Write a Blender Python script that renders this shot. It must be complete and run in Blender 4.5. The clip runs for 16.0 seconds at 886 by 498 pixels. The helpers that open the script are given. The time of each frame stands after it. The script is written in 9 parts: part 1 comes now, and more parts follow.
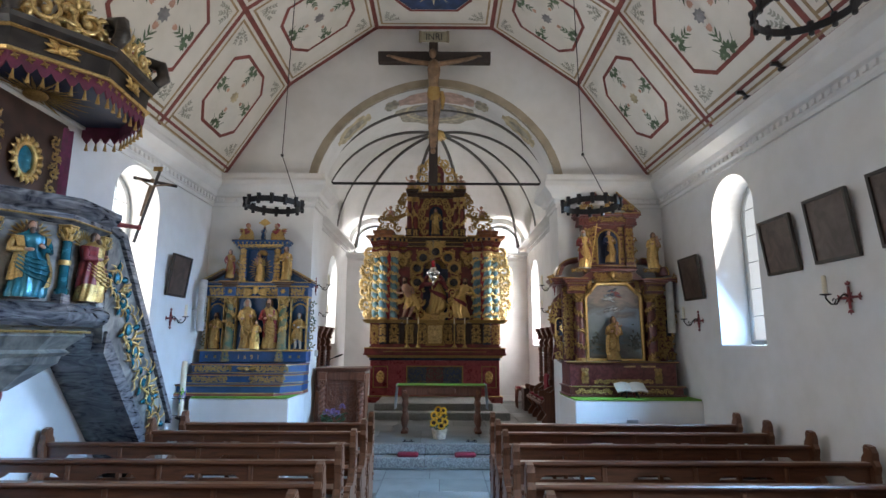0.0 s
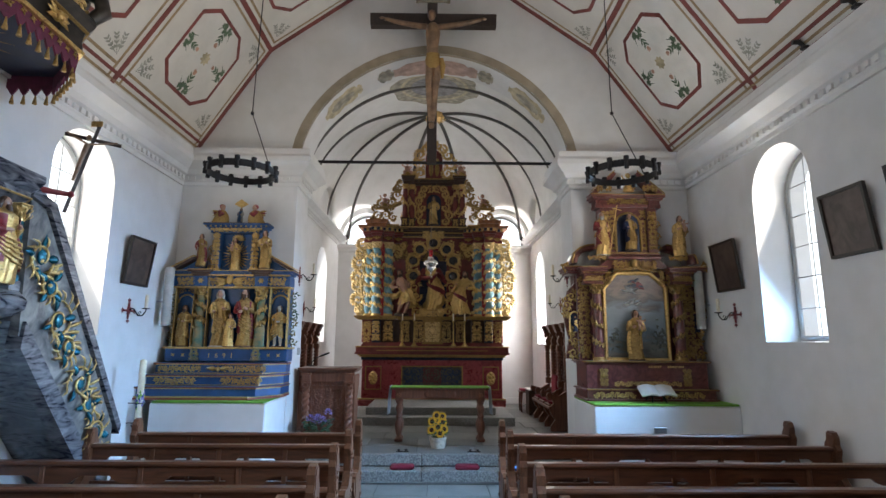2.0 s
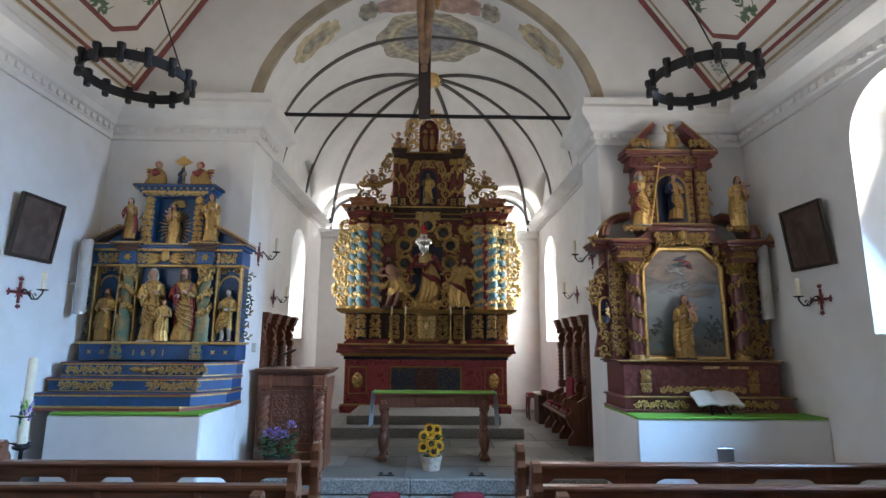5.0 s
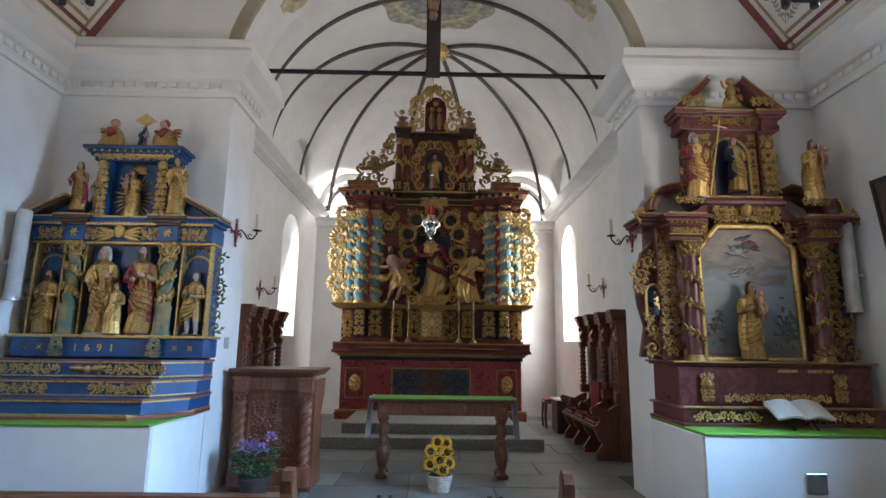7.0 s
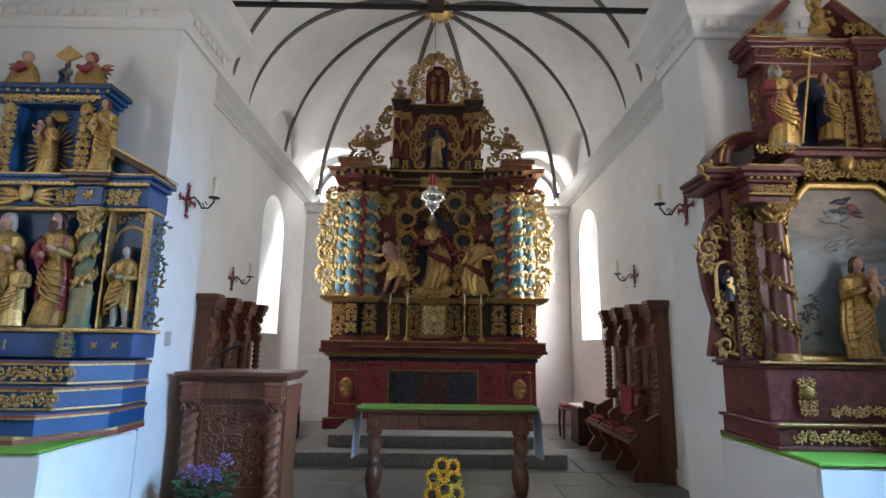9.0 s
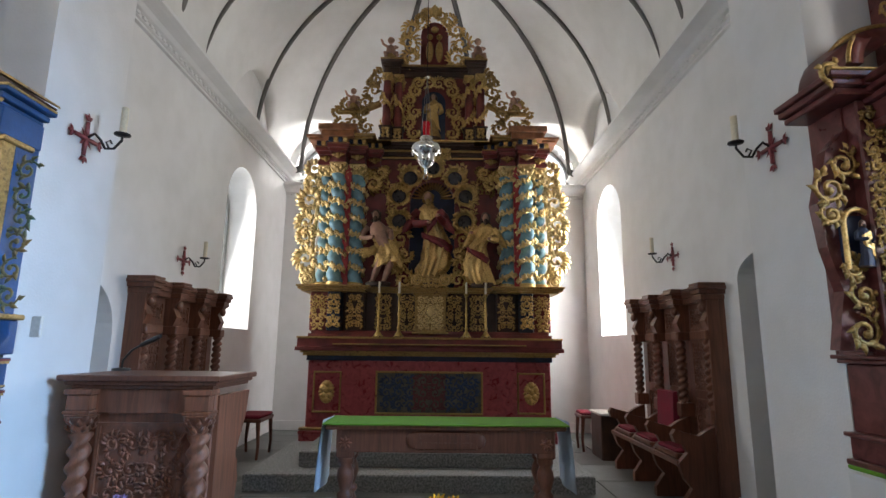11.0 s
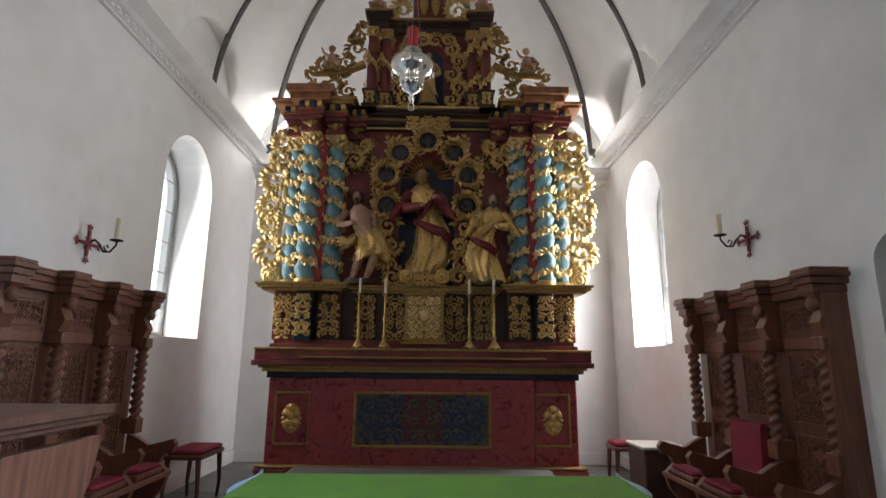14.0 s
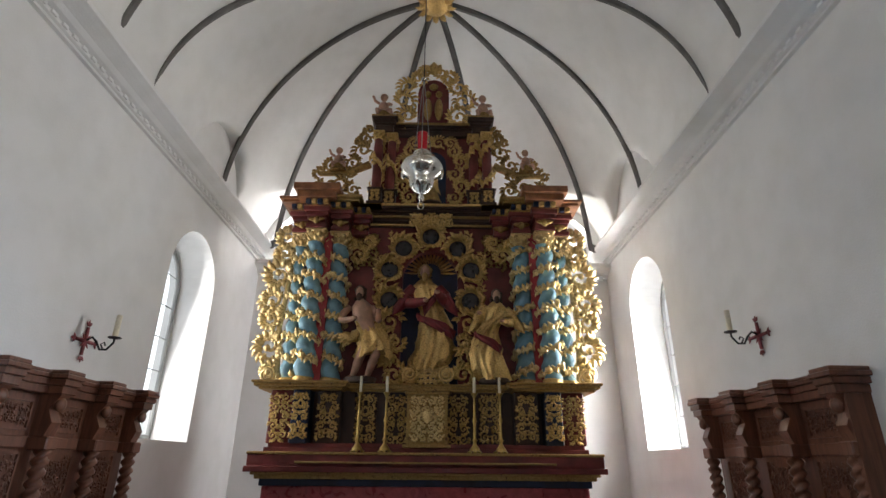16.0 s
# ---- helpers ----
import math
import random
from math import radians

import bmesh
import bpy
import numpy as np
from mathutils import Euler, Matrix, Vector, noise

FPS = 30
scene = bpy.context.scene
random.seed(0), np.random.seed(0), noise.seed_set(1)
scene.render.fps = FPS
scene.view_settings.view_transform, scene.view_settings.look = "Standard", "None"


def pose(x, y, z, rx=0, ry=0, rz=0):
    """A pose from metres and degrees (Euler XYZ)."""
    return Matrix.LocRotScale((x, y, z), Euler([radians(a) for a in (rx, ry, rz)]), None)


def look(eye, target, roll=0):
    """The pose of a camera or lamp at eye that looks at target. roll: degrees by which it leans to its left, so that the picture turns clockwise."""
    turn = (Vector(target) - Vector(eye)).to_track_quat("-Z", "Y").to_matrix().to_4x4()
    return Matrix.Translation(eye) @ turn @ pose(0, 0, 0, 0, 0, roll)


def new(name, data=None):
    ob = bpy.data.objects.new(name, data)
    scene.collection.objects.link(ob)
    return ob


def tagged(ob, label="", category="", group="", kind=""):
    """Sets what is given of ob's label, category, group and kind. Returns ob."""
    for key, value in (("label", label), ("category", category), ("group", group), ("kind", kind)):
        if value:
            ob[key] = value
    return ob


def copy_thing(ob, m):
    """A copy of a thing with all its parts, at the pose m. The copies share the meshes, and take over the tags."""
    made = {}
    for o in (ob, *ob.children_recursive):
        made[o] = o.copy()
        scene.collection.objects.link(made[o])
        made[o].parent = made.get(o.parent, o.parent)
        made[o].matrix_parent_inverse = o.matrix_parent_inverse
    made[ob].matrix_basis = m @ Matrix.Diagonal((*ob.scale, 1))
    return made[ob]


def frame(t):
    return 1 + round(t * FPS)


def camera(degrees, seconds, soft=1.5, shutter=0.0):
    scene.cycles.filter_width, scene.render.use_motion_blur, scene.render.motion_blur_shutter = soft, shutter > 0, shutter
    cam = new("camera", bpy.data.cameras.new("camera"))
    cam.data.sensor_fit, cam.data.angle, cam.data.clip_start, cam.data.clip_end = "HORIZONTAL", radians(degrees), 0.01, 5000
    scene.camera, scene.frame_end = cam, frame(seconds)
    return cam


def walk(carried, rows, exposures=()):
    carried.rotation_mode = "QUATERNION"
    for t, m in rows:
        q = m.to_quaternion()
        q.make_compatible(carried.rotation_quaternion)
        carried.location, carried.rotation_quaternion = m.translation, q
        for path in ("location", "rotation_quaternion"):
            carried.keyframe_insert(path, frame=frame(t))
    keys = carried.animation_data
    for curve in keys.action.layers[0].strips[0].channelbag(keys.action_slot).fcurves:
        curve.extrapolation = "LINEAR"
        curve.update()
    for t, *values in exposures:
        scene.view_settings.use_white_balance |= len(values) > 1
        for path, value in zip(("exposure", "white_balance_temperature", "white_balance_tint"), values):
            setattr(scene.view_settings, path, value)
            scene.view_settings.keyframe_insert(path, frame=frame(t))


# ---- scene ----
# All places below are in plan units; U turns them into metres.
U = 1.13
cam = camera(79.9, 16.0)
METRES, EYE, TILT, LEAN, TURN = 7.5 * U, 1.9 * U, 0.0, 0.0, -0.1
ROWS = [
    (0.0, 0.0, 0.0, 0.0, -0.04, 9.92, -0.25),
    (0.5, -0.0046, 0.0311, -0.0038, -0.04, 10.09, -0.53),
    (1.0, -0.0121, 0.0625, -0.0033, -0.12, 10.04, -0.74),
    (1.5, -0.0105, 0.0938, -0.0067, -0.3, 10.21, -0.53),
    (2.0, -0.0063, 0.1307, -0.0069, -0.48, 9.98, -0.35),
    (2.5, -0.0059, 0.1627, -0.01, -0.53, 10.16, -0.46),
    (3.0, -0.0094, 0.1993, -0.0126, -0.61, 10.03, -0.64),
    (3.5, -0.007, 0.233, -0.0156, -0.79, 10.02, -0.5),
    (4.0, -0.0008, 0.271, -0.0133, -0.83, 9.9, -0.37),
    (6.5, -0.0063, 0.4454, -0.024, -0.66, 10.39, -0.67),
    (7.0, -0.0114, 0.4806, -0.0245, -0.61, 10.32, -0.79),
    (7.5, -0.0098, 0.5189, -0.0283, -0.6, 10.43, -0.61),
    (8.0, -0.0056, 0.5565, -0.0263, -0.53, 10.31, -0.51),
    (8.5, -0.008, 0.5934, -0.0304, -0.45, 10.53, -0.62),
    (9.0, -0.0137, 0.6306, -0.029, -0.44, 10.43, -0.76),
    (11.5, -0.0044, 0.8223, -0.0363, -0.44, 10.66, -0.52),
    (12.0, -0.0002, 0.8522, -0.0337, -0.44, 10.81, -0.46),
    (12.5, -0.0047, 0.8878, -0.0353, -0.4, 10.97, -0.68),
    (13.0, -0.0086, 0.9193, -0.0368, -0.38, 11.23, -0.73),
    (13.5, -0.0047, 0.953, -0.0389, -0.35, 11.37, -0.61),
    (14.0, -0.0034, 0.9764, -0.0344, -0.41, 11.9, -0.58),
    (14.5, -0.0075, 0.9837, -0.0319, -0.46, 13.62, -0.7),
    (15.0, -0.0095, 0.9833, -0.0304, -0.47, 16.32, -0.69),
    (15.5, -0.0108, 0.9811, -0.0301, -0.58, 19.39, -0.58),
    (16.0, -0.0115, 0.9798, -0.0306, -0.66, 22.0, -0.5),
]
walk(cam, [(t, pose(0, 0, EYE, TILT, LEAN, TURN) @ pose(METRES * x, METRES * y, METRES * z, 90 + pitch, roll, yaw)) for t, x, y, z, yaw, pitch, roll in ROWS],
     exposures=[(0.0, 0.06), (16.0, 0.06)])

# ---------------------------------------------------------------- light
world = bpy.data.worlds.new("sky")
scene.world = world
world.use_nodes = True
wn = world.node_tree
sky = wn.nodes.new("ShaderNodeTexSky")
sky.sky_type, sky.sun_disc = "NISHITA", False
sky.sun_elevation, sky.sun_rotation = radians(42), radians(115)
wn.links.new(sky.outputs[0], wn.nodes["Background"].inputs[0])
wn.nodes["Background"].inputs[1].default_value = 0.12

sun = new("sun", bpy.data.lights.new("sun", "SUN"))
sun.data.energy, sun.data.angle, sun.data.color = 3.0, radians(0.6), (1.0, 0.95, 0.86)
sun.matrix_world = look((12, 16, 14), (0, 6, 0))


def window_light(x, y, z, aim, w, h, power, col, spread=180):
    """Sky light that enters by one window's opening."""
    ob = new("window_light", bpy.data.lights.new("window_light", "AREA"))
    ob.data.shape, ob.data.size, ob.data.size_y = "RECTANGLE", w * U, h * U
    ob.data.energy, ob.data.color, ob.data.spread = power, col, radians(spread)
    p = Vector((x, y, z)) * U
    ob.matrix_world = look(p, p + Vector(aim))
    return ob


SKY_BLUE, SKY_WHITE, SKY_WARM, SKY_COOL, GROUND = (0.29, 0.575, 1.0), (1.0, 0.97, 0.95), (1.0, 0.96, 0.91), (0.96, 0.96, 0.98), (1.0, 0.93, 0.84)
NAVE_WINDOWS = (6.45, 2.6, -1.4)
for wy in NAVE_WINDOWS:
    window_light(3.66, wy, 2.95, (-1, 0, -0.58), 0.8, 1.8, 205, SKY_BLUE, 84)       # open sky
    window_light(3.64, wy, 2.75, (-1, 0, 0.45), 0.8, 1.6, 62, GROUND, 150)           # light thrown up from the sunlit ground
    window_light(-4.13, wy, 2.95, (1, 0, -0.6), 0.8, 1.8, 6, SKY_WHITE, 140)
    window_light(-4.11, wy, 2.75, (1, 0, 0.55), 0.8, 1.6, 34, GROUND)
window_light(2.66, 13.1, 2.8, (-1, 0, -0.2), 0.85, 1.7, 165, SKY_COOL)
window_light(-2.94, 12.62, 2.8, (1, 0, -0.2), 0.85, 1.7, 30, SKY_WHITE)
window_light(1.6, 14.66, 4.7, (0, -1, -0.1), 1.0, 0.6, 27, SKY_WARM)
window_light(-1.9, 14.66, 4.7, (0, -1, -0.1), 1.0, 0.6, 27, SKY_WHITE)

# ---------------------------------------------------------------- materials


def nodes_of(name):
    m = bpy.data.materials.new(name)
    m.use_nodes = True
    nt = m.node_tree
    return m, nt, nt.nodes["Principled BSDF"], nt.nodes.new("ShaderNodeTexCoord").outputs["Object"]


def noise_node(nt, co, scale, detail=4.0, stretch=None, distort=0.0):
    n = nt.nodes.new("ShaderNodeTexNoise")
    n.inputs["Scale"].default_value, n.inputs["Detail"].default_value, n.inputs["Distortion"].default_value = scale, detail, distort
    if stretch:
        mp = nt.nodes.new("ShaderNodeMapping")
        mp.inputs["Scale"].default_value = stretch
        nt.links.new(co, mp.inputs[0])
        co = mp.outputs[0]
    nt.links.new(co, n.inputs["Vector"])
    return n.outputs["Fac"]


def ramp_node(nt, fac, stops):
    r = nt.nodes.new("ShaderNodeValToRGB")
    e = r.color_ramp.elements
    while len(e) < len(stops):
        e.new(0.5)
    for el, (p, c) in zip(e, stops):
        el.position, el.color = p, (*c, 1)
    nt.links.new(fac, r.inputs[0])
    return r.outputs[0]


def mix_node(nt, a, b, fac, mode="MIX"):
    m = nt.nodes.new("ShaderNodeMix")
    m.data_type, m.blend_type = "RGBA", mode
    for sock, v in ((m.inputs[0], fac), (m.inputs[6], a), (m.inputs[7], b)):
        if isinstance(v, (int, float)):
            sock.default_value = v
        elif isinstance(v, tuple):
            sock.default_value = (*v, 1)
        else:
            nt.links.new(v, sock)
    return m.outputs[2]


def bump_node(nt, bsdf, height, strength, dist=0.01):
    b = nt.nodes.new("ShaderNodeBump")
    b.inputs["Strength"].default_value, b.inputs["Distance"].default_value = strength, dist
    nt.links.new(height, b.inputs["Height"])
    nt.links.new(b.outputs[0], bsdf.inputs["Normal"])


def tone(c, k):
    return tuple(min(1.0, v * k) for v in c)


def surface(name, col, rough=0.6, metal=0.0, var=0.2, scale=2.0, bump=0.15, fine=60.0, stretch=None, second=None, distort=0.0, spread=(0.35, 0.65), by_piece=0.0):
    """A painted, plastered or metal surface: broad stains, fine grain and relief."""
    m, nt, bsdf, co = nodes_of(name)
    broad = noise_node(nt, co, scale, 5, stretch, distort)
    grain = noise_node(nt, co, fine, 3, stretch)
    a, b = (tone(col, 1 - var), tone(col, 1 + var)) if second is None else (col, second)
    c = ramp_node(nt, broad, [(spread[0], a), (spread[1], b)])
    c = mix_node(nt, c, ramp_node(nt, grain, [(0.3, (0.78, 0.78, 0.78)), (0.7, (1, 1, 1))]), 0.6, "MULTIPLY")
    if by_piece:
        info = nt.nodes.new("ShaderNodeObjectInfo")
        c = mix_node(nt, c, ramp_node(nt, info.outputs["Random"], [(0, (1 - by_piece,) * 3), (1, (1, 1, 1))]), 1.0, "MULTIPLY")
    nt.links.new(c, bsdf.inputs["Base Color"])
    rr = ramp_node(nt, broad, [(0.3, (rough * 0.85,) * 3), (0.7, (min(1, rough * 1.15),) * 3)])
    nt.links.new(rr, bsdf.inputs["Roughness"])
    bsdf.inputs["Metallic"].default_value = metal
    if bump:
        bump_node(nt, bsdf, grain, bump)
    return m


def wood(name, col, axis=0, rough=0.4, dark=0.62):
    """Planed and waxed timber with its grain along one axis."""
    m, nt, bsdf, co = nodes_of(name)
    st = [9.0, 9.0, 9.0]
    st[axis] = 0.7
    g = noise_node(nt, co, 3.6, 6, tuple(st), 0.9)
    f = noise_node(nt, co, 14, 4, tuple(st))
    broad = noise_node(nt, co, 1.3, 3)
    c = ramp_node(nt, g, [(0.3, tone(col, dark)), (0.5, col), (0.75, tone(col, 1.35))])
    c = mix_node(nt, c, ramp_node(nt, f, [(0.35, (0.7, 0.7, 0.7)), (0.6, (1, 1, 1))]), 0.5, "MULTIPLY")
    c = mix_node(nt, c, ramp_node(nt, broad, [(0.35, (0.7, 0.68, 0.66)), (0.65, (1, 1, 1))]), 0.8, "MULTIPLY")
    nt.links.new(c, bsdf.inputs["Base Color"])
    bsdf.inputs["Roughness"].default_value = rough
    bump_node(nt, bsdf, f, 0.12, 0.004)
    return m


def gilding(name, col, worn, rough=0.32):
    """Leaf gold over red-brown ground, worn through in patches."""
    m, nt, bsdf, co = nodes_of(name)
    a, b = noise_node(nt, co, 24, 5), noise_node(nt, co, 70, 4)
    c = ramp_node(nt, a, [(0.28, worn), (0.40, col)])
    c = mix_node(nt, c, ramp_node(nt, b, [(0.3, (0.55, 0.5, 0.42)), (0.6, (1, 1, 1))]), 0.7, "MULTIPLY")
    nt.links.new(c, bsdf.inputs["Base Color"])
    nt.links.new(ramp_node(nt, a, [(0.28, (0.3,) * 3), (0.40, (0.84,) * 3)]), bsdf.inputs["Metallic"])
    nt.links.new(ramp_node(nt, b, [(0.3, (rough + 0.2,) * 3), (0.7, (rough,) * 3)]), bsdf.inputs["Roughness"])
    bump_node(nt, bsdf, b, 0.45, 0.006)
    return m


def plaster(name, col, soot=0.86):
    """Lime plaster: trowel waves, faint stains."""
    m, nt, bsdf, co = nodes_of(name)
    wide, mid, fine = noise_node(nt, co, 0.55, 4), noise_node(nt, co, 3.5, 5), noise_node(nt, co, 70, 3)
    c = ramp_node(nt, wide, [(0.3, tone(col, soot)), (0.65, col)])
    c = mix_node(nt, c, ramp_node(nt, mid, [(0.3, (0.93, 0.93, 0.92)), (0.6, (1, 1, 1))]), 1.0, "MULTIPLY")
    nt.links.new(c, bsdf.inputs["Base Color"])
    bsdf.inputs["Roughness"].default_value = 0.9
    bump_node(nt, bsdf, mix_node(nt, mid, fine, 0.35), 0.22, 0.02)
    return m


def plain(name, col, rough=0.5, metal=0.0):
    return surface(name, col, rough, metal, 0.12, 6.0, 0.06, 90.0)


WALL = plaster("white_lime_plaster", (0.76, 0.755, 0.745))
VAULT = plaster("vault_plaster", (0.77, 0.76, 0.735), 0.82)
CREAM = plaster("ceiling_cream", (0.74, 0.71, 0.655), 0.9)
RED_BAND = surface("ceiling_red_paint", (0.23, 0.07, 0.06), 0.8, var=0.22, scale=5)
OCHRE = surface("ceiling_ochre_paint", (0.36, 0.26, 0.15), 0.8, var=0.2, scale=5)
FADED_GREEN = surface("faded_green_paint", (0.115, 0.165, 0.105), 0.85, var=0.3, scale=9)
FADED_PINK = surface("faded_pink_paint", (0.55, 0.33, 0.25), 0.85, var=0.2, scale=9)
FADED_GREY = surface("faded_grey_paint", (0.25, 0.25, 0.26), 0.85, var=0.3, scale=9)
SPRIG = surface("faded_sprig_paint", (0.36, 0.36, 0.31), 0.85, var=0.25, scale=9)
FADED_SAND = surface("faded_sand_paint", (0.52, 0.45, 0.30), 0.85, var=0.25, scale=7)
FADED_ROSE = surface("faded_rose_paint", (0.47, 0.33, 0.28), 0.85, var=0.25, scale=7)
FADED_DUN = surface("faded_dun_paint", (0.36, 0.33, 0.26), 0.85, var=0.35, scale=8)
MEDAL_BLUE = surface("medallion_blue", (0.04, 0.07, 0.16), 0.8, var=0.4, scale=4)
RIB = surface("rib_grey", (0.125, 0.118, 0.11), 0.8, var=0.25, scale=4)
SLAB = surface("grey_floor_slab", (0.20, 0.205, 0.195), 0.55, var=0.22, scale=3, bump=0.35, fine=35, by_piece=0.3)
JOINT = surface("floor_joint", (0.10, 0.10, 0.095), 0.9, var=0.2, scale=6)
GRANITE = surface("granite_step", (0.15, 0.155, 0.15), 0.6, second=(0.36, 0.36, 0.345), scale=48, spread=(0.38, 0.62), bump=0.4, fine=160, by_piece=0.15)
PEW = wood("pew_wood", (0.135, 0.050, 0.024), 0, 0.30)
PEW_END = wood("pew_end_wood", (0.155, 0.062, 0.030), 2, 0.33)
OAK = wood("carved_oak", (0.165, 0.062, 0.034), 2, 0.40)
OAK_LIGHT = wood("lectern_wood", (0.25, 0.092, 0.048), 2, 0.42)
BLACKWOOD = wood("dark_cross_wood", (0.035, 0.022, 0.017), 2, 0.5)
GOLD = gilding("leaf_gold", (0.74, 0.51, 0.20), (0.24, 0.11, 0.045), 0.34)
OLD_GOLD = gilding("dull_gold", (0.45, 0.30, 0.115), (0.15, 0.07, 0.035), 0.45)
BRIGHT_GOLD = gilding("bright_gold", (0.92, 0.72, 0.36), (0.38, 0.22, 0.09), 0.25)
RED_MARBLE = surface("red_marbled_wood", (0.25, 0.036, 0.045), 0.30, second=(0.40, 0.07, 0.075), scale=9, distort=1.5, bump=0.05)
WINE = surface("wine_red_paint", (0.19, 0.036, 0.032), 0.45, var=0.3, scale=5)
BROWN_RED = surface("brown_red_marbling", (0.085, 0.020, 0.019), 0.32, second=(0.17, 0.050, 0.045), scale=7, distort=2.0, bump=0.05)
DARK_BROWN = surface("dark_brown_wood", (0.055, 0.026, 0.016), 0.45, var=0.35, scale=5)
NAVY = surface("deep_blue_paint", (0.012, 0.022, 0.06), 0.5, var=0.4, scale=5)
BLUE = surface("ultramarine_paint", (0.010, 0.062, 0.180), 0.42, var=0.25, scale=4)
LIGHT_BLUE = surface("column_blue", (0.20, 0.38, 0.47), 0.4, var=0.25, scale=8)
TEAL = surface("teal_lustre", (0.02, 0.15, 0.20), 0.25, 0.4, var=0.35, scale=10)
SEA_GREEN = surface("column_green", (0.06, 0.15, 0.11), 0.4, second=(0.30, 0.21, 0.08), scale=9)
CRIMSON = surface("crimson_robe", (0.21, 0.026, 0.03), 0.4, var=0.3, scale=12)
PALE_ROBE = surface("pale_robe", (0.36, 0.34, 0.31), 0.5, var=0.2, scale=12)
SKIN = surface("painted_limewood", (0.44, 0.25, 0.17), 0.45, var=0.2, scale=12)
HAIR = surface("brown_painted_wood", (0.07, 0.035, 0.02), 0.5, var=0.3, scale=14)
CORPUS = surface("corpus_wood", (0.23, 0.14, 0.082), 0.5, var=0.3, scale=9)
CYCLAMEN = surface("violet_cloth", (0.14, 0.028, 0.06), 0.8, var=0.25, scale=12)
GREEN_CLOTH = surface("green_altar_cloth", (0.135, 0.33, 0.03), 0.9, var=0.12, scale=6, bump=0.3, fine=220)
LINEN = surface("pale_blue_linen", (0.52, 0.64, 0.76), 0.9, var=0.08, scale=5, bump=0.2, fine=200)
RED_FELT = surface("red_cushion", (0.20, 0.012, 0.030), 0.95, var=0.15, scale=7, bump=0.3, fine=200)
WAX = surface("candle_wax", (0.78, 0.72, 0.56), 0.45, var=0.05, scale=5, bump=0.02)
IRON = surface("wrought_iron", (0.022, 0.022, 0.025), 0.5, 0.5, var=0.3, scale=9)
RED_IRON = surface("red_painted_iron", (0.20, 0.035, 0.04), 0.5, 0.1, var=0.3, scale=14)
BRASS = surface("old_brass", (0.52, 0.36, 0.12), 0.33, 0.95, var=0.25, scale=12)
SILVER = surface("lamp_silver", (0.78, 0.76, 0.70), 0.2, 1.0, var=0.12, scale=12)
RUBY = plain("ruby_glass", (0.45, 0.012, 0.02), 0.15)
MARBLE = surface("grey_marbling", (0.030, 0.032, 0.042), 0.30, second=(0.24, 0.235, 0.24), scale=2.4, stretch=(1, 1, 4.0), distort=3.0, spread=(0.4, 0.7), bump=0.05)
DARK_MARBLE = surface("dark_marbling", (0.018, 0.016, 0.016), 0.32, second=(0.07, 0.06, 0.052), scale=2.2, distort=3.0, spread=(0.4, 0.75), bump=0.05)
PALE_MARBLE = surface("pale_marbling", (0.07, 0.07, 0.072), 0.35, second=(0.30, 0.285, 0.25), scale=3, distort=2.5, bump=0.05)
TUBE_WHITE = plain("loudspeaker_cloth", (0.50, 0.49, 0.46), 0.8)
PETAL = surface("sunflower_petal", (0.80, 0.42, 0.02), 0.6, var=0.15, scale=30)
SEED = surface("sunflower_heart", (0.055, 0.025, 0.012), 0.9, var=0.4, scale=60)
LEAF = surface("leaf_green", (0.035, 0.085, 0.03), 0.55, var=0.35, scale=20)
WICKER = surface("pale_wicker", (0.50, 0.44, 0.36), 0.8, var=0.25, scale=20, bump=0.4, fine=90)
LILAC = surface("lilac_petal", (0.33, 0.22, 0.52), 0.7, var=0.3, scale=30)
CLAY = plain("dark_clay", (0.05, 0.035, 0.03), 0.8)
PAPER = surface("paper", (0.72, 0.70, 0.64), 0.85, var=0.06, scale=8)
BOOK_BLUE = plain("blue_book_cloth", (0.03, 0.11, 0.30), 0.7)
CANVAS_DARK = surface("dark_old_canvas", (0.05, 0.035, 0.028), 0.35, second=(0.14, 0.10, 0.085), scale=4, distort=1.0)
FRAME_DARK = plain("dark_picture_frame", (0.03, 0.024, 0.02), 0.4)
BLACK = plain("black_enamel", (0.012, 0.012, 0.013), 0.35)
STEEL = plain("steel", (0.5, 0.5, 0.5), 0.35, 0.9)
LEAD = plain("window_lead", (0.30, 0.30, 0.29), 0.6)
DOOR_BROWN = wood("door_wood", (0.045, 0.022, 0.016), 2, 0.5)


def glow(name, col, strength):
    m = bpy.data.materials.new(name)
    m.use_nodes = True
    nt = m.node_tree
    nt.nodes.clear()
    e, o = nt.nodes.new("ShaderNodeEmission"), nt.nodes.new("ShaderNodeOutputMaterial")
    e.inputs[0].default_value, e.inputs[1].default_value = (*col, 1), strength
    nt.links.new(e.outputs[0], o.inputs[0])
    return m


# emission for the panels that stand in for daylight beyond the panes
DAYLIGHT = glow("daylight_backdrop_glow", (0.90, 0.95, 1.0), 2.2)
PANE = bpy.data.materials.new("window_glass")
PANE.use_nodes = True
PANE.node_tree.nodes["Principled BSDF"].inputs["Transmission Weight"].default_value = 1.0
PANE.node_tree.nodes["Principled BSDF"].inputs["Roughness"].default_value = 0.05
PANE.node_tree.nodes["Principled BSDF"].inputs["IOR"].default_value = 1.1

# ---------------------------------------------------------------- building tools
pi, sin, cos = math.pi, math.sin, math.cos


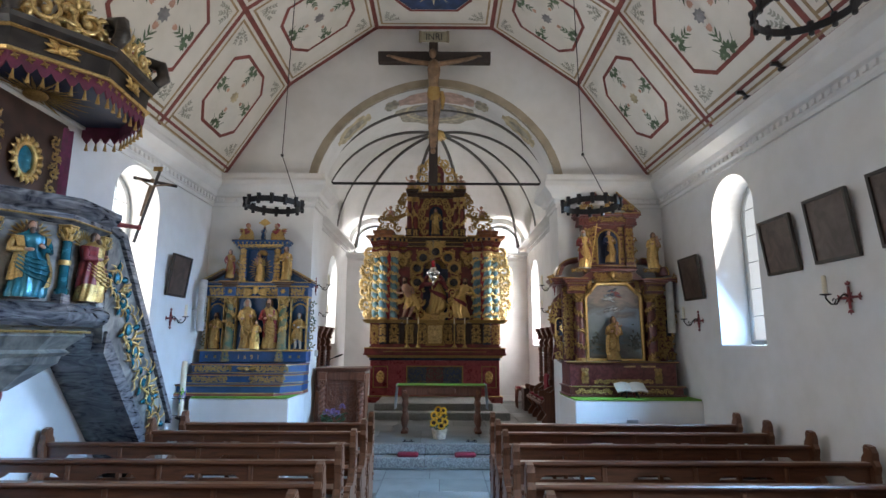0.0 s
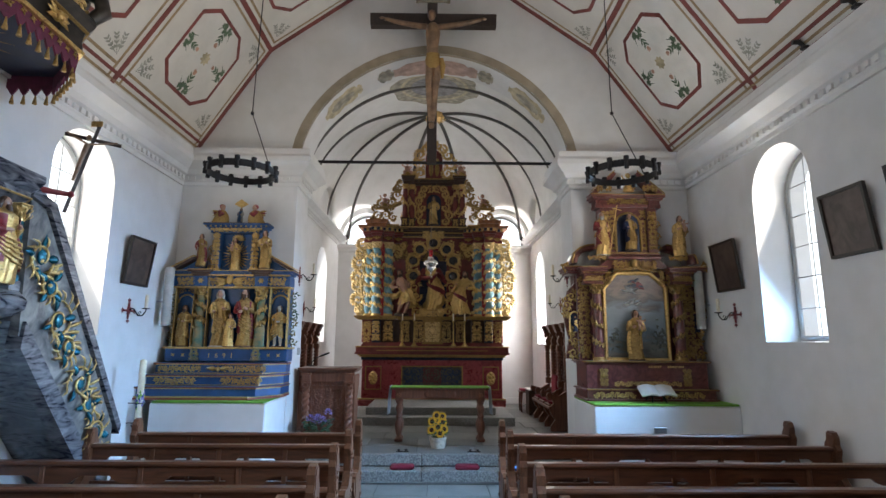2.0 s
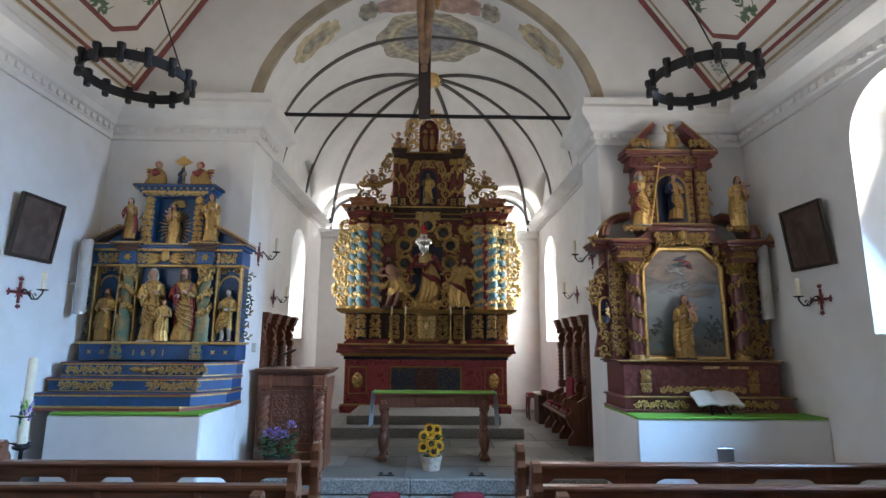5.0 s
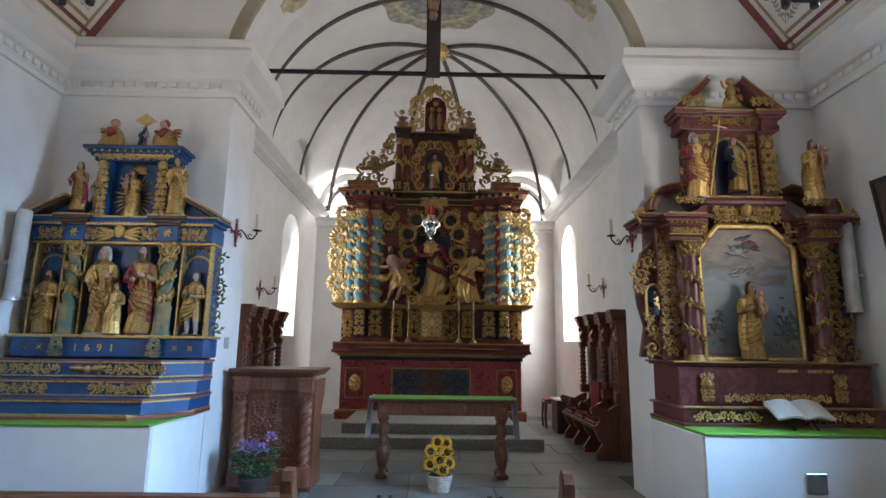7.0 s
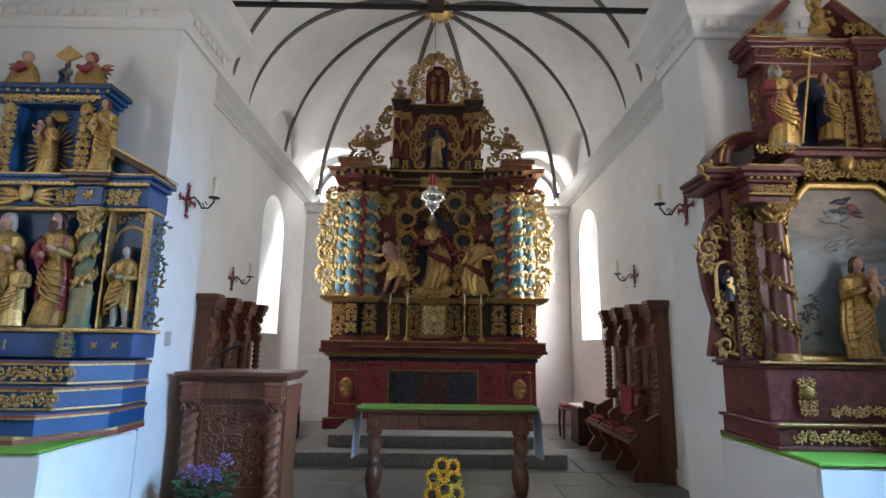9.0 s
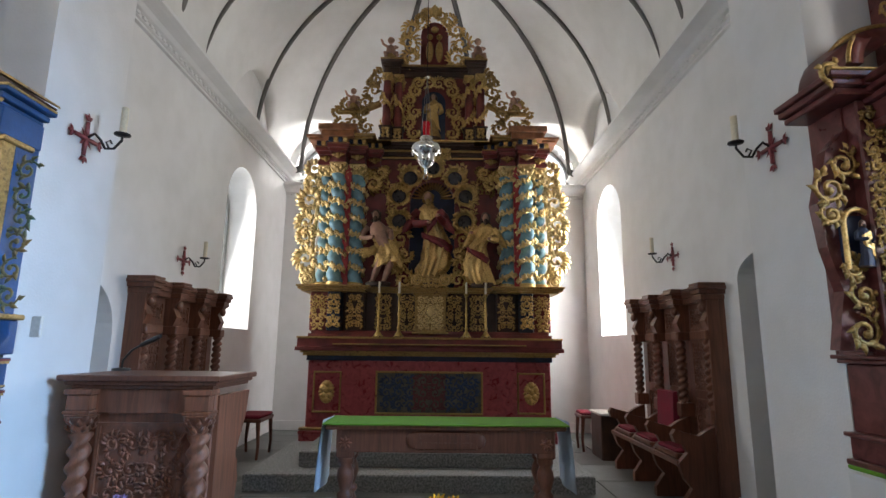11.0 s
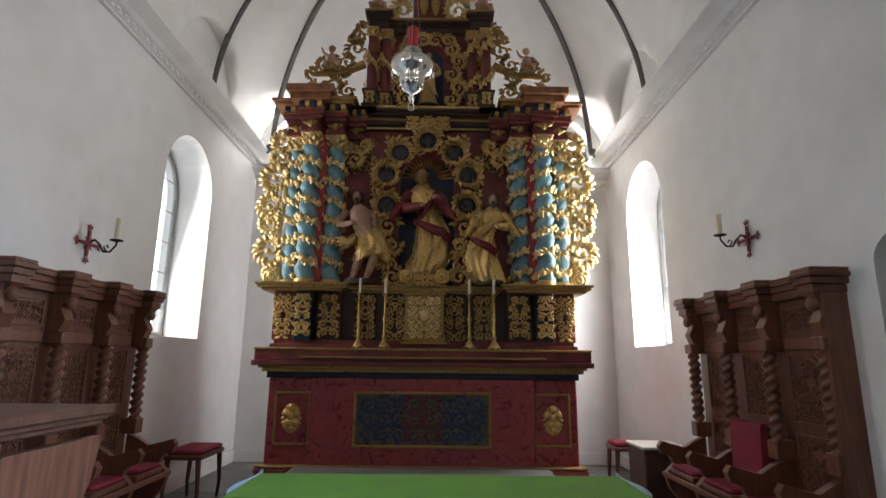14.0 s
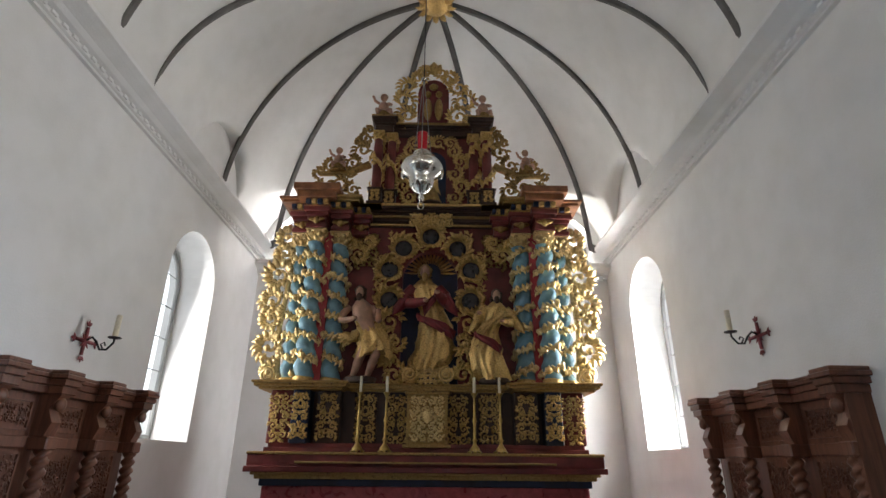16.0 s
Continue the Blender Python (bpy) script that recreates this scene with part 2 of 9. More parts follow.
class Shape:
    """Gathers faces in plan units; each face keeps a material slot and a smooth flag."""

    def __init__(self):
        self.v, self.f, self.m, self.s, self.slot = [], [], [], [], 0

    def add(self, verts, faces, smooth=False):
        n = len(self.v)
        self.v.extend(tuple(p) for p in verts)
        for q in faces:
            self.f.append(tuple(i + n for i in q))
            self.m.append(self.slot)
            self.s.append(smooth)
        return self

    def grid(self, rows, closed=False, smooth=True, caps=False):
        k = len(rows[0])
        verts = [p for r in rows for p in r]
        faces = []
        for i in range(len(rows) - 1):
            for j in range(k if closed else k - 1):
                a, b = i * k + j, i * k + (j + 1) % k
                faces.append((a, b, b + k, a + k))
        self.add(verts, faces, smooth)
        if caps:
            self.add(rows[0], [tuple(range(k))[::-1]])
            self.add(rows[-1], [tuple(range(k))])
        return self

    def box(self, x0, x1, y0, y1, z0, z1, c=0.0):
        if x1 < x0:
            x0, x1 = x1, x0
        if y1 < y0:
            y0, y1 = y1, y0
        if c <= 0:
            v = [(x, y, z) for z in (z0, z1) for y in (y0, y1) for x in (x0, x1)]
            return self.add(v, [(0, 2, 3, 1), (4, 5, 7, 6), (0, 1, 5, 4), (2, 6, 7, 3), (0, 4, 6, 2), (1, 3, 7, 5)])
        c = min(c, (x1 - x0) * 0.45, (y1 - y0) * 0.45, (z1 - z0) * 0.45)

        def ring(d, z):
            a, b, e, g = x0 + d, x1 - d, y0 + d, y1 - d
            k = c
            return [(a + k, e, z), (b - k, e, z), (b, e + k, z), (b, g - k, z), (b - k, g, z), (a + k, g, z), (a, g - k, z), (a, e + k, z)]
        return self.grid([ring(c * 0.8, z0), ring(0, z0 + c), ring(0, z1 - c), ring(c * 0.8, z1)], True, False, True)

    def prism(self, pts, a, b, axis="y"):
        """A flat outline pushed along an axis. Outline in (x, z) for y, (y, z) for x, (x, y) for z."""
        def place(p, d):
            return {"y": (p[0], d, p[1]), "x": (d, p[0], p[1]), "z": (p[0], p[1], d)}[axis]
        n = len(pts)
        self.add([place(p, a) for p in pts] + [place(p, b) for p in pts],
                 [tuple(range(n)), tuple(range(n, 2 * n))[::-1]] + [(i, (i + 1) % n, n + (i + 1) % n, n + i) for i in range(n)])
        return self

    def lathe(self, prof, cx, cy, seg=12, sx=1.0, sy=1.0, turn=0.0, smooth=True):
        rows = [[(cx + r * sx * cos(turn + 2 * pi * j / seg), cy + r * sy * sin(turn + 2 * pi * j / seg), z) for j in range(seg)] for r, z in prof]
        return self.grid(rows, True, smooth, True)

    def tube(self, pts, r, seg=6, smooth=True, flat=1.0):
        pts = [Vector(p) for p in pts]
        n = len(pts)
        rad = r if isinstance(r, (list, tuple)) else [r] * n
        rows, side = [], None
        for i, p in enumerate(pts):
            t = (pts[min(i + 1, n - 1)] - pts[max(i - 1, 0)]).normalized()
            if side is None:
                ref = Vector((0, 1, 0)) if abs(t.y) < 0.9 else Vector((1, 0, 0))
                side = t.cross(ref).normalized()
            side = (side - t * side.dot(t)).normalized()
            up = t.cross(side)
            rows.append([tuple(p + (side * cos(2 * pi * j / seg) + up * flat * sin(2 * pi * j / seg)) * rad[i]) for j in range(seg)])
        return self.grid(rows, True, smooth, True)

    def ball(self, c, r, seg=8, rings=6):
        rx, ry, rz = r if isinstance(r, (list, tuple)) else (r, r, r)
        rows = [[(c[0] + rx * sin(a) * cos(2 * pi * j / seg), c[1] + ry * sin(a) * sin(2 * pi * j / seg), c[2] - rz * cos(a)) for j in range(seg)]
                for a in (pi * (i + 0.15) / (rings + 0.3) for i in range(rings + 1))]
        return self.grid(rows, True, True, True)

    def blade(self, p, way, length, w, lift=0.3, n=(0, -1, 0)):
        """One curled leaf from p along way, arching towards n."""
        way, n = Vector(way).normalized(), Vector(n)
        s = way.cross(n).normalized()
        p = Vector(p)
        rows = []
        for k, (d, ww, h) in enumerate(((0, 0.35, 0), (0.3, 1.0, 0.55), (0.65, 0.75, 0.9), (1.0, 0.05, 0.45))):
            o = p + way * (d * length) + n * (h * lift * length)
            rows.append([tuple(o - s * w * ww), tuple(o + n * w * 0.45 * ww), tuple(o + s * w * ww), tuple(o - n * w * 0.25 * ww)])
        return self.grid(rows, True, True, True)

    def scroll(self, cx, y, cz, r, start=0.0, turns=1.4, hand=1, w=0.02, leaves=5, n=(0, -1, 0)):
        """A carved volute in the plane across y with leaves along its outer edge."""
        k = 20
        pts, rad = [], []
        for i in range(k):
            f = i / (k - 1)
            a = start + hand * 2 * pi * turns * f
            rr = r * (1 - 0.78 * f)
            pts.append((cx + rr * cos(a), y - w * 0.6 * f, cz + rr * sin(a)))
            rad.append(w * (0.35 + 1.3 * f if f < 0.3 else 0.74 - 0.25 * (f - 0.3)))
        self.tube(pts, rad, 5)
        self.ball(pts[-1], w * 1.2, 6, 4)
        m = int(leaves * 1.5)
        for i in range(m):
            j = 1 + int(i * (k * 0.62) / max(1, m))
            p = Vector(pts[j])
            out = (p - Vector((cx, p.y, cz))).normalized()
            tang = (Vector(pts[j + 1]) - p).normalized()
            size = 0.5 + 0.5 * sin(pi * (i + 0.5) / m)
            self.blade(p, out * 0.55 - tang, r * (0.45 + 0.40 * size), w * 0.95, 0.35, n)
            if i % 2:
                self.blade(p, -out * 0.7 - tang * 0.6, r * 0.32, w * 0.7, 0.35, n)
        return self


HOME = {}


def mesh_of(name, g, mats, home):
    me = bpy.data.meshes.new(name)
    me.from_pydata([((x - home[0]) * U, (y - home[1]) * U, (z - home[2]) * U) for x, y, z in g.v], [], g.f)
    for m in (mats if isinstance(mats, (list, tuple)) else [mats]):
        me.materials.append(m)
    me.polygons.foreach_set("material_index", g.m)
    me.polygons.foreach_set("use_smooth", g.s)
    bm = bmesh.new()
    bm.from_mesh(me)
    bmesh.ops.recalc_face_normals(bm, faces=bm.faces)
    bm.to_mesh(me)
    bm.free()
    return me


def thing(name, home, label, category, group=""):
    ob = new(name)
    ob.empty_display_size = 0.1
    ob.location = Vector(home) * U
    HOME[ob.name] = home
    return tagged(ob, label, category, group)


def part(name, g, mats, parent, label=""):
    home = HOME[parent.name]
    ob = new(name, mesh_of(name, g, mats, home))
    ob.parent = parent
    HOME[ob.name] = home
    return tagged(ob, label)


def solo(name, g, mats, label, category="", group="", kind="", home=(0, 0, 0)):
    ob = new(name, mesh_of(name, g, mats, home))
    ob.location = Vector(home) * U
    HOME[ob.name] = home
    return tagged(ob, label, category, group, kind)


def moved(ob, dx, dy, dz=0.0, turn=0.0):
    """A copy of a thing, shifted in plan units."""
    p = ob.location + Vector((dx, dy, dz)) * U
    return copy_thing(ob, Matrix.Translation(p) @ Matrix.Rotation(radians(turn), 4, "Z"))

# ---------------------------------------------------------------- the building
WL, WR, CL, CR, AL, AR = -3.80, 3.62, -2.62, 2.34, -2.12, 1.90   # nave walls, chancel walls, arch jambs
GABLE, CHANCEL, APSE, BACK = 8.50, 9.15, 14.48, -6.0
NAVE_Z, CHOIR_Z = 0.04, 0.35
SPRING = 4.47


def arch_points(c, half, spring, rise, n=28, power=1.86):
    out = []
    for i in range(n + 1):
        a = pi * i / n
        ca, sa = cos(a), sin(a)
        out.append((c - half * math.copysign(abs(ca) ** (2 / power), ca), spring + rise * abs(sa) ** (2 / power)))
    return out


def wall_along_y(name, x_in, x_out, y0, y1, z0, z1, openings, label):
    """A wall with arched openings (middle, half width, sill, springing), splayed towards the room."""
    g = Shape()
    y = y0
    for c, h, sill, spring, *rest in sorted(openings):
        rise = rest[0] if rest else h
        g.box(x_in, x_out, y, c - h, z0, z1)
        if sill > z0:
            g.box(x_in, x_out, c - h, c + h, z0, sill)
        arc = [(c - h * cos(pi * i / 16), spring + rise * sin(pi * i / 16)) for i in range(17)]
        g.prism([(c - h, z1)] + arc + [(c + h, z1)], x_in, x_out, "x")
        y = c + h
    g.box(x_in, x_out, y, y1, z0, z1)
    return solo(name, g, WALL, label, kind="structure")


NAVE_OPEN = [(wy, 0.48, 1.87, 3.51) for wy in NAVE_WINDOWS]
wall_along_y("wall_east", WR, WR + 0.55, BACK, GABLE, -0.1, 5.2, NAVE_OPEN, "thick white plastered nave wall with tall arched windows")
wall_along_y("wall_west", WL, WL - 0.55, BACK, GABLE, -0.1, 5.2, [(wy - 0.02, 0.5, 1.9, 3.56) for wy in NAVE_WINDOWS], "thick white plastered nave wall with tall arched windows")
wall_along_y("wall_chancel_east", CR, CR + 0.55, CHANCEL, APSE, -0.1, 5.6, [(9.64, 0.48, 0.36, 2.20, 0.20), (13.22, 0.52, 1.82, 3.42)], "white plastered chancel wall with an arched window and a door niche")
wall_along_y("wall_chancel_west", CL, CL - 0.55, CHANCEL, APSE, -0.1, 5.6, [(9.75, 0.4, 0.36, 1.72), (12.62, 0.52, 1.84, 3.40)], "white plastered chancel wall with an arched window and a niche")

# niche backs and the open sacristy door
g = Shape().box(CL - 0.55, CL - 0.50, 9.3, 10.2, 0.3, 2.3)
solo("wall_niche", g, WALL, "white back of the arched wall niche", kind="structure")
g = Shape().box(CR + 0.50, CR + 0.55, 9.16, 10.2, 0.3, 2.6)
solo("wall_niche_door", g, WALL, "white back of the sacristy door niche", kind="structure")
door = thing("door_1", (CR + 0.42, 9.55, CHOIR_Z), "dark brown wooden sacristy door in an arched niche", "door")
tagged(door, kind="structure")
arc = [(9.64 - 0.47 * cos(pi * i / 16), 2.16 + 0.19 * sin(pi * i / 16)) for i in range(17)]
g = Shape().prism([(9.17, CHOIR_Z)] + arc + [(10.11, CHOIR_Z)], CR + 0.25, CR + 0.31, "x")
for z0, z1 in ((0.5, 1.25), (1.4, 2.1)):
    g.box(CR + 0.235, CR + 0.25, 9.30, 9.96, z0, z1, 0.01)
part("door_leaf", g, DOOR_BROWN, door)
g = Shape().tube([(CR + 0.25, 10.03, 1.46), (CR + 0.18, 10.03, 1.46), (CR + 0.18, 9.92, 1.46)], 0.012)
g.box(CR + 0.242, CR + 0.25, 10.0, 10.06, 1.34, 1.54)
part("door_handle", g, IRON, door, "black iron lever handle")

PROFILE = [(-3.66, 4.56), (-2.63, 6.23), (-1.16, 7.31), (0.85, 7.31), (2.32, 6.25), (3.47, 4.58)]
# gable wall with the chancel arch
g = Shape()
arc = arch_points((AL + AR) / 2, (AR - AL) / 2, SPRING, 1.76)
outer = [(WL, -0.1), (WL, 4.6), (-2.75, 6.30), (-1.2, 7.42), (0.9, 7.42), (2.45, 6.32), (WR, 4.6), (WR, -0.1)]
g.prism(outer + [(AR, -0.1)] + arc[::-1] + [(AL, -0.1)], GABLE, CHANCEL, "y")
solo("wall_gable", g, WALL, "white plastered gable wall with the round chancel arch", kind="structure")
g = Shape()
o2, i2 = arch_points((AL + AR) / 2, (AR - AL) / 2 + 0.13, SPRING, 1.90), arch_points((AL + AR) / 2, (AR - AL) / 2 + 0.004, SPRING, 1.765)
for i in range(len(o2) - 1):
    g.prism([o2[i], o2[i + 1], i2[i + 1], i2[i]], GABLE - 0.006, GABLE + 0.0, "y")
    g.prism([i2[i], i2[i + 1], (i2[i + 1][0] * 0.998, i2[i + 1][1] - 0.006), (i2[i][0] * 0.998, i2[i][1] - 0.006)], GABLE, GABLE + 0.05, "y")
solo("trim_arch", g, surface("arch_sandstone", (0.37, 0.315, 0.235), 0.85, var=0.18, scale=3), "ochre painted band round the chancel arch", kind="structure")
g = Shape().box(CL - 0.55, CR + 0.55, APSE, APSE + 0.5, -0.1, 4.20)
for x0, x1 in ((CL - 0.55, -2.5), (-1.3, 1.0), (2.2, CR + 0.55)):
    g.box(x0, x1, APSE, APSE + 0.5, 4.20, 7.2)
for c in (-1.9, 1.6):
    arc2 = [(c - 0.6 * cos(pi * i / 14), 4.56 + 0.6 * sin(pi * i / 14)) for i in range(15)]
    g.prism([(c - 0.6, 7.2)] + arc2 + [(c + 0.6, 7.2)], APSE, APSE + 0.5, "y")
solo("wall_apse", g, WALL, "white plastered end wall with two high arched windows", kind="structure")
g = Shape().box(WL - 0.6, WR + 0.6, BACK - 0.4, BACK, -0.1, 7.6)
solo("wall_back", g, WALL, "white plastered entrance wall", kind="structure")

# windows: leaded panes in a thin frame, with added glowing panels outside for daylight
def arched_window(name, x, y, half, sill, spring, out, axis="x"):
    w = thing(name, (x, y, sill) if axis == "x" else (x, y, sill), "tall arched window with small leaded panes, glaring with daylight", "window")
    tagged(w, kind="structure")

    def at(s, d, z):
        return (x + d * out, y + s, z) if axis == "x" else (x + s, y + d * out, z)
    top = spring + half
    g = Shape()
    edge = [at(-half, 0, sill)] + [at(-half * cos(pi * i / 16) * 0.985, 0, spring + half * sin(pi * i / 16) * 0.985) for i in range(17)] + [at(half, 0, sill)]
    g.tube(edge, 0.028, 6)
    g.tube([at(-half, 0, sill + 0.02), at(half, 0, sill + 0.02)], 0.03, 6)
    part("window_frame", g, LEAD, w)
    g = Shape()
    n = max(2, round((top - sill) / 0.33))
    for i in range(1, n):
        z = sill + (top - sill) * i / n
        hw = half if z < spring else math.sqrt(max(0.0, half ** 2 - (z - spring) ** 2))
        g.tube([at(-hw, 0, z), at(hw, 0, z)], 0.006, 5)
    for s in (-0.33, 0.33):
        g.tube([at(s * half, 0.004, sill), at(s * half, 0.004, spring + half * 0.93)], 0.006, 5)
    part("glazing_bar", g, LEAD, w)
    g = Shape()
    rim = [at(-half, 0.02, sill)] + [at(-half * cos(pi * i / 16), 0.02, spring + half * sin(pi * i / 16)) for i in range(17)] + [at(half, 0.02, sill)]
    g.add(rim, [tuple(range(len(rim)))])
    pane = part("pane", g, PANE, w)
    pane.visible_shadow = False
    return w


for i, wy in enumerate(NAVE_WINDOWS):
    arched_window(f"window_{2 * i + 1}", WR + 0.40, wy, 0.46, 1.89, 3.51, 1)
    arched_window(f"window_{2 * i + 2}", WL - 0.40, wy - 0.02, 0.48, 1.92, 3.56, -1)
arched_window("window_7", CR + 0.40, 13.22, 0.50, 1.84, 3.42, 1)
arched_window("window_8", CL - 0.40, 12.62, 0.50, 1.86, 3.40, -1)
arched_window("window_9", -1.9, APSE + 0.34, 0.58, 4.22, 4.56, 1, "y")
arched_window("window_10", 1.6, APSE + 0.34, 0.58, 4.22, 4.56, 1, "y")
for x0, x1, y0, y1, z0, z1 in ((WR + 1.5, WR + 1.52, -5, 11, -1, 8), (WL - 1.5, WL - 1.52, -5, 11, -1, 8), (CR + 2.6, CR + 2.62, 11.2, 17, -1, 8),
                               (CL - 2.6, CL - 2.62, 11.2, 17, -1, 8), (-5.2, 4.9, APSE + 2.5, APSE + 2.52, -1, 9)):
    g = Shape().box(x0, x1, y0, y1, z0, z1)
    solo("backdrop", g, DAYLIGHT, "glowing white panel added outside the windows to stand for daylight", kind="structure")

# ---- cornice all round
PATH = [(WL, BACK), (WL, GABLE), (AL, GABLE), (AL, CHANCEL), (CL, CHANCEL), (CL, APSE), (CR, APSE), (CR, CHANCEL), (AR, CHANCEL), (AR, GABLE), (WR, GABLE), (WR, BACK)]
MOULD = [(0, 4.08), (0.03, 4.08), (0.03, 4.13), (0.05, 4.15), (0.05, 4.22), (0.09, 4.24), (0.12, 4.30), (0.19, 4.36), (0.23, 4.40), (0.23, 4.47), (0.20, 4.52), (0.20, 4.60), (0, 4.60)]


def offset_path(path, d):
    out = []
    for i, p in enumerate(path):
        a, b = path[max(0, i - 1)], path[min(len(path) - 1, i + 1)]
        t0 = (Vector(p) - Vector(a)).normalized() if i else None
        t1 = (Vector(b) - Vector(p)).normalized() if i < len(path) - 1 else None
        t0, t1 = t0 or t1, t1 or t0
        n0, n1 = Vector((t0.y, -t0.x)), Vector((t1.y, -t1.x))
        m = (n0 + n1) / (1 + n0.dot(n1))
        out.append((p[0] + m.x * d, p[1] + m.y * d))
    return out


LOW = [(d * 1.15, 4.28 + (z - 4.08) * 0.38) for d, z in MOULD]
END = [(d * 0.8, z - 0.18) for d, z in LOW]
RUNS = [(PATH[:5], MOULD, 4.155, 4.21), (PATH[4:6], LOW, 4.31, 4.332), (PATH[5:7], END, 4.095, 4.12), (PATH[6:8], LOW, 4.31, 4.332), (PATH[7:], MOULD, 4.155, 4.21)]
g = Shape()
for path, prof, _, _ in RUNS:
    g.grid([[(*q, z) for q in offset_path(path, d)] for d, z in prof], False, False)
for (ax, ay), (bx, by), d0, d1 in [(a, b, d0, d1) for path, _, d0, d1 in RUNS for a, b in zip(path, path[1:])]:
    run = math.hypot(bx - ax, by - ay)
    tx, ty = (bx - ax) / run, (by - ay) / run
    for i in range(int(run / 0.105)):
        s = 0.05 + i * 0.105
        cx, cy = ax + tx * s, ay + ty * s
        if cy < 1.5:
            continue
        nx, ny = ty, -tx
        g.box(min(cx, cx + nx * 0.075 + tx * 0.05), max(cx, cx + nx * 0.075 + tx * 0.05), min(cy, cy + ny * 0.075 + ty * 0.05), max(cy, cy + ny * 0.075 + ty * 0.05), d0, d1)
solo("trim_cornice", g, WALL, "white moulded plaster cornice with a row of dentils", kind="structure")
g = Shape()
for path in ([(CL, CHANCEL), (CL, APSE), (CR, APSE), (CR, CHANCEL)],):
    g.grid([[(*q, z) for q in offset_path(path, d)] for d, z in ((0, 0.50), (0.02, 0.50), (0.02, 0.36), (0, 0.35))], False, False)
solo("baseboard", g, WALL, "low white plinth strip along the chancel wall", kind="structure")

# ---- nave ceiling: five sloping fields with painted panels
g = Shape()
out = [(x * 1.04, z + 0.15) for x, z in PROFILE]
for i in range(5):
    g.prism([PROFILE[i], PROFILE[i + 1], out[i + 1], out[i]], BACK, GABLE, "y")
solo("ceiling", g, CREAM, "cream plastered ceiling folded in five fields with painted panels", kind="structure")
LINES = [8.5, 6.38, 4.38, 2.38, 0.38, -1.62, -3.62, -5.62]
paint = Shape()
RED_S, OCH_S, GRN_S, PNK_S, GRY_S, SAND_S, BLU_S, FADE = range(8)
rnd = random.Random(5)


def field(i):
    a, b = Vector((PROFILE[i][0], 0, PROFILE[i][1])), Vector((PROFILE[i + 1][0], 0, PROFILE[i + 1][1]))
    u = (b - a)
    n = Vector((u.z, 0, -u.x)).normalized()
    return a, u.normalized(), n, u.length


def dab(i, pts, slot, lift=0.004):
    a, u, n, _ = field(i)
    paint.slot = slot
    paint.add([tuple(a + u * p[0] + Vector((0, p[1], 0)) + n * lift) for p in pts], [tuple(range(len(pts)))])


def rect(i, u0, u1, v0, v1, slot, lift=0.004):
    dab(i, [(u0, v0), (u1, v0), (u1, v1), (u0, v1)], slot, lift)


def leaf2(i, cu, cv, ang, length, w, slot):
    c, s = cos(ang), sin(ang)
    dab(i, [(cu + c * a * length - s * b * w, cv + s * a * length + c * b * w) for a, b in ((0, 0.12), (0.3, 0.5), (0.65, 0.42), (1, 0), (0.65, -0.42), (0.3, -0.5), (0, -0.12))], slot, 0.004 + rnd.random() * 0.002)


def bouquet(i, cu, cv, ang, k):
    """Leaf clump at the frame, stalk and flower towards the middle."""
    for d in (-2.3, -1.8, -1.3, -0.8, -0.35, 0.35, 0.8, 1.3, 1.8, 2.3):
        leaf2(i, cu + 0.03 * k * cos(ang + d), cv + 0.03 * k * sin(ang + d), ang + d + rnd.uniform(-0.2, 0.2), rnd.uniform(0.09, 0.14) * k, 0.055 * k, GRN_S)
    for d in (-1.57, 1.57):
        bx, by = cu + 0.12 * k * cos(ang + d), cv + 0.12 * k * sin(ang + d)
        for e in (-1.1, -0.4, 0.3, 1.0, 1.7, 2.4):
            leaf2(i, bx, by, ang + d + e, rnd.uniform(0.06, 0.09) * k, 0.042 * k, GRN_S)
        leaf2(i, bx, by, ang + d * 0.35, 0.20 * k, 0.012, GRN_S)
    leaf2(i, cu, cv, ang, 0.34 * k, 0.014, GRN_S)
    for f, d in ((0.14, 0.7), (0.14, -0.7), (0.22, 0.6), (0.22, -0.6)):
        leaf2(i, cu + f * k * cos(ang), cv + f * k * sin(ang), ang + d, 0.15 * k, 0.028, GRN_S)
    for d in (-0.35, 0, 0.35):
        leaf2(i, cu + 0.32 * k * cos(ang), cv + 0.32 * k * sin(ang), ang + d, 0.12 * k, 0.055 * k, PNK_S)


def sprig(i, cu, cv, ang):
    for d in (-0.5, 0, 0.5):
        leaf2(i, cu, cv, ang + d, 0.24, 0.012, FADE)
        for f in (0.08, 0.13, 0.18, 0.22):
            for e in (-0.7, 0.7):
                leaf2(i, cu + f * cos(ang + d), cv + f * sin(ang + d), ang + d + e, 0.055, 0.026, FADE)


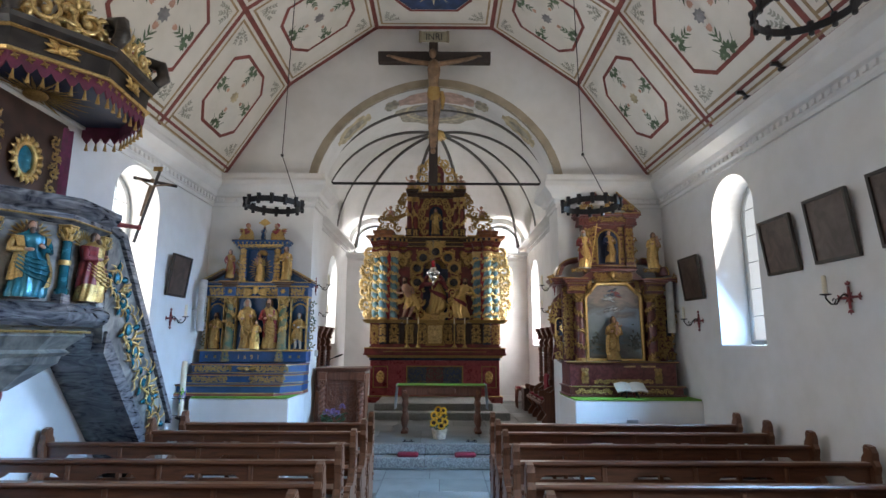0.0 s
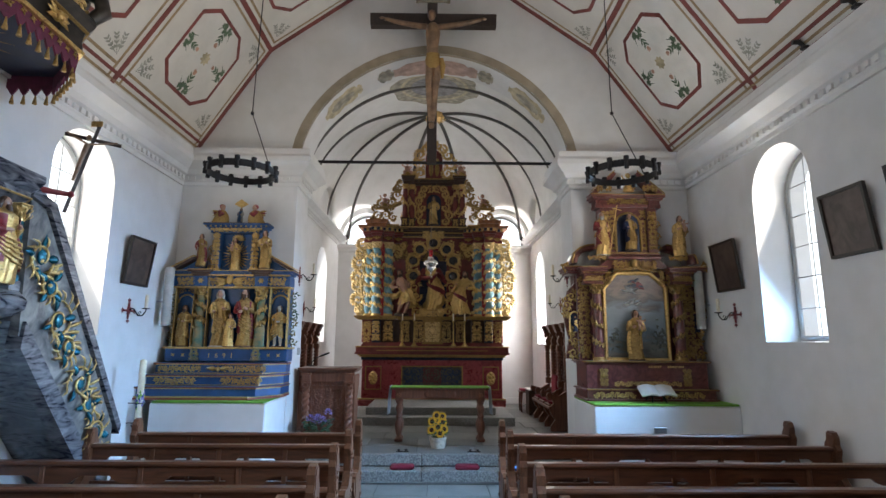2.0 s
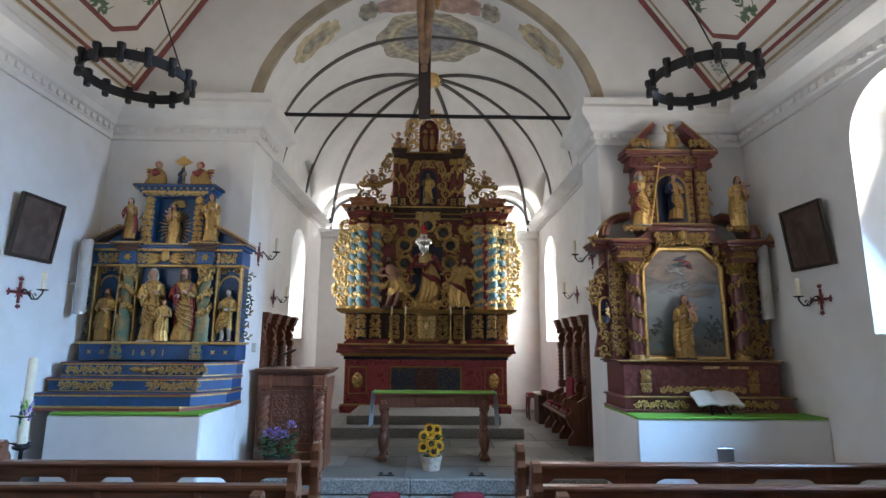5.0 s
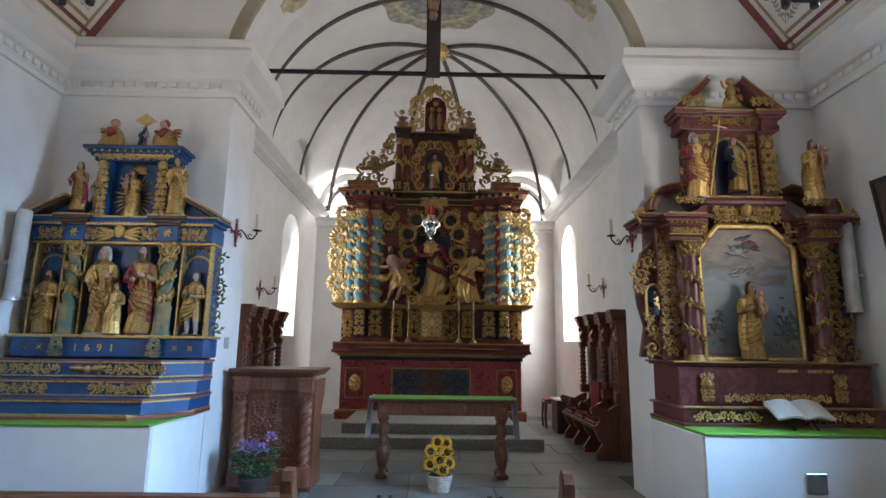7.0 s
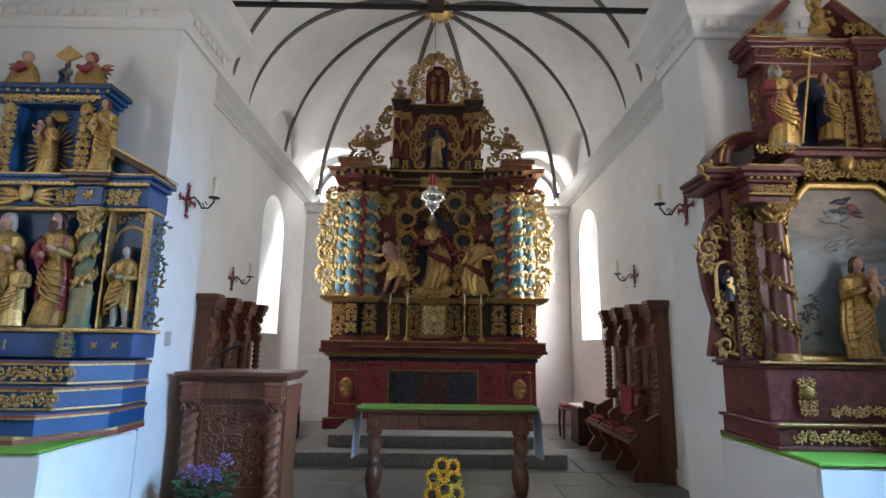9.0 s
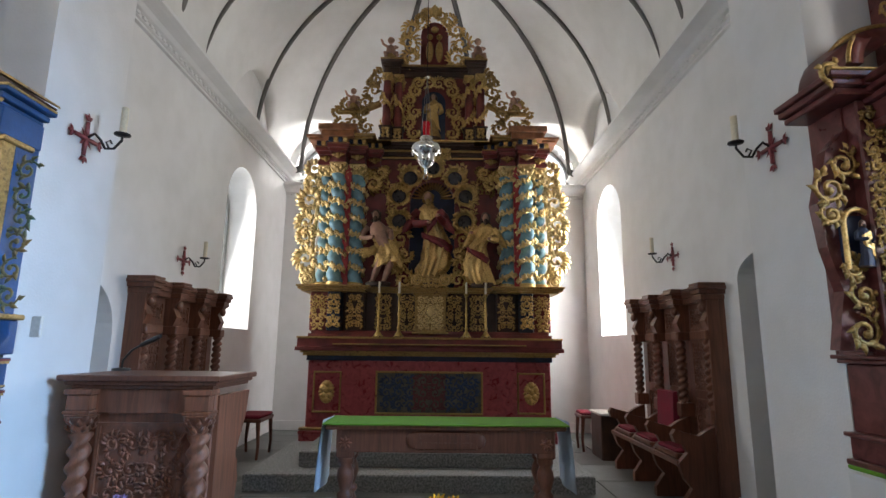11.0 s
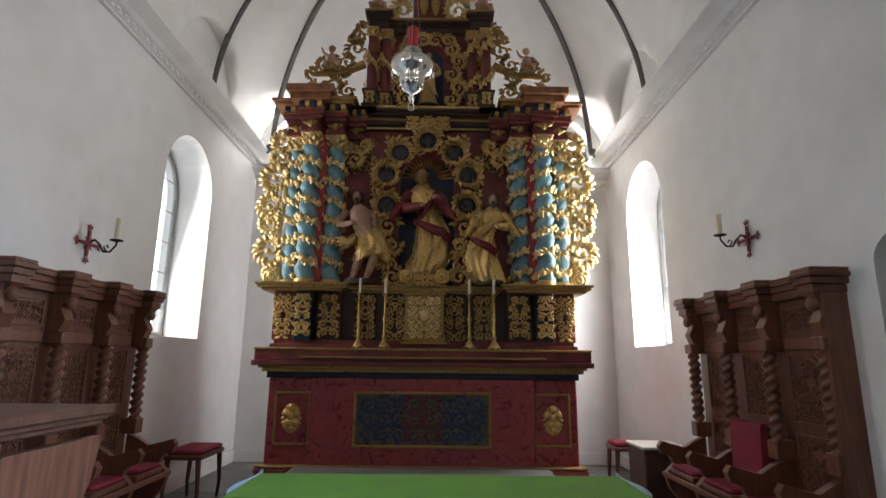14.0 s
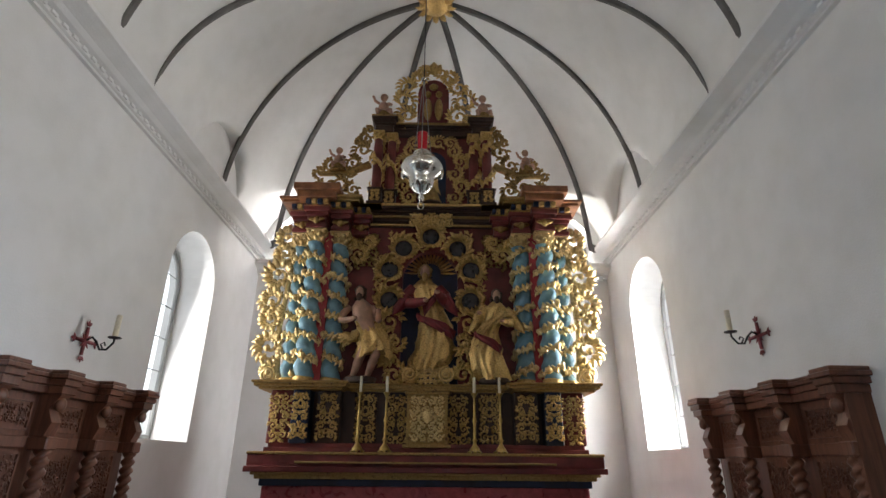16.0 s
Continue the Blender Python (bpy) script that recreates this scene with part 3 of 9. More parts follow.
for i in range(5):
    _, _, _, L = field(i)
    for y0, y1 in zip(LINES[1:], LINES[:-1]):
        # borders: a red band on the folds, tan lines inside it
        for v0, v1 in ((y0 - 0.035, y0 + 0.035), ):
            rect(i, 0, L, v0, v1, RED_S)
        if y1 == 8.5:
            rect(i, 0, L, 8.40, 8.495, RED_S)
        top = y1 - (0.15 if y1 == 8.5 else 0.085)
        for v0, v1 in ((y0 + 0.085, y0 + 0.12), (top - 0.035, top)):
            rect(i, 0.10, L - 0.10, v0, v1, OCH_S)
        e0 = 0.20 if i in (0, 4) else 0.0
        lo, hi = (0.16 if i == 0 else 0.0), (L - 0.16 if i == 4 else L)
        for u0, u1 in ((lo, lo + 0.04), (hi - 0.04, hi)):
            rect(i, u0, u1, y0, y1, RED_S, 0.006)
        if i == 0:
            rect(i, 0.0, 0.05, y0, y1, RED_S)
            rect(i, 0.085, 0.115, y0, y1, OCH_S)
        if i == 4:
            rect(i, L - 0.05, L, y0, y1, RED_S)
            rect(i, L - 0.115, L - 0.085, y0, y1, OCH_S)
        for u0, u1 in ((lo + 0.085, lo + 0.12), (hi - 0.12, hi - 0.085)):
            rect(i, u0, u1, y0 + 0.085, top, OCH_S, 0.005)
        # octagon frame
        cu, cv = (lo + hi) / 2, (y0 + top) / 2
        hu, hv = (hi - lo) * 0.33, (y1 - y0) * (0.27 if y1 == 8.5 else 0.33)
        if i == 2:
            hu, hv = 0.62, 0.62
        ch = 0.22
        shape = [(-1, -1 + ch * 2), (-1 + ch * 1.6, -1), (1 - ch * 1.6, -1), (1, -1 + ch * 2), (1, 1 - ch * 2), (1 - ch * 1.6, 1), (-1 + ch * 1.6, 1), (-1, 1 - ch * 2)]
        ring_o = [(cu + hu * a, cv + hv * b) for a, b in shape]
        ring_i = [(cu + (hu - 0.05) * a, cv + (hv - 0.05) * b) for a, b in shape]
        for k in range(8):
            dab(i, [ring_o[k], ring_o[(k + 1) % 8], ring_i[(k + 1) % 8], ring_i[k]], RED_S)
        if i == 2:
            paint_blue = [(cu + (hu - 0.055) * a, cv + (hv - 0.055) * b) for a, b in shape]
            dab(i, paint_blue, BLU_S)
            for k in range(24):
                leaf2(i, cu + 0.12 * cos(k * pi / 12), cv + 0.12 * sin(k * pi / 12), k * pi / 12, 0.22 if k % 2 else 0.34, 0.04, SAND_S)
        else:
            kk = 0.70 if y1 == 8.5 else 0.88
            for du, dv, an in ((-hu * 0.82, 0, 0), (hu * 0.82, 0, pi), (0, -hv * 0.80, pi / 2), (0, hv * 0.80, -pi / 2)):
                bouquet(i, cu + du, cv + dv, an, kk * (0.85 if dv else 1.0))
            for k in range(8):
                leaf2(i, cu, cv, k * pi / 4 + 0.2, 0.10, 0.06, GRY_S if y1 != 8.5 or i in (1, 3) else SAND_S)
        for su, sv, an in ((lo + 0.17, y0 + 0.17, pi / 4), (hi - 0.17, y0 + 0.17, 3 * pi / 4), (lo + 0.17, top - 0.10, -pi / 4), (hi - 0.17, top - 0.10, -3 * pi / 4)):
            sprig(i, su, sv, an)
solo("ceiling_painting", paint, [RED_BAND, OCHRE, FADED_GREEN, FADED_PINK, FADED_GREY, FADED_SAND, MEDAL_BLUE, SPRIG],
     "painted red bands, octagons and flower sprays on the ceiling", kind="structure")

# ---- chancel vault
VC, VA = (CL + CR) / 2, (CR - CL) / 2
CROWN_Y, CROWN_Z, BASE_Z = 12.2, 6.90, 4.44


def crown(y):
    if y >= CROWN_Y:
        return CROWN_Z
    f = (CROWN_Y - y) / (CROWN_Y - CHANCEL)
    return CROWN_Z - 0.42 * f * f


def vault_z(x, y, caps=True):
    u = abs(x - VC) / VA
    if y > CROWN_Y:
        v = (y - CROWN_Y) / (APSE - CROWN_Y)
        s = (u ** 4 + v ** 4) ** 0.25
    else:
        s = u
    z = BASE_Z + (crown(y) - BASE_Z) * max(0.0, 1 - min(1.0, s) ** 2.05) ** (1 / 2.05)
    if not caps:
        return z
    for c in (-1.9, 1.6):   # caps over the end windows
        d = abs(x - c) / 0.74
        if d < 1 and y > 12.9:
            z = max(z, 4.45 + 0.85 * math.sqrt(1 - d * d))
    for c, side in ((12.66, -1), (13.15, 1)):   # caps over the side windows
        d = abs(y - c) / 0.72
        if d < 1 and (x - VC) * side > 1.3:
            z = max(z, 4.3 + 1.0 * math.sqrt(1 - d * d))
    return z


NX, NY = 100, 108
g = Shape()
g.grid([[(CL + (CR - CL) * i / NX, CHANCEL + (APSE - CHANCEL) * j / NY, vault_z(CL + (CR - CL) * i / NX, CHANCEL + (APSE - CHANCEL) * j / NY)) for i in range(NX + 1)] for j in range(NY + 1)])
solo("ceiling_vault", g, VAULT, "white plastered chancel vault rising to a central boss", kind="structure")
# unseen slab, added to keep sky light off the vault from above
g = Shape().box(CL - 0.5, CR + 0.5, CHANCEL - 0.2, APSE + 0.6, 7.3, 7.5)
solo("roof_deck", g, WALL, "unseen slab added above the vault to shut out the sky", kind="structure")


def vault_rib(x0, y0, x1, y1, w=0.036):
    rows = []
    t = Vector((x1 - x0, y1 - y0)).normalized()
    n = Vector((-t.y, t.x))
    for k in range(41):
        f = k / 40
        f = 1 - (1 - f) ** 1.6 if (x1, y1) != (x0, y0) else f
        x, y = x0 + (x1 - x0) * f, y0 + (y1 - y0) * f
        z = vault_z(x, y, False)
        rows.append([(x - n.x * w, y - n.y * w, z + 0.04), (x - n.x * w, y - n.y * w, z - 0.025), (x - n.x * w * 0.5, y - n.y * w * 0.5, z - 0.05),
                     (x + n.x * w * 0.5, y + n.y * w * 0.5, z - 0.05), (x + n.x * w, y + n.y * w, z - 0.025), (x + n.x * w, y + n.y * w, z + 0.04)])
    return Shape().grid(rows, False, False)


for ex, ey in ((CL + 0.05, 14.3), (CL + 0.02, 12.85), (CL + 0.02, 11.18), (CR - 0.05, 14.3), (CR - 0.02, 12.88), (CR - 0.02, 11.18), (-0.85, APSE - 0.04), (0.57, APSE - 0.04)):
    solo("trim_rib", vault_rib(VC, CROWN_Y, ex, ey), RIB, "dark grey painted vault rib", kind="structure")
for sgn in (-1, 1):
    solo("trim_rib", vault_rib(VC, 10.58, VC + sgn * (VA - 0.02), 10.58), RIB, "dark grey painted vault rib", kind="structure")
g = Shape()
g.lathe([(0.05, 6.74), (0.12, 6.76), (0.2, 6.83), (0.2, 6.9), (0.1, 6.95)], VC, CROWN_Y, 16)
for k in range(12):
    a = k * pi / 6
    g.blade((VC + 0.12 * cos(a), CROWN_Y + 0.12 * sin(a), 6.80), (cos(a), sin(a), 0), 0.13, 0.04, 0.3, (0, 0, -1))
solo("trim_boss", g, GOLD, "gilded leafy boss where the vault ribs meet", kind="structure")

# faded paintings on the front of the vault
def vault_patch(outline, slot, g, lift=0.012):
    """A faded painted shape on the vault: rings of an outline given in plan (x, y)."""
    cx, cy = sum(p[0] for p in outline) / len(outline), sum(p[1] for p in outline) / len(outline)
    rows = []
    for k in range(7):
        f = 1 - k / 6.5
        rows.append([(cx + (x - cx) * f, cy + (y - cy) * f, vault_z(cx + (x - cx) * f, cy + (y - cy) * f) - lift) for x, y in outline])
    g.slot = slot
    g.grid(rows, True, True)


n = 48


def ring_shape(cx, cy, rx, ry, lobes=0, amp=0.0):
    return [(cx + rx * (1 + amp * sin(lobes * a)) * cos(a), cy + ry * (1 + amp * sin(lobes * a)) * sin(a)) for a in [2 * pi * k / n for k in range(n)]]


g = Shape()
vault_patch(ring_shape(VC, 10.62, 0.84, 0.98, 8, 0.05), 0, g, 0.012)
vault_patch(ring_shape(VC, 10.62, 0.66, 0.76, 24, 0.02), 1, g, 0.016)
vault_patch(ring_shape(VC, 10.62, 0.60, 0.69), 0, g, 0.020)
vault_patch(ring_shape(VC, 10.62, 0.46, 0.54), 2, g, 0.024)
solo("vault_painting", g, [FADED_DUN, FADED_SAND, FADED_GREY], "faded scalloped medallion painted on the vault", kind="structure")
# on the soffit of the arch: a rose banner and two sandy cartouches
g = Shape()


def soffit(a0, a1, y0, y1, slot, ragged=0.0, lift=0.010):
    """A painted field under the arch between two angles, with an uneven edge."""
    g.slot = slot
    rows = []
    m = 26
    for k in range(m + 1):
        f = k / m
        a = a0 + (a1 - a0) * f
        ca, sa = cos(a), sin(a)
        px = (AL + AR) / 2 - ((AR - AL) / 2 - lift) * math.copysign(abs(ca) ** (2 / 1.86), ca)
        pz = SPRING + (1.76 - lift) * abs(sa) ** (2 / 1.86)
        w = 1 - ragged * (0.35 + 0.65 * abs(sin(5 * f * pi + 1)) if f < 0.12 or f > 0.88 else 0.25 * abs(sin(9 * f)))
        mid, half = (y0 + y1) / 2, (y1 - y0) / 2 * w
        rows.append([(px, mid - half, pz), (px, mid + half, pz)])
    g.grid(rows)


soffit(1.20, 1.94, 8.66, 9.10, 0, 0.5)
soffit(1.06, 1.20, 8.68, 9.06, 1, 0.8)
soffit(1.94, 2.08, 8.68, 9.06, 1, 0.8)
soffit(0.52, 0.92, 8.62, 9.08, 2, 0.7)
soffit(2.22, 2.62, 8.62, 9.08, 2, 0.7)
soffit(0.60, 0.84, 8.74, 8.96, 1, 0.6, 0.014)
soffit(2.30, 2.54, 8.74, 8.96, 1, 0.6, 0.014)
solo("arch_painting", g, [FADED_ROSE, FADED_DUN, FADED_SAND], "faded rose banner and sandy cartouches painted under the arch", kind="structure")


# ---- floors
g = Shape().box(WL - 0.5, WR + 0.5, BACK - 0.3, 8.30, -0.3, NAVE_Z - 0.006)
floor = thing("floor_nave", (0, 0, NAVE_Z), "grey stone slab floor of the nave aisle", "floor")
tagged(floor, kind="structure")
part("bed", g, JOINT, floor)
choir = thing("floor_choir", (0, 10, CHOIR_Z), "worn grey stone slab floor of the raised chancel", "floor")
tagged(choir, kind="structure")
part("bed", Shape().box(CL - 0.5, CR + 0.5, 8.56, APSE + 0.3, -0.3, CHOIR_Z - 0.006), JOINT, choir)
part("bed", Shape().box(WL, WR, 8.2, 8.56, -0.3, NAVE_Z + 0.02), JOINT, choir)
rs = random.Random(11)
y = -5.5
while y < 8.26:
    d = rs.uniform(0.55, 0.85)
    d = min(d, 8.29 - y)
    cut = rs.uniform(-0.35, 0.1)
    for x0, x1 in ((-0.80, cut), (cut, 0.60)):
        part("slab", Shape().box(x0 + 0.004, x1 - 0.004, y + 0.004, y + d - 0.004, NAVE_Z - 0.02, NAVE_Z + rs.uniform(0, 0.003), 0.004), SLAB, floor)
    y += d
for x0, x1 in ((WL, -0.80), (0.60, WR)):
    part("pew_platform", Shape().box(x0, x1, BACK, 6.9, NAVE_Z - 0.03, NAVE_Z + 0.03), DARK_BROWN, floor, "dark wooden platform under the pews")
    y = 6.9
    while y < 8.2:
        d = min(0.7, 8.29 - y)
        n = 4
        for k in range(n):
            a, b = x0 + (x1 - x0) * k / n, x0 + (x1 - x0) * (k + 1) / n
            part("slab", Shape().box(a + 0.004, b - 0.004, y + 0.004, y + d - 0.004, NAVE_Z - 0.02, NAVE_Z + rs.uniform(0, 0.003), 0.004), SLAB, floor)
        y += d
y = 8.60
while y < APSE - 0.01:
    d = min(rs.uniform(0.5, 0.75), APSE - y)
    x = CL if y > CHANCEL else AL
    end = CR if y > CHANCEL else AR
    while x < end - 0.02:
        w = rs.uniform(0.6, 1.1)
        w = end - x if end - x - w < 0.3 else w
        part("slab", Shape().box(x + 0.004, x + w - 0.004, y + 0.004, y + d - 0.004, CHOIR_Z - 0.02, CHOIR_Z + rs.uniform(0, 0.003), 0.004), SLAB, choir)
        x += w
    y += d
steps = thing("stair_choir", (0, 8.4, NAVE_Z), "two speckled granite steps up to the chancel", "steps")
tagged(steps, kind="structure")
for x0, x1 in ((-2.1, -0.25), (-0.25, 1.88)):
    part("step", Shape().box(x0, x1 - 0.004, 8.50, 8.60, 0.2, CHOIR_Z + 0.004, 0.012), GRANITE, steps)
    part("step", Shape().box(x0, x1 - 0.004, 8.26, 8.50, NAVE_Z - 0.02, 0.197, 0.012), GRANITE, steps)
# altar steps
astep = thing("stair_altar", (VC, 11.3, CHOIR_Z), "two grey stone steps before the high altar", "steps")
tagged(astep, kind="structure")
part("step", Shape().box(-1.80, 1.38, 10.97, 13.6, CHOIR_Z - 0.01, 0.50, 0.012), GRANITE, astep)
part("step", Shape().box(-1.38, 1.06, 11.28, 13.5, 0.497, 0.64, 0.012), GRANITE, astep)
# white plinths of the side altars
for x0, x1, y0 in ((-3.52, AL, 7.62), (1.84, WR, 7.55)):
    p = thing("altar_plinth", ((x0 + x1) / 2, 8.0, NAVE_Z), "white plastered plinth under a side altar", "altar plinth")
    part("body", Shape().box(x0, x1, y0, GABLE, NAVE_Z - 0.01, 1.105, 0.015), WALL, p)
    part("altar_cloth", Shape().box(x0 + 0.03 if x0 < 0 else x0 + 0.0, x1 - 0.02, y0 - 0.012, GABLE - 0.01, 1.105, 1.125, 0.006), GREEN_CLOTH, p, "green altar cloth")
part("vent", Shape().box(2.55, 2.70, 7.535, 7.55, 0.72, 0.86, 0.006), STEEL, p, "small grey vent plate")

# ---------------------------------------------------------------- carved shapes shared by the altars
def figure(name, x, y, z, h, mats, label, category="statue", group="", seed=1, turn=0.0, child=False, stout=1.0):
    """A carved robed statue: one plain mesh with a folded robe, a slanting cloak, sleeves and head."""
    rr = random.Random(seed)
    g = Shape()
    ph, sway, flip = rr.uniform(0, 6), rr.uniform(0.025, 0.045) * h * rr.choice((-1, 1)), rr.choice((-1, 1))
    W = [(0, 0.150), (0.05, 0.140), (0.25, 0.112), (0.45, 0.112), (0.58, 0.100), (0.70, 0.118), (0.76, 0.120), (0.81, 0.080), (0.86, 0.036)]

    def width(f):
        for (a, ra), (b, rb) in zip(W, W[1:]):
            if f <= b + 1e-9:
                return ra + (rb - ra) * (f - a) / (b - a)
        return W[-1][1]

    def skin_point(t, f, swell):
        r = width(f) * swell * (stout if f < 0.55 else 1 + (stout - 1) * 0.5)
        amp = 0.26 * (1 - f) ** 0.8
        ridge = abs(sin(4.5 * t + ph + 2.6 * f)) - 0.5 + 0.5 * (abs(sin(7.5 * t - ph + 5.0 * f)) - 0.5)
        q = r * (1 + amp * ridge)
        return (x + sway * sin(2.6 * f * pi / 2) + h * q * cos(t + turn), y + h * 0.74 * q * sin(t + turn) - 0.02 * h * sin(pi * f), z + h * f)

    seg, k = 30, 22
    g.grid([[skin_point(2 * pi * j / seg, 0.86 * i / k, 1.0) for j in range(seg)] for i in range(k + 1)], True, True, True)
    # cloak thrown over one shoulder, hem cut on a slant and turned up in waves
    g.slot = 1
    rows = []
    t0 = -pi / 2 - 1.35 if flip > 0 else -pi / 2 - 1.0
    for i in range(15):
        row = []
        for j in range(19):
            u = j / 18
            t = t0 + 2.35 * u
            side = u if flip > 0 else 1 - u
            low = 0.16 + 0.34 * side + 0.03 * sin(9 * u + ph)
            high = 0.80 - 0.16 * side
            f = low + (high - low) * i / 14
            p = skin_point(t, f, 1.13 + 0.09 * sin(11 * u + 4 * f + ph) + 0.06 * (1 - i / 14))
            row.append(p)
        rows.append(row)
    g.grid(rows)
    hx = x + sway * 0.2
    hz = z + h * 0.915
    g.slot = 2
    g.ball((hx, y - 0.03 * h, hz), (0.048 * h, 0.052 * h, 0.068 * h), 10, 8)
    g.slot = 3
    g.ball((hx, y - 0.014 * h, hz + 0.018 * h), (0.060 * h, 0.060 * h, 0.070 * h), 10, 8)
    for s in (-1, 1):
        g.tube([(hx + s * 0.05 * h, y - 0.01 * h, hz + 0.02 * h), (hx + s * 0.058 * h, y - 0.01 * h, hz - 0.05 * h), (hx + s * 0.045 * h, y, hz - 0.11 * h)], [0.026 * h, 0.03 * h, 0.015 * h], 6)
    if rr.random() < 0.6:
        g.ball((hx, y - 0.065 * h, hz - 0.055 * h), (0.036 * h, 0.026 * h, 0.05 * h), 8, 6)
    for s in (-1, 1):   # sleeves
        g.slot = rr.choice((0, 0, 1))
        lift = rr.uniform(-0.10, 0.14) * h
        sh = Vector((x + s * 0.115 * h, y - 0.01 * h, z + 0.755 * h))
        el = sh + Vector((s * 0.055 * h, -0.02 * h, -0.17 * h))
        hd = Vector((x + s * rr.uniform(0.02, 0.16) * h, y - 0.16 * h, z + 0.58 * h + lift))
        g.tube([sh, (sh + el) / 2 + Vector((s * 0.012 * h, 0, 0)), el, (el + hd) / 2 - Vector((0, 0, 0.012 * h)), hd], [0.042 * h, 0.046 * h, 0.044 * h, 0.044 * h, 0.040 * h], 8)
        g.slot = 2
        g.ball(hd + Vector((0, -0.02 * h, 0)), 0.024 * h, 6, 5)
    if child:
        g.slot = 2
        g.ball((x + 0.06 * h, y - 0.15 * h, z + 0.80 * h), 0.04 * h, 8, 6)
        g.slot = 0
        g.ball((x + 0.06 * h, y - 0.14 * h, z + 0.69 * h), (0.05 * h, 0.05 * h, 0.09 * h), 8, 6)
    g.slot = 3
    g.lathe([(0.17 * h, z - 0.012 * h), (0.17 * h, z + 0.012 * h), (0.14 * h, z + 0.02 * h)], x, y, 12, 1, 0.75)
    return solo(name, g, mats, label, category, group, home=(x, y, z))


def cherub(x, y, z, h, mats, label, group=""):
    """A small seated carved putto."""
    g = Shape()
    g.slot = 0
    g.ball((x, y, z + 0.42 * h), (0.19 * h, 0.16 * h, 0.26 * h), 9, 7)
    g.ball((x, y - 0.03 * h, z + 0.84 * h), (0.13 * h, 0.13 * h, 0.15 * h), 9, 7)
    g.tube([(x - 0.1 * h, y, z + 0.25 * h), (x - 0.2 * h, y - 0.2 * h, z + 0.2 * h), (x - 0.16 * h, y - 0.22 * h, z)], [0.1 * h, 0.08 * h, 0.05 * h], 7)
    g.tube([(x + 0.1 * h, y, z + 0.25 * h), (x + 0.26 * h, y - 0.15 * h, z + 0.22 * h), (x + 0.3 * h, y - 0.2 * h, z + 0.02 * h)], [0.1 * h, 0.08 * h, 0.05 * h], 7)
    g.tube([(x - 0.16 * h, y, z + 0.6 * h), (x - 0.3 * h, y - 0.08 * h, z + 0.66 * h), (x - 0.38 * h, y - 0.1 * h, z + 0.85 * h)], [0.06 * h, 0.055 * h, 0.04 * h], 6)
    g.tube([(x + 0.16 * h, y, z + 0.6 * h), (x + 0.27 * h, y - 0.1 * h, z + 0.5 * h), (x + 0.2 * h, y - 0.2 * h, z + 0.4 * h)], [0.06 * h, 0.055 * h, 0.04 * h], 6)
    g.slot = 1
    g.ball((x, y + 0.02 * h, z + 0.89 * h), (0.145 * h, 0.13 * h, 0.13 * h), 8, 6)
    g.lathe([(0.3 * h, z - 0.02), (0.26 * h, z + 0.1 * h), (0.2 * h, z + 0.24 * h)], x, y, 9, 1.1, 0.6)
    return solo("putto", g, mats, label, "statue", group, home=(x, y, z))


def twist(x, y, z0, z1, r, turns, amp, seg=14, rows=60, hand=1):
    """A barley-sugar column."""
    g = Shape()
    out = []
    for i in range(rows + 1):
        f = i / rows
        a = hand * 2 * pi * turns * f
        out.append([(x + amp * cos(a) + r * (1.06 - 0.14 * f) * cos(t), y + amp * sin(a) + r * (1.06 - 0.14 * f) * sin(t), z0 + (z1 - z0) * f)
                    for t in (2 * pi * j / seg for j in range(seg))])
    return g.grid(out, True, True, True)


def rope(x, y, z0, z1, r, turns, lobes=2, seg=16, rows=48, depth=0.22):
    """A column cut as a twisted rope."""
    out = []
    for i in range(rows + 1):
        f = i / rows
        out.append([(x + r * (1 + depth * sin(lobes * (t - 2 * pi * turns * f))) * cos(t), y + r * (1 + depth * sin(lobes * (t - 2 * pi * turns * f))) * sin(t), z0 + (z1 - z0) * f)
                    for t in (2 * pi * j / seg for j in range(seg))])
    return Shape().grid(out, True, True, True)


def garland(x, y, z0, z1, r, turns, seed, hand=1, leaf=0.06, w=0.02):
    """A vine that climbs round a column with leaves and flowers."""
    rr = random.Random(seed)
    g = Shape()
    n = int(turns * 16)
    pts = []
    for i in range(n + 1):
        a = hand * (2 * pi * turns * i / n) + pi
        pts.append((x + r * cos(a), y + r * sin(a), z0 + (z1 - z0) * i / n))
    g.tube(pts, w, 5)
    for i, p in enumerate(pts):
        out = Vector((p[0] - x, p[1] - y, 0)).normalized()
        side = Vector((-out.y, out.x, 0))
        for s in (-1, 1):
            way = Vector((0, 0, s)) * rr.uniform(0.5, 1) + side * rr.uniform(-0.8, 0.8)
            g.blade(p, way, leaf * rr.uniform(0.8, 1.3), leaf * 0.36, 0.45, out)
        if i % 3 == 0:
            g.ball(Vector(p) + out * w, w * 1.7, 6, 4)
    return g


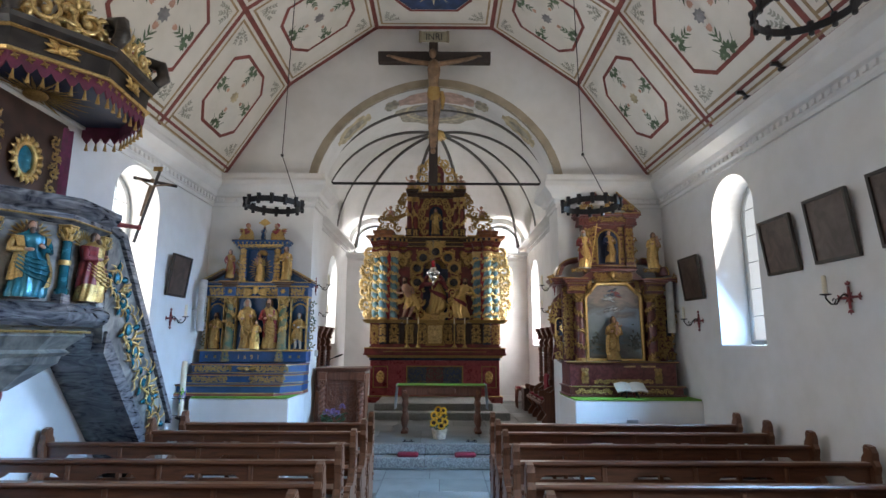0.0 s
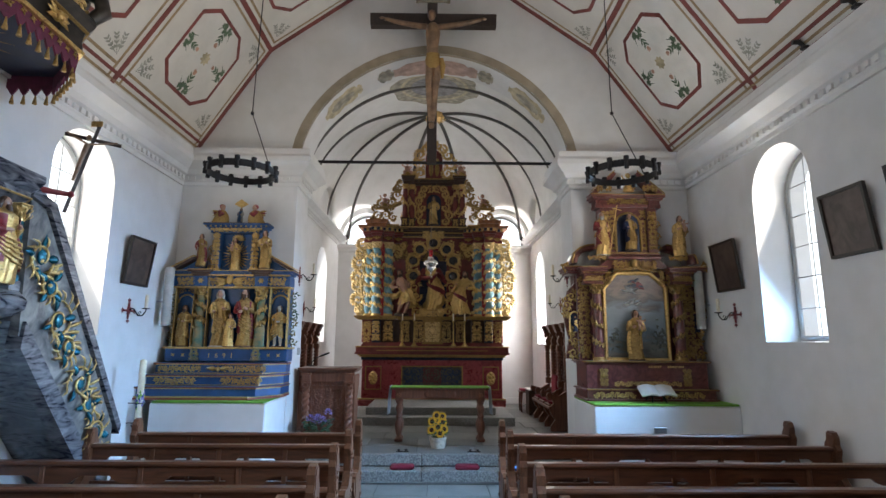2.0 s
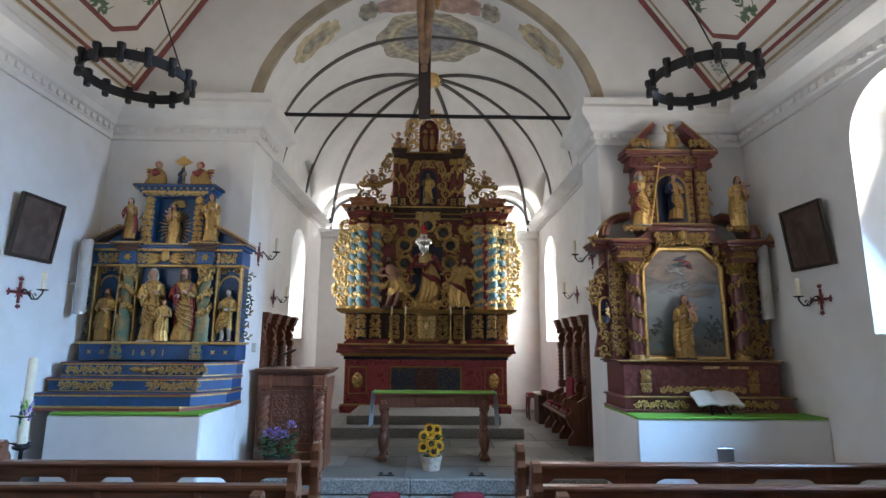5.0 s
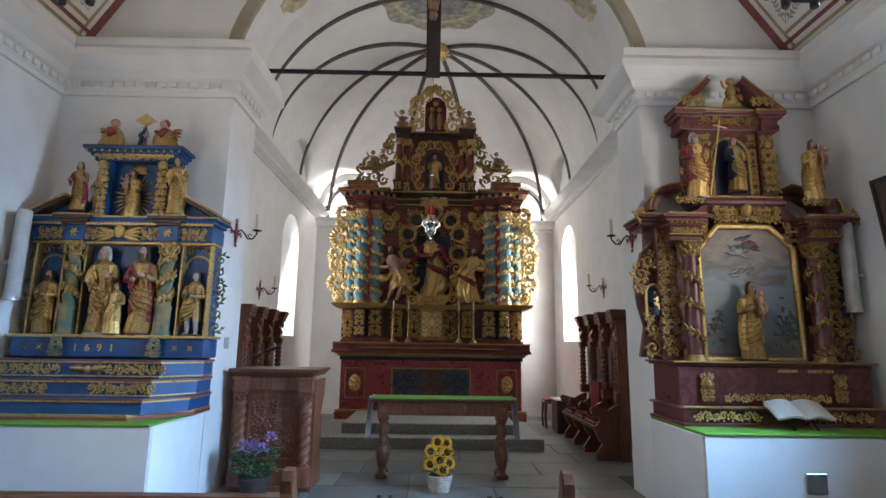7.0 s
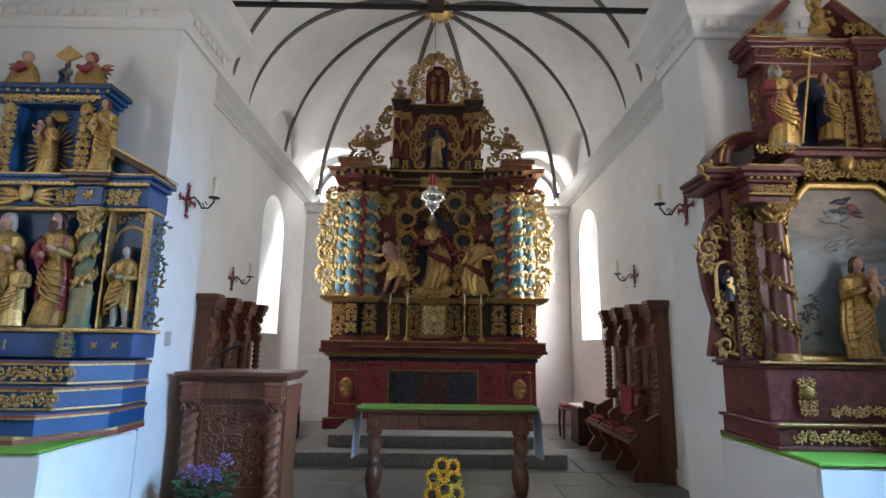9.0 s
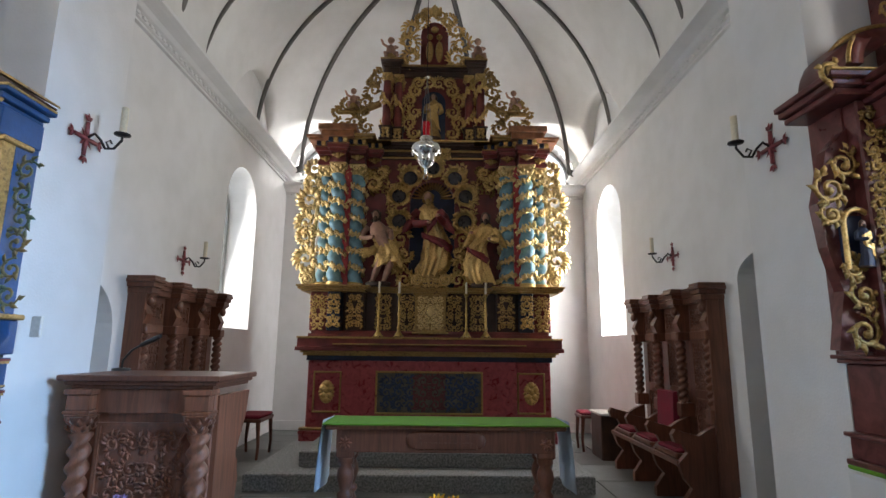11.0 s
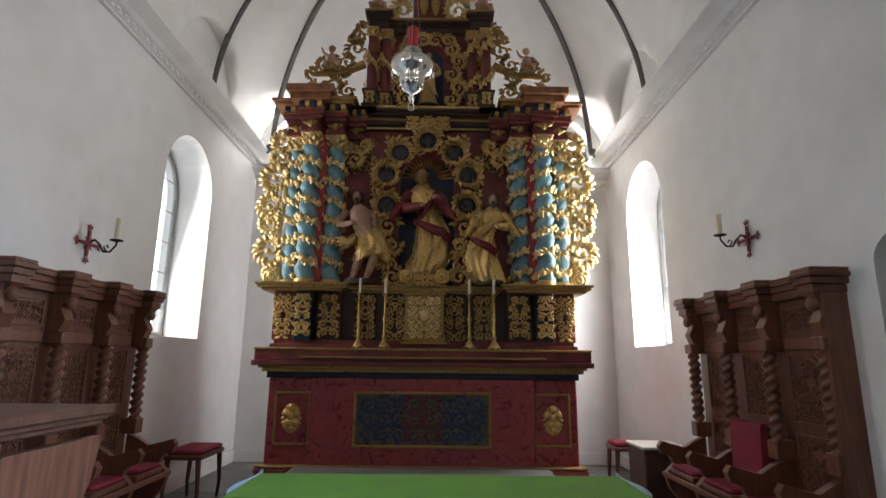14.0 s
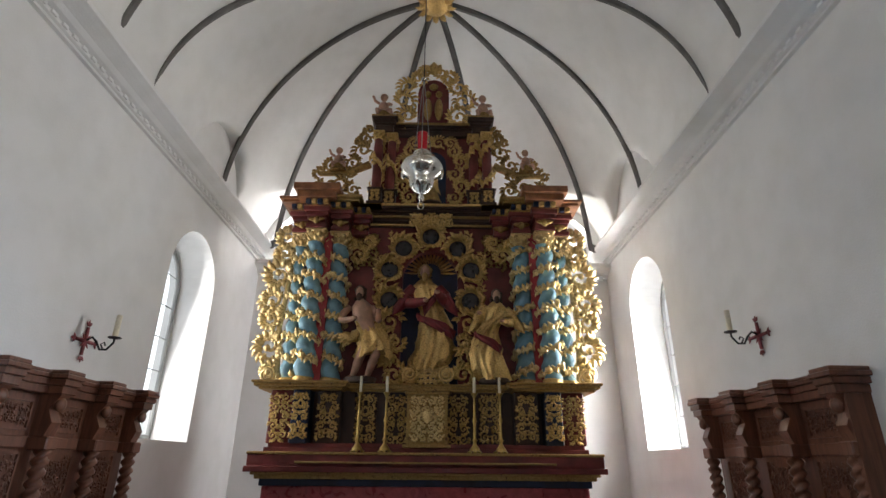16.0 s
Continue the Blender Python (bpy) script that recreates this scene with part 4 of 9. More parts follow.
def capital(x, y, z, r, h):
    """A leafy capital with corner curls and a square top."""
    g = Shape()
    g.lathe([(r * 0.8, z), (r * 0.95, z + 0.02), (r * 0.8, z + 0.03), (r * 0.85, z + h * 0.5), (r * 1.25, z + h * 0.85)], x, y, 12)
    for ring, (zz, L) in enumerate(((0.08, 0.45), (0.36, 0.45))):
        for k in range(8):
            a = 2 * pi * (k + ring * 0.5) / 8
            o = Vector((cos(a), sin(a), 0))
            g.blade(Vector((x, y, z + h * zz)) + o * r * 0.85, Vector((0, 0, 1)) + o * 0.35, h * L, r * 0.3, 0.5, o)
    for k in range(4):
        a = pi / 4 + k * pi / 2
        o = Vector((cos(a), sin(a), 0))
        g.ball(Vector((x, y, z + h * 0.82)) + o * r * 1.3, r * 0.28, 6, 5)
    g.box(x - r * 1.25, x + r * 1.25, y - r * 1.25, y + r * 1.25, z + h * 0.88, z + h, 0.006)
    return g


def carving(x0, x1, y, z0, z1, cell, seed, w=0.011, leaves=4, mirror=True):
    """A field of interlaced acanthus scrolls, mirrored about its middle."""
    rr = random.Random(seed)
    g = Shape()
    c = (x0 + x1) / 2
    half = (x1 - x0) / 2
    cell, w = cell * 0.84, w * 0.84
    nx, nz = max(1, round(half / cell)), max(1, round((z1 - z0) / cell))
    for i in range(nx):
        for j in range(nz):
            px, pz = half * (i + 0.5) / nx, z0 + (z1 - z0) * (j + 0.5) / nz
            r = min(half / nx, (z1 - z0) / nz) * rr.uniform(0.44, 0.54)
            st, hd = rr.uniform(0, 2 * pi), rr.choice((-1, 1))
            g.scroll(c + px, y, pz, r, st, 1.3, hd, w, leaves)
            if mirror:
                g.scroll(c - px, y, pz, r, pi - st, 1.3, -hd, w, leaves)
            for q in range(3):
                a = rr.uniform(0, 2 * pi)
                g.blade((c + px + r * 0.8 * cos(a), y, pz + r * 0.8 * sin(a)), (cos(a), 0, sin(a)), r * 0.7, w * 1.2, 0.2)
                g.blade((c - px - r * 0.8 * cos(a), y, pz + r * 0.8 * sin(a)), (-cos(a), 0, sin(a)), r * 0.7, w * 1.2, 0.2)
    return g


def saint(x, y, z, h, seed, mats, label, group, child=False, beard=False, wide=1.0, turn=0.0, bare_leg=False):
    """A calm standing carved saint: one plain mesh with a pleated robe, a mantle, bent arms and head."""
    rr = random.Random(seed)
    g = Shape()
    ph, flip = rr.uniform(0, 6), rr.choice((-1, 1))
    W = [(0, 0.128), (0.05, 0.134), (0.2, 0.122), (0.38, 0.118), (0.5, 0.108), (0.6, 0.094), (0.71, 0.116), (0.775, 0.122), (0.815, 0.086), (0.845, 0.042), (0.88, 0.034)]

    def girth(f):
        for (a, ra), (b, rb) in zip(W, W[1:]):
            if f <= b + 1e-9:
                return ra + (rb - ra) * (f - a) / (b - a)
        return W[-1][1]

    def mid(f):
        return flip * 0.03 * h * sin(f * 4.4)

    def skin_at(t, f, swell=1.0):
        fall = 1.0 if f < 0.52 else max(0.15, 1 - (f - 0.52) * 3.2)
        pleat = abs(sin(5.5 * t + ph + 0.9 * sin(3.2 * f + ph))) ** 0.65 - 0.6 + 0.35 * (abs(sin(10.5 * t - ph + 3 * f)) - 0.6)
        dt = (t + pi / 2 - 0.55 * flip + pi) % (2 * pi) - pi
        knee = 0.26 * math.exp(-(dt / 0.45) ** 2 - ((f - 0.30) / 0.13) ** 2)
        q = girth(f) * wide * swell * (1 + 0.30 * fall * pleat + knee)
        return (mid(f) + h * q * cos(t), 0.74 * h * q * sin(t), h * f)

    low = 0.30 if bare_leg else 0.0
    g.grid([[skin_at(2 * pi * j / 44, low + (0.88 - low) * i / 34) for j in range(44)] for i in range(35)], True, True, True)
    if bare_leg:
        g.slot = 2
        for s in (-1, 1):
            g.tube([(mid(0.35) + s * 0.055 * h, 0, 0.36 * h), (s * 0.065 * h, -0.02 * h, 0.22 * h), (s * 0.07 * h, 0.01 * h, 0.10 * h), (s * 0.075 * h, 0, 0.02 * h)], [0.056 * h, 0.042 * h, 0.038 * h, 0.026 * h], 9)
            g.ball((s * 0.078 * h, -0.035 * h, 0.02 * h), (0.026 * h, 0.055 * h, 0.02 * h), 8, 5)
    # mantle: falls from both shoulders behind, one front edge drawn across the body
    g.slot = 1
    rows = []
    for i in range(20):
        v = i / 19
        row = []
        for j in range(34):
            u = j / 33
            t = -pi / 2 + flip * (0.75 + (2 * pi - 1.25) * u)
            hem = 0.14 + 0.10 * u + 0.02 * sin(14 * u + ph)
            top = 0.795 - 0.05 * abs(u - 0.5)
            row.append(skin_at(t, hem + (top - hem) * v, 1.14 + 0.05 * sin(19 * u + 3 * v) * (1 - v)))
        rows.append(row)
    g.grid(rows)
    g.slot = 0
    for k in range(5):   # swags of cloth gathered over one hip
        f0, f1 = 0.61 - 0.042 * k, 0.48 - 0.075 * k
        pts = []
        for i in range(13):
            u = i / 12
            t = -pi / 2 + flip * (-1.25 + 2.4 * u)
            p = skin_at(t, f0 + (f1 - f0) * u - 0.05 * sin(pi * u), 1.13)
            pts.append(p)
        g.tube(pts, [0.005 * h + 0.011 * h * sin(pi * i / 12) for i in range(13)], 6)
    # head with hair, face and beard
    hx, hz = mid(0.9) + flip * 0.008 * h, 0.925 * h
    g.slot = 2
    g.ball((hx, -0.028 * h, hz), (0.046 * h, 0.052 * h, 0.064 * h), 12, 9)
    g.ball((hx, -0.083 * h, hz - 0.006 * h), (0.009 * h, 0.012 * h, 0.018 * h), 6, 5)
    g.tube([(mid(0.84), -0.01 * h, 0.83 * h), (hx, -0.02 * h, 0.885 * h)], 0.032 * h, 8)
    g.slot = 3
    g.ball((hx, -0.004 * h, hz + 0.018 * h), (0.057 * h, 0.058 * h, 0.062 * h), 11, 8)
    for s in (-1, 1):
        g.tube([(hx + s * 0.047 * h, -0.012 * h, hz + 0.02 * h), (hx + s * 0.056 * h, -0.008 * h, hz - 0.05 * h), (hx + s * 0.052 * h, 0, hz - 0.105 * h)], [0.022 * h, 0.026 * h, 0.012 * h], 6)
    if beard:
        g.tube([(hx, -0.060 * h, hz - 0.03 * h), (hx, -0.074 * h, hz - 0.075 * h), (hx, -0.070 * h, hz - 0.125 * h)], [0.030 * h, 0.036 * h, 0.010 * h], 8)
    # arms close to the body, wide cuffs
    for s in (-1, 1):
        g.slot = 0 if s * flip > 0 else 1
        sh = Vector((mid(0.77) + s * 0.108 * h * wide, -0.005 * h, 0.762 * h))
        el = sh + Vector((s * 0.048 * h, -0.025 * h, -0.165 * h))
        hd = Vector((mid(0.6) + s * rr.uniform(0.03, 0.10) * h, -0.150 * h, (0.66 if s == flip else 0.60) * h))
        wr = el.lerp(hd, 0.72)
        g.tube([sh, sh.lerp(el, 0.5) + Vector((s * 0.010 * h, 0, 0)), el, el.lerp(hd, 0.4), wr], [0.042 * h, 0.045 * h, 0.043 * h, 0.042 * h, 0.046 * h], 10)
        g.tube([wr + Vector((0, 0, -0.01 * h)), wr + Vector((s * 0.01 * h, 0.02 * h, -0.07 * h)), wr + Vector((s * 0.012 * h, 0.03 * h, -0.13 * h))], [0.036 * h, 0.026 * h, 0.006 * h], 7)
        g.slot = 2
        g.tube([wr, hd, hd + (hd - wr).normalized() * 0.03 * h], [0.022 * h, 0.026 * h, 0.014 * h], 7)
    if child:
        cxx = mid(0.7) - flip * 0.06 * h
        g.slot = 2
        g.ball((cxx, -0.15 * h, 0.835 * h), (0.034 * h, 0.036 * h, 0.040 * h), 9, 7)
        g.ball((cxx, -0.14 * h, 0.745 * h), (0.042 * h, 0.040 * h, 0.065 * h), 9, 7)
        for s in (-1, 1):
            g.tube([(cxx + s * 0.02 * h, -0.15 * h, 0.70 * h), (cxx + s * 0.035 * h, -0.19 * h, 0.67 * h), (cxx + s * 0.03 * h, -0.19 * h, 0.60 * h)], [0.024 * h, 0.022 * h, 0.013 * h], 7)
            g.tube([(cxx + s * 0.035 * h, -0.14 * h, 0.785 * h), (cxx + s * 0.075 * h, -0.16 * h, 0.76 * h), (cxx + s * 0.09 * h, -0.18 * h, 0.80 * h)], [0.017 * h, 0.015 * h, 0.011 * h], 6)
    g.slot = 3
    g.lathe([(0.16 * h, -0.012 * h), (0.16 * h, 0.014 * h), (0.13 * h, 0.02 * h)], 0, 0, 14, 1, 0.75)
    c, sn = cos(turn), sin(turn)
    g.v = [(x + a * c - b * sn, y + a * sn + b * c, z + d) for a, b, d in g.v]
    return solo("statue", g, mats, label, "statue", group, home=(x, y, z))


def rope_bar(x0, x1, y, z, r):
    """A gilt moulding twisted like a rope, lying along a cornice."""
    n = max(12, int((x1 - x0) / (r * 0.8)))
    rows = []
    for i in range(n + 1):
        a = x0 + (x1 - x0) * i / n
        rows.append([(a, y + r * (1 + 0.28 * sin(2 * t - 1.9 * i * 0.8)) * cos(t), z + r * (1 + 0.28 * sin(2 * t - 1.9 * i * 0.8)) * sin(t)) for t in (2 * pi * j / 8 for j in range(8))])
    return Shape().grid(rows, True, True, True)


def set_back(ob, z_from, wall, k):
    """Press the part of a thing above a height towards the wall behind it."""
    for child in ob.children_recursive:
        if child.type != "MESH":
            continue
        base = HOME[child.name]
        for v in child.data.vertices:
            if v.co.z / U + base[2] > z_from:
                yy = v.co.y / U + base[1]
                v.co.y = (wall - (wall - yy) * k - base[1]) * U


def mouldings(x0, x1, y0, y1, z, steps, back=None):
    """Stacked ledges: each step is (height, overhang)."""
    rows = []
    for h, o in steps:
        c = min(0.005, h * 0.25)
        for zz, oo in ((z, o - c), (z + c, o), (z + h - c, o), (z + h, o - c)):
            rows.append([(x0 - oo, y0 - oo, zz), (x1 + oo, y0 - oo, zz), (x1 + oo, y1, zz), (x0 - oo, y1, zz)])
        z += h
    return Shape().grid(rows, True, False, True)


# ---------------------------------------------------------------- pews
def pew(x0, x1, y, first=False):
    side = "left" if x0 < 0 else "right"
    p = thing("pew", ((x0 + x1) / 2, y, NAVE_Z + 0.03), "brown waxed wooden pew with a scalloped back board and carved ends", "pew", "pews of the nave")
    zt = 0.95
    g = Shape().box(x0, x1, y - 0.045, y + 0.04, zt - 0.035, zt, 0.012)
    part("top_rail", g, PEW, p)
    # back board with a scalloped lower edge
    low = [(x0 + 0.03, 0.845)]
    n = 2
    L = (x1 - x0 - 0.06)
    for k in range(n):
        s = x0 + 0.03 + L * k / n
        for f, z in ((0.0, 0.80), (0.10, 0.80), (0.13, 0.815), (0.16, 0.85), (0.40, 0.85), (0.43, 0.835), (0.46, 0.80), (0.50, 0.79), (0.60, 0.79), (0.64, 0.80), (0.67, 0.835), (0.70, 0.85), (0.84, 0.85), (0.87, 0.815), (0.90, 0.80), (1.0, 0.80)):
            low.append((s + L * f / n, z - 0.005))
    g = Shape().prism([(x0 + 0.03, zt - 0.033)] + low + [(x1 - 0.03, zt - 0.033)], y - 0.012, y + 0.014)
    part("back_board", g, PEW, p)
    g = Shape().box(x0 + 0.03, x1 - 0.03, y - 0.012, y + 0.014, 0.50, 0.64, 0.006)
    part("back_board", g, PEW, p)
    if not first:
        g = Shape().box(x0 + 0.03, x1 - 0.03, y - 0.38, y - 0.03, 0.46, 0.49, 0.008)
        part("seat", g, PEW, p)
    g = Shape().box(x0 + 0.03, x1 - 0.03, y + 0.02, y + 0.19, 0.70, 0.722, 0.006)
    part("book_shelf", g, PEW, p)
    g = Shape().box(x0 + 0.05, x1 - 0.05, y + 0.16, y + 0.30, 0.17, 0.2, 0.008)
    part("kneeler", g, PEW, p)
    for k in (1, 2, 3):
        xx = x0 + (x1 - x0) * k / 4
        part("bracket", Shape().box(xx - 0.02, xx + 0.02, y - 0.02, y + 0.03, 0.10, zt - 0.035, 0.004), PEW_END, p)
    # carved ends with a curled head
    out = [(-0.40, 0.07), (0.05, 0.07), (0.07, 0.30), (0.04, 0.52), (0.075, 0.66), (0.06, 0.80), (0.085, 0.90), (0.075, 0.97), (0.04, 1.02), (0.045, 1.06), (0.02, 1.085), (-0.03, 1.075), (-0.055, 1.03), (-0.05, 0.97),
           (-0.075, 0.93), (-0.055, 0.86), (-0.06, 0.74), (-0.11, 0.66), (-0.16, 0.60), (-0.22, 0.585), (-0.30, 0.60), (-0.36, 0.57), (-0.37, 0.50), (-0.33, 0.44), (-0.39, 0.34), (-0.37, 0.2)]
    for xe, s in ((x0, 1), (x1, -1)):
        g = Shape().prism([(y + a, b) for a, b in out], xe, xe + s * 0.05, "x")
        g.prism([(y + a * 0.86, 0.12 + b * 0.86 if b < 0.9 else b * 0.99 - 0.01) for a, b in out], xe - s * 0.006, xe + s * 0.056, "x")
        for zz, r in ((0.86, 0.032), (0.72, 0.036), (0.55, 0.04), (0.36, 0.045)):
            for q in range(4):
                a = q * pi / 2 + 0.6
                g.blade((xe - s * 0.004, y - 0.01, zz), (0, cos(a), sin(a)), r * 1.6, r * 0.45, 0.1, (-s, 0, 0))
        part("pew_end", g, PEW_END, p)
    return p


PEW_ROWS = [6.50, 5.90, 5.22, 4.52, 3.82, 3.12, 2.42, 1.72, 1.02, 0.32, -0.38, -1.08]
pew(-3.05, -0.80, PEW_ROWS[0])
pew(-3.12, -0.80, PEW_ROWS[1])
left_pew, right_pew = pew(-3.74, -0.80, PEW_ROWS[2]), pew(0.58, 3.52, PEW_ROWS[0])
for yy in PEW_ROWS[3:]:
    moved(left_pew, 0, yy - PEW_ROWS[2])
for yy in PEW_ROWS[1:]:
    moved(right_pew, 0, yy - PEW_ROWS[0])
# hymn books on the shelves
def hymn_book(x, y, turn):
    b = thing("hymn_book", (x, y, 0.722), "blue hymn book lying on the pew shelf", "book", "hymn books in the pews")
    part("cover", Shape().box(x - 0.07, x + 0.07, y - 0.05, y + 0.05, 0.722, 0.745, 0.004), BOOK_BLUE, b)
    part("pages", Shape().box(x - 0.066, x + 0.073, y - 0.046, y + 0.046, 0.726, 0.741), PAPER, b)
    b.rotation_euler[2] = radians(turn)


for x, row, t in ((-1.05, 0, 10), (-1.75, 2, -6), (-1.28, 2, 12), (-2.4, 3, 4), (-1.1, 3, 8), (0.72, 1, 4), (1.05, 2, -8), (1.75, 2, 6), (2.05, 2, -3), (3.3, 2, 5), (1.3, 3, 7), (2.3, 3, -4), (-1.9, 4, 5), (1.1, 4, -5), (-1.2, 5, 3), (1.6, 5, 3)):
    hymn_book(x, PEW_ROWS[row] + 0.10, t)

# ---------------------------------------------------------------- people's altar and what stands before it
tab = thing("altar_table", (0, 9.65, CHOIR_Z), "dark carved wooden altar table with turned legs", "table")
g = Shape().box(-0.755, 0.755, 9.355, 9.75, 1.125, 1.152, 0.008)
part("tabletop", g, OAK, tab)
g = Shape()
g.box(-0.66, 0.66, 9.40, 9.425, 0.985, 1.125, 0.004)
g.box(-0.66, 0.66, 9.68, 9.705, 0.985, 1.125, 0.004)
g.box(-0.675, -0.65, 9.42, 9.69, 0.985, 1.125, 0.004)
g.box(0.65, 0.675, 9.42, 9.69, 0.985, 1.125, 0.004)
part("apron", g, OAK, tab)
g = Shape().box(-0.20, 0.20, 9.385, 9.40, 1.005, 1.115, 0.012)
g.ball((-0.20, 9.395, 1.06), (0.05, 0.012, 0.052), 10, 6).ball((0.20, 9.395, 1.06), (0.05, 0.012, 0.052), 10, 6)
shield = part("inscription_shield", g, OAK, tab, "carved shield with worn raised letters")
g = Shape()
rq = random.Random(3)
for row, z in ((0, 1.078), (1, 1.03)):
    xx = -0.17
    while xx < 0.16:
        w = rq.uniform(0.012, 0.026)
        g.box(xx, xx + w, 9.380, 9.387, z - 0.012, z + 0.018)
        xx += w + 0.012
part("inscription", g, OAK, shield)
LEG = [(0.055, 0.35), (0.055, 0.40), (0.045, 0.41), (0.03, 0.43), (0.048, 0.47), (0.062, 0.54), (0.066, 0.60), (0.05, 0.66), (0.032, 0.69), (0.05, 0.71), (0.05, 0.73), (0.033, 0.75), (0.045, 0.79), (0.056, 0.83), (0.05, 0.87), (0.036, 0.90), (0.052, 0.92), (0.052, 0.95)]
for xx in (-0.63, 0.63):
    for yy in (9.46, 9.65):
        g = Shape().lathe(LEG, xx, yy, 14)
        g.box(xx - 0.058, xx + 0.058, yy - 0.058, yy + 0.058, 0.95, 1.125, 0.008)
        g.box(xx - 0.06, xx + 0.06, yy - 0.06, yy + 0.06, 0.352, 0.40, 0.008)
        leg = part("leg", g, OAK, tab)
        if yy < 9.6:
            g = Shape()
            for k in range(8):
                a = k * pi / 4
                g.blade((xx, yy - 0.058, 1.04), (cos(a), 0, sin(a)), 0.045, 0.013, 0.2)
            part("rosette", g, OAK_LIGHT, leg)
g = Shape().box(-0.768, 0.768, 9.335, 9.735, 1.1545, 1.164, 0.004)
solo("altar_cloth", g, GREEN_CLOTH, "bright green cloth spread over the altar table", "tablecloth", home=(0, 9.65, 1.162))
solo("linen_runner", Shape().box(-0.74, 0.74, 9.36, 9.745, 1.152, 1.1545, 0.001), LINEN, "pale blue linen spread under the green altar cloth", "tablecloth", home=(0, 9.8, 1.162))
for s in (-1, 1):
    g = Shape()
    rows = []
    for k in range(12):
        f = k / 11
        rows.append([(s * (0.772 + 0.012 * sin(7 * f + q) + 0.02 * (1 - (1 - q) ** 2)), 9.40 + 0.42 * f + 0.03 * q * (f - 0.5), 1.168 - 0.42 * q) for q in (0, 0.15, 0.35, 0.6, 0.8, 1.0)])
    g.grid(rows)
    g.grid([[(x + s * 0.006, y, z) for x, y, z in r] for r in rows])
    solo("linen_drop", g, LINEN, "pale blue linen hanging over the table end", "tablecloth", "linen ends", home=(s * 0.77, 9.65, 1.16))

# sunflowers in a basket
pot = thing("sunflower_basket", (-0.03, 8.95, CHOIR_Z), "pale wicker basket full of yellow sunflowers", "flower basket")
g = Shape()
for k in range(9):
    z = CHOIR_Z + 0.004 + k * 0.018
    r = 0.085 + 0.004 * k
    ring = [(-0.03 + r * (1 + 0.03 * (-1) ** (j + k)) * cos(2 * pi * j / 24), 8.95 + r * (1 + 0.03 * (-1) ** (j + k)) * sin(2 * pi * j / 24), z) for j in range(25)]
    g.tube(ring, 0.011, 5)
part("basket", g, WICKER, pot)
g = Shape().lathe([(0.08, CHOIR_Z + 0.005), (0.11, CHOIR_Z + 0.15), (0.02, CHOIR_Z + 0.15)], -0.03, 8.95, 16)
part("lining", g, CLAY, pot)
rf = random.Random(8)
for k, (dx, dz, dy) in enumerate(((-0.02, 0.45, 0.0), (-0.085, 0.37, -0.03), (0.07, 0.36, -0.02), (-0.09, 0.26, -0.08), (0.085, 0.27, -0.07), (0.0, 0.30, -0.09), (0.03, 0.22, -0.10), (-0.03, 0.38, 0.06), (0.06, 0.43, 0.04))):
    c = Vector((-0.03 + dx, 8.95 + dy, CHOIR_Z + dz))
    n = Vector((dx * 1.6 + rf.uniform(-0.2, 0.2), -1 + rf.uniform(-0.1, 0.2), 0.2 + rf.uniform(-0.2, 0.3))).normalized()
    u = n.cross(Vector((0, 0, 1))).normalized()
    w = n.cross(u)
    g = Shape()
    for ring, (m, L) in enumerate(((15, 0.045), (13, 0.036))):
        for j in range(m):
            a = 2 * pi * (j + 0.5 * ring) / m
            o = u * cos(a) + w * sin(a)
            g.blade(c + o * 0.026, o, L * rf.uniform(0.85, 1.15), 0.012, 0.15 + 0.2 * ring, n)
    fl = part("flower", g, PETAL, pot)
    g = Shape()
    g.tube([c - n * 0.008, c + n * 0.012, c + n * 0.018], [0.034, 0.032, 0.012], 14)
    part("flower_heart", g, SEED, fl, "dark brown seed disc")
    part("stem", Shape().tube([c - n * 0.01, c - n * 0.05 + Vector((0, 0, -0.05)), Vector((-0.03 + dx * 0.3, 8.95, CHOIR_Z + 0.12))], 0.007, 5), LEAF, fl)
g = Shape()
for k in range(34):
    a, r = rf.uniform(0, 2 * pi), rf.uniform(0.03, 0.11)
    p = Vector((-0.03 + r * cos(a), 8.95 + r * sin(a) * 0.9, CHOIR_Z + rf.uniform(0.16, 0.36)))
    g.blade(p, (cos(a), sin(a) - 0.3, rf.uniform(-0.3, 0.6)), rf.uniform(0.06, 0.10), 0.024, 0.2, (0, -0.3, 1))
part("leaves", g, LEAF, pot)

for xx, yy in ((-0.50, 8.36), (0.36, 8.36)):
    c = thing("kneeling_cushion", (xx, yy, 0.197), "dark red kneeling cushion on the granite step", "cushion", "kneeling cushions")
    part("cushion", Shape().box(xx - 0.16, xx + 0.16, yy - 0.08, yy + 0.08, 0.197, 0.255, 0.022), RED_FELT, c)
for xx in (-0.52, 0.47):
    c = thing("candle_clip", (xx, 8.66, CHOIR_Z), "small black iron stand on the chancel step", "iron stand", "small iron stands")
    g = Shape()
    for dx in (-0.05, 0.05):
        g.tube([(xx + dx + 0.02 * cos(a), 8.66 + 0.02 * sin(a), CHOIR_Z + 0.03) for a in [k * pi / 5 for k in range(11)]], 0.005, 5)
        g.tube([(xx + dx, 8.66, CHOIR_Z + 0.005), (xx + dx, 8.66, CHOIR_Z + 0.03)], 0.006, 5)
    g.tube([(xx - 0.09, 8.66, CHOIR_Z + 0.008), (xx + 0.09, 8.66, CHOIR_Z + 0.008)], 0.007, 5)
    part("frame", g, IRON, c)

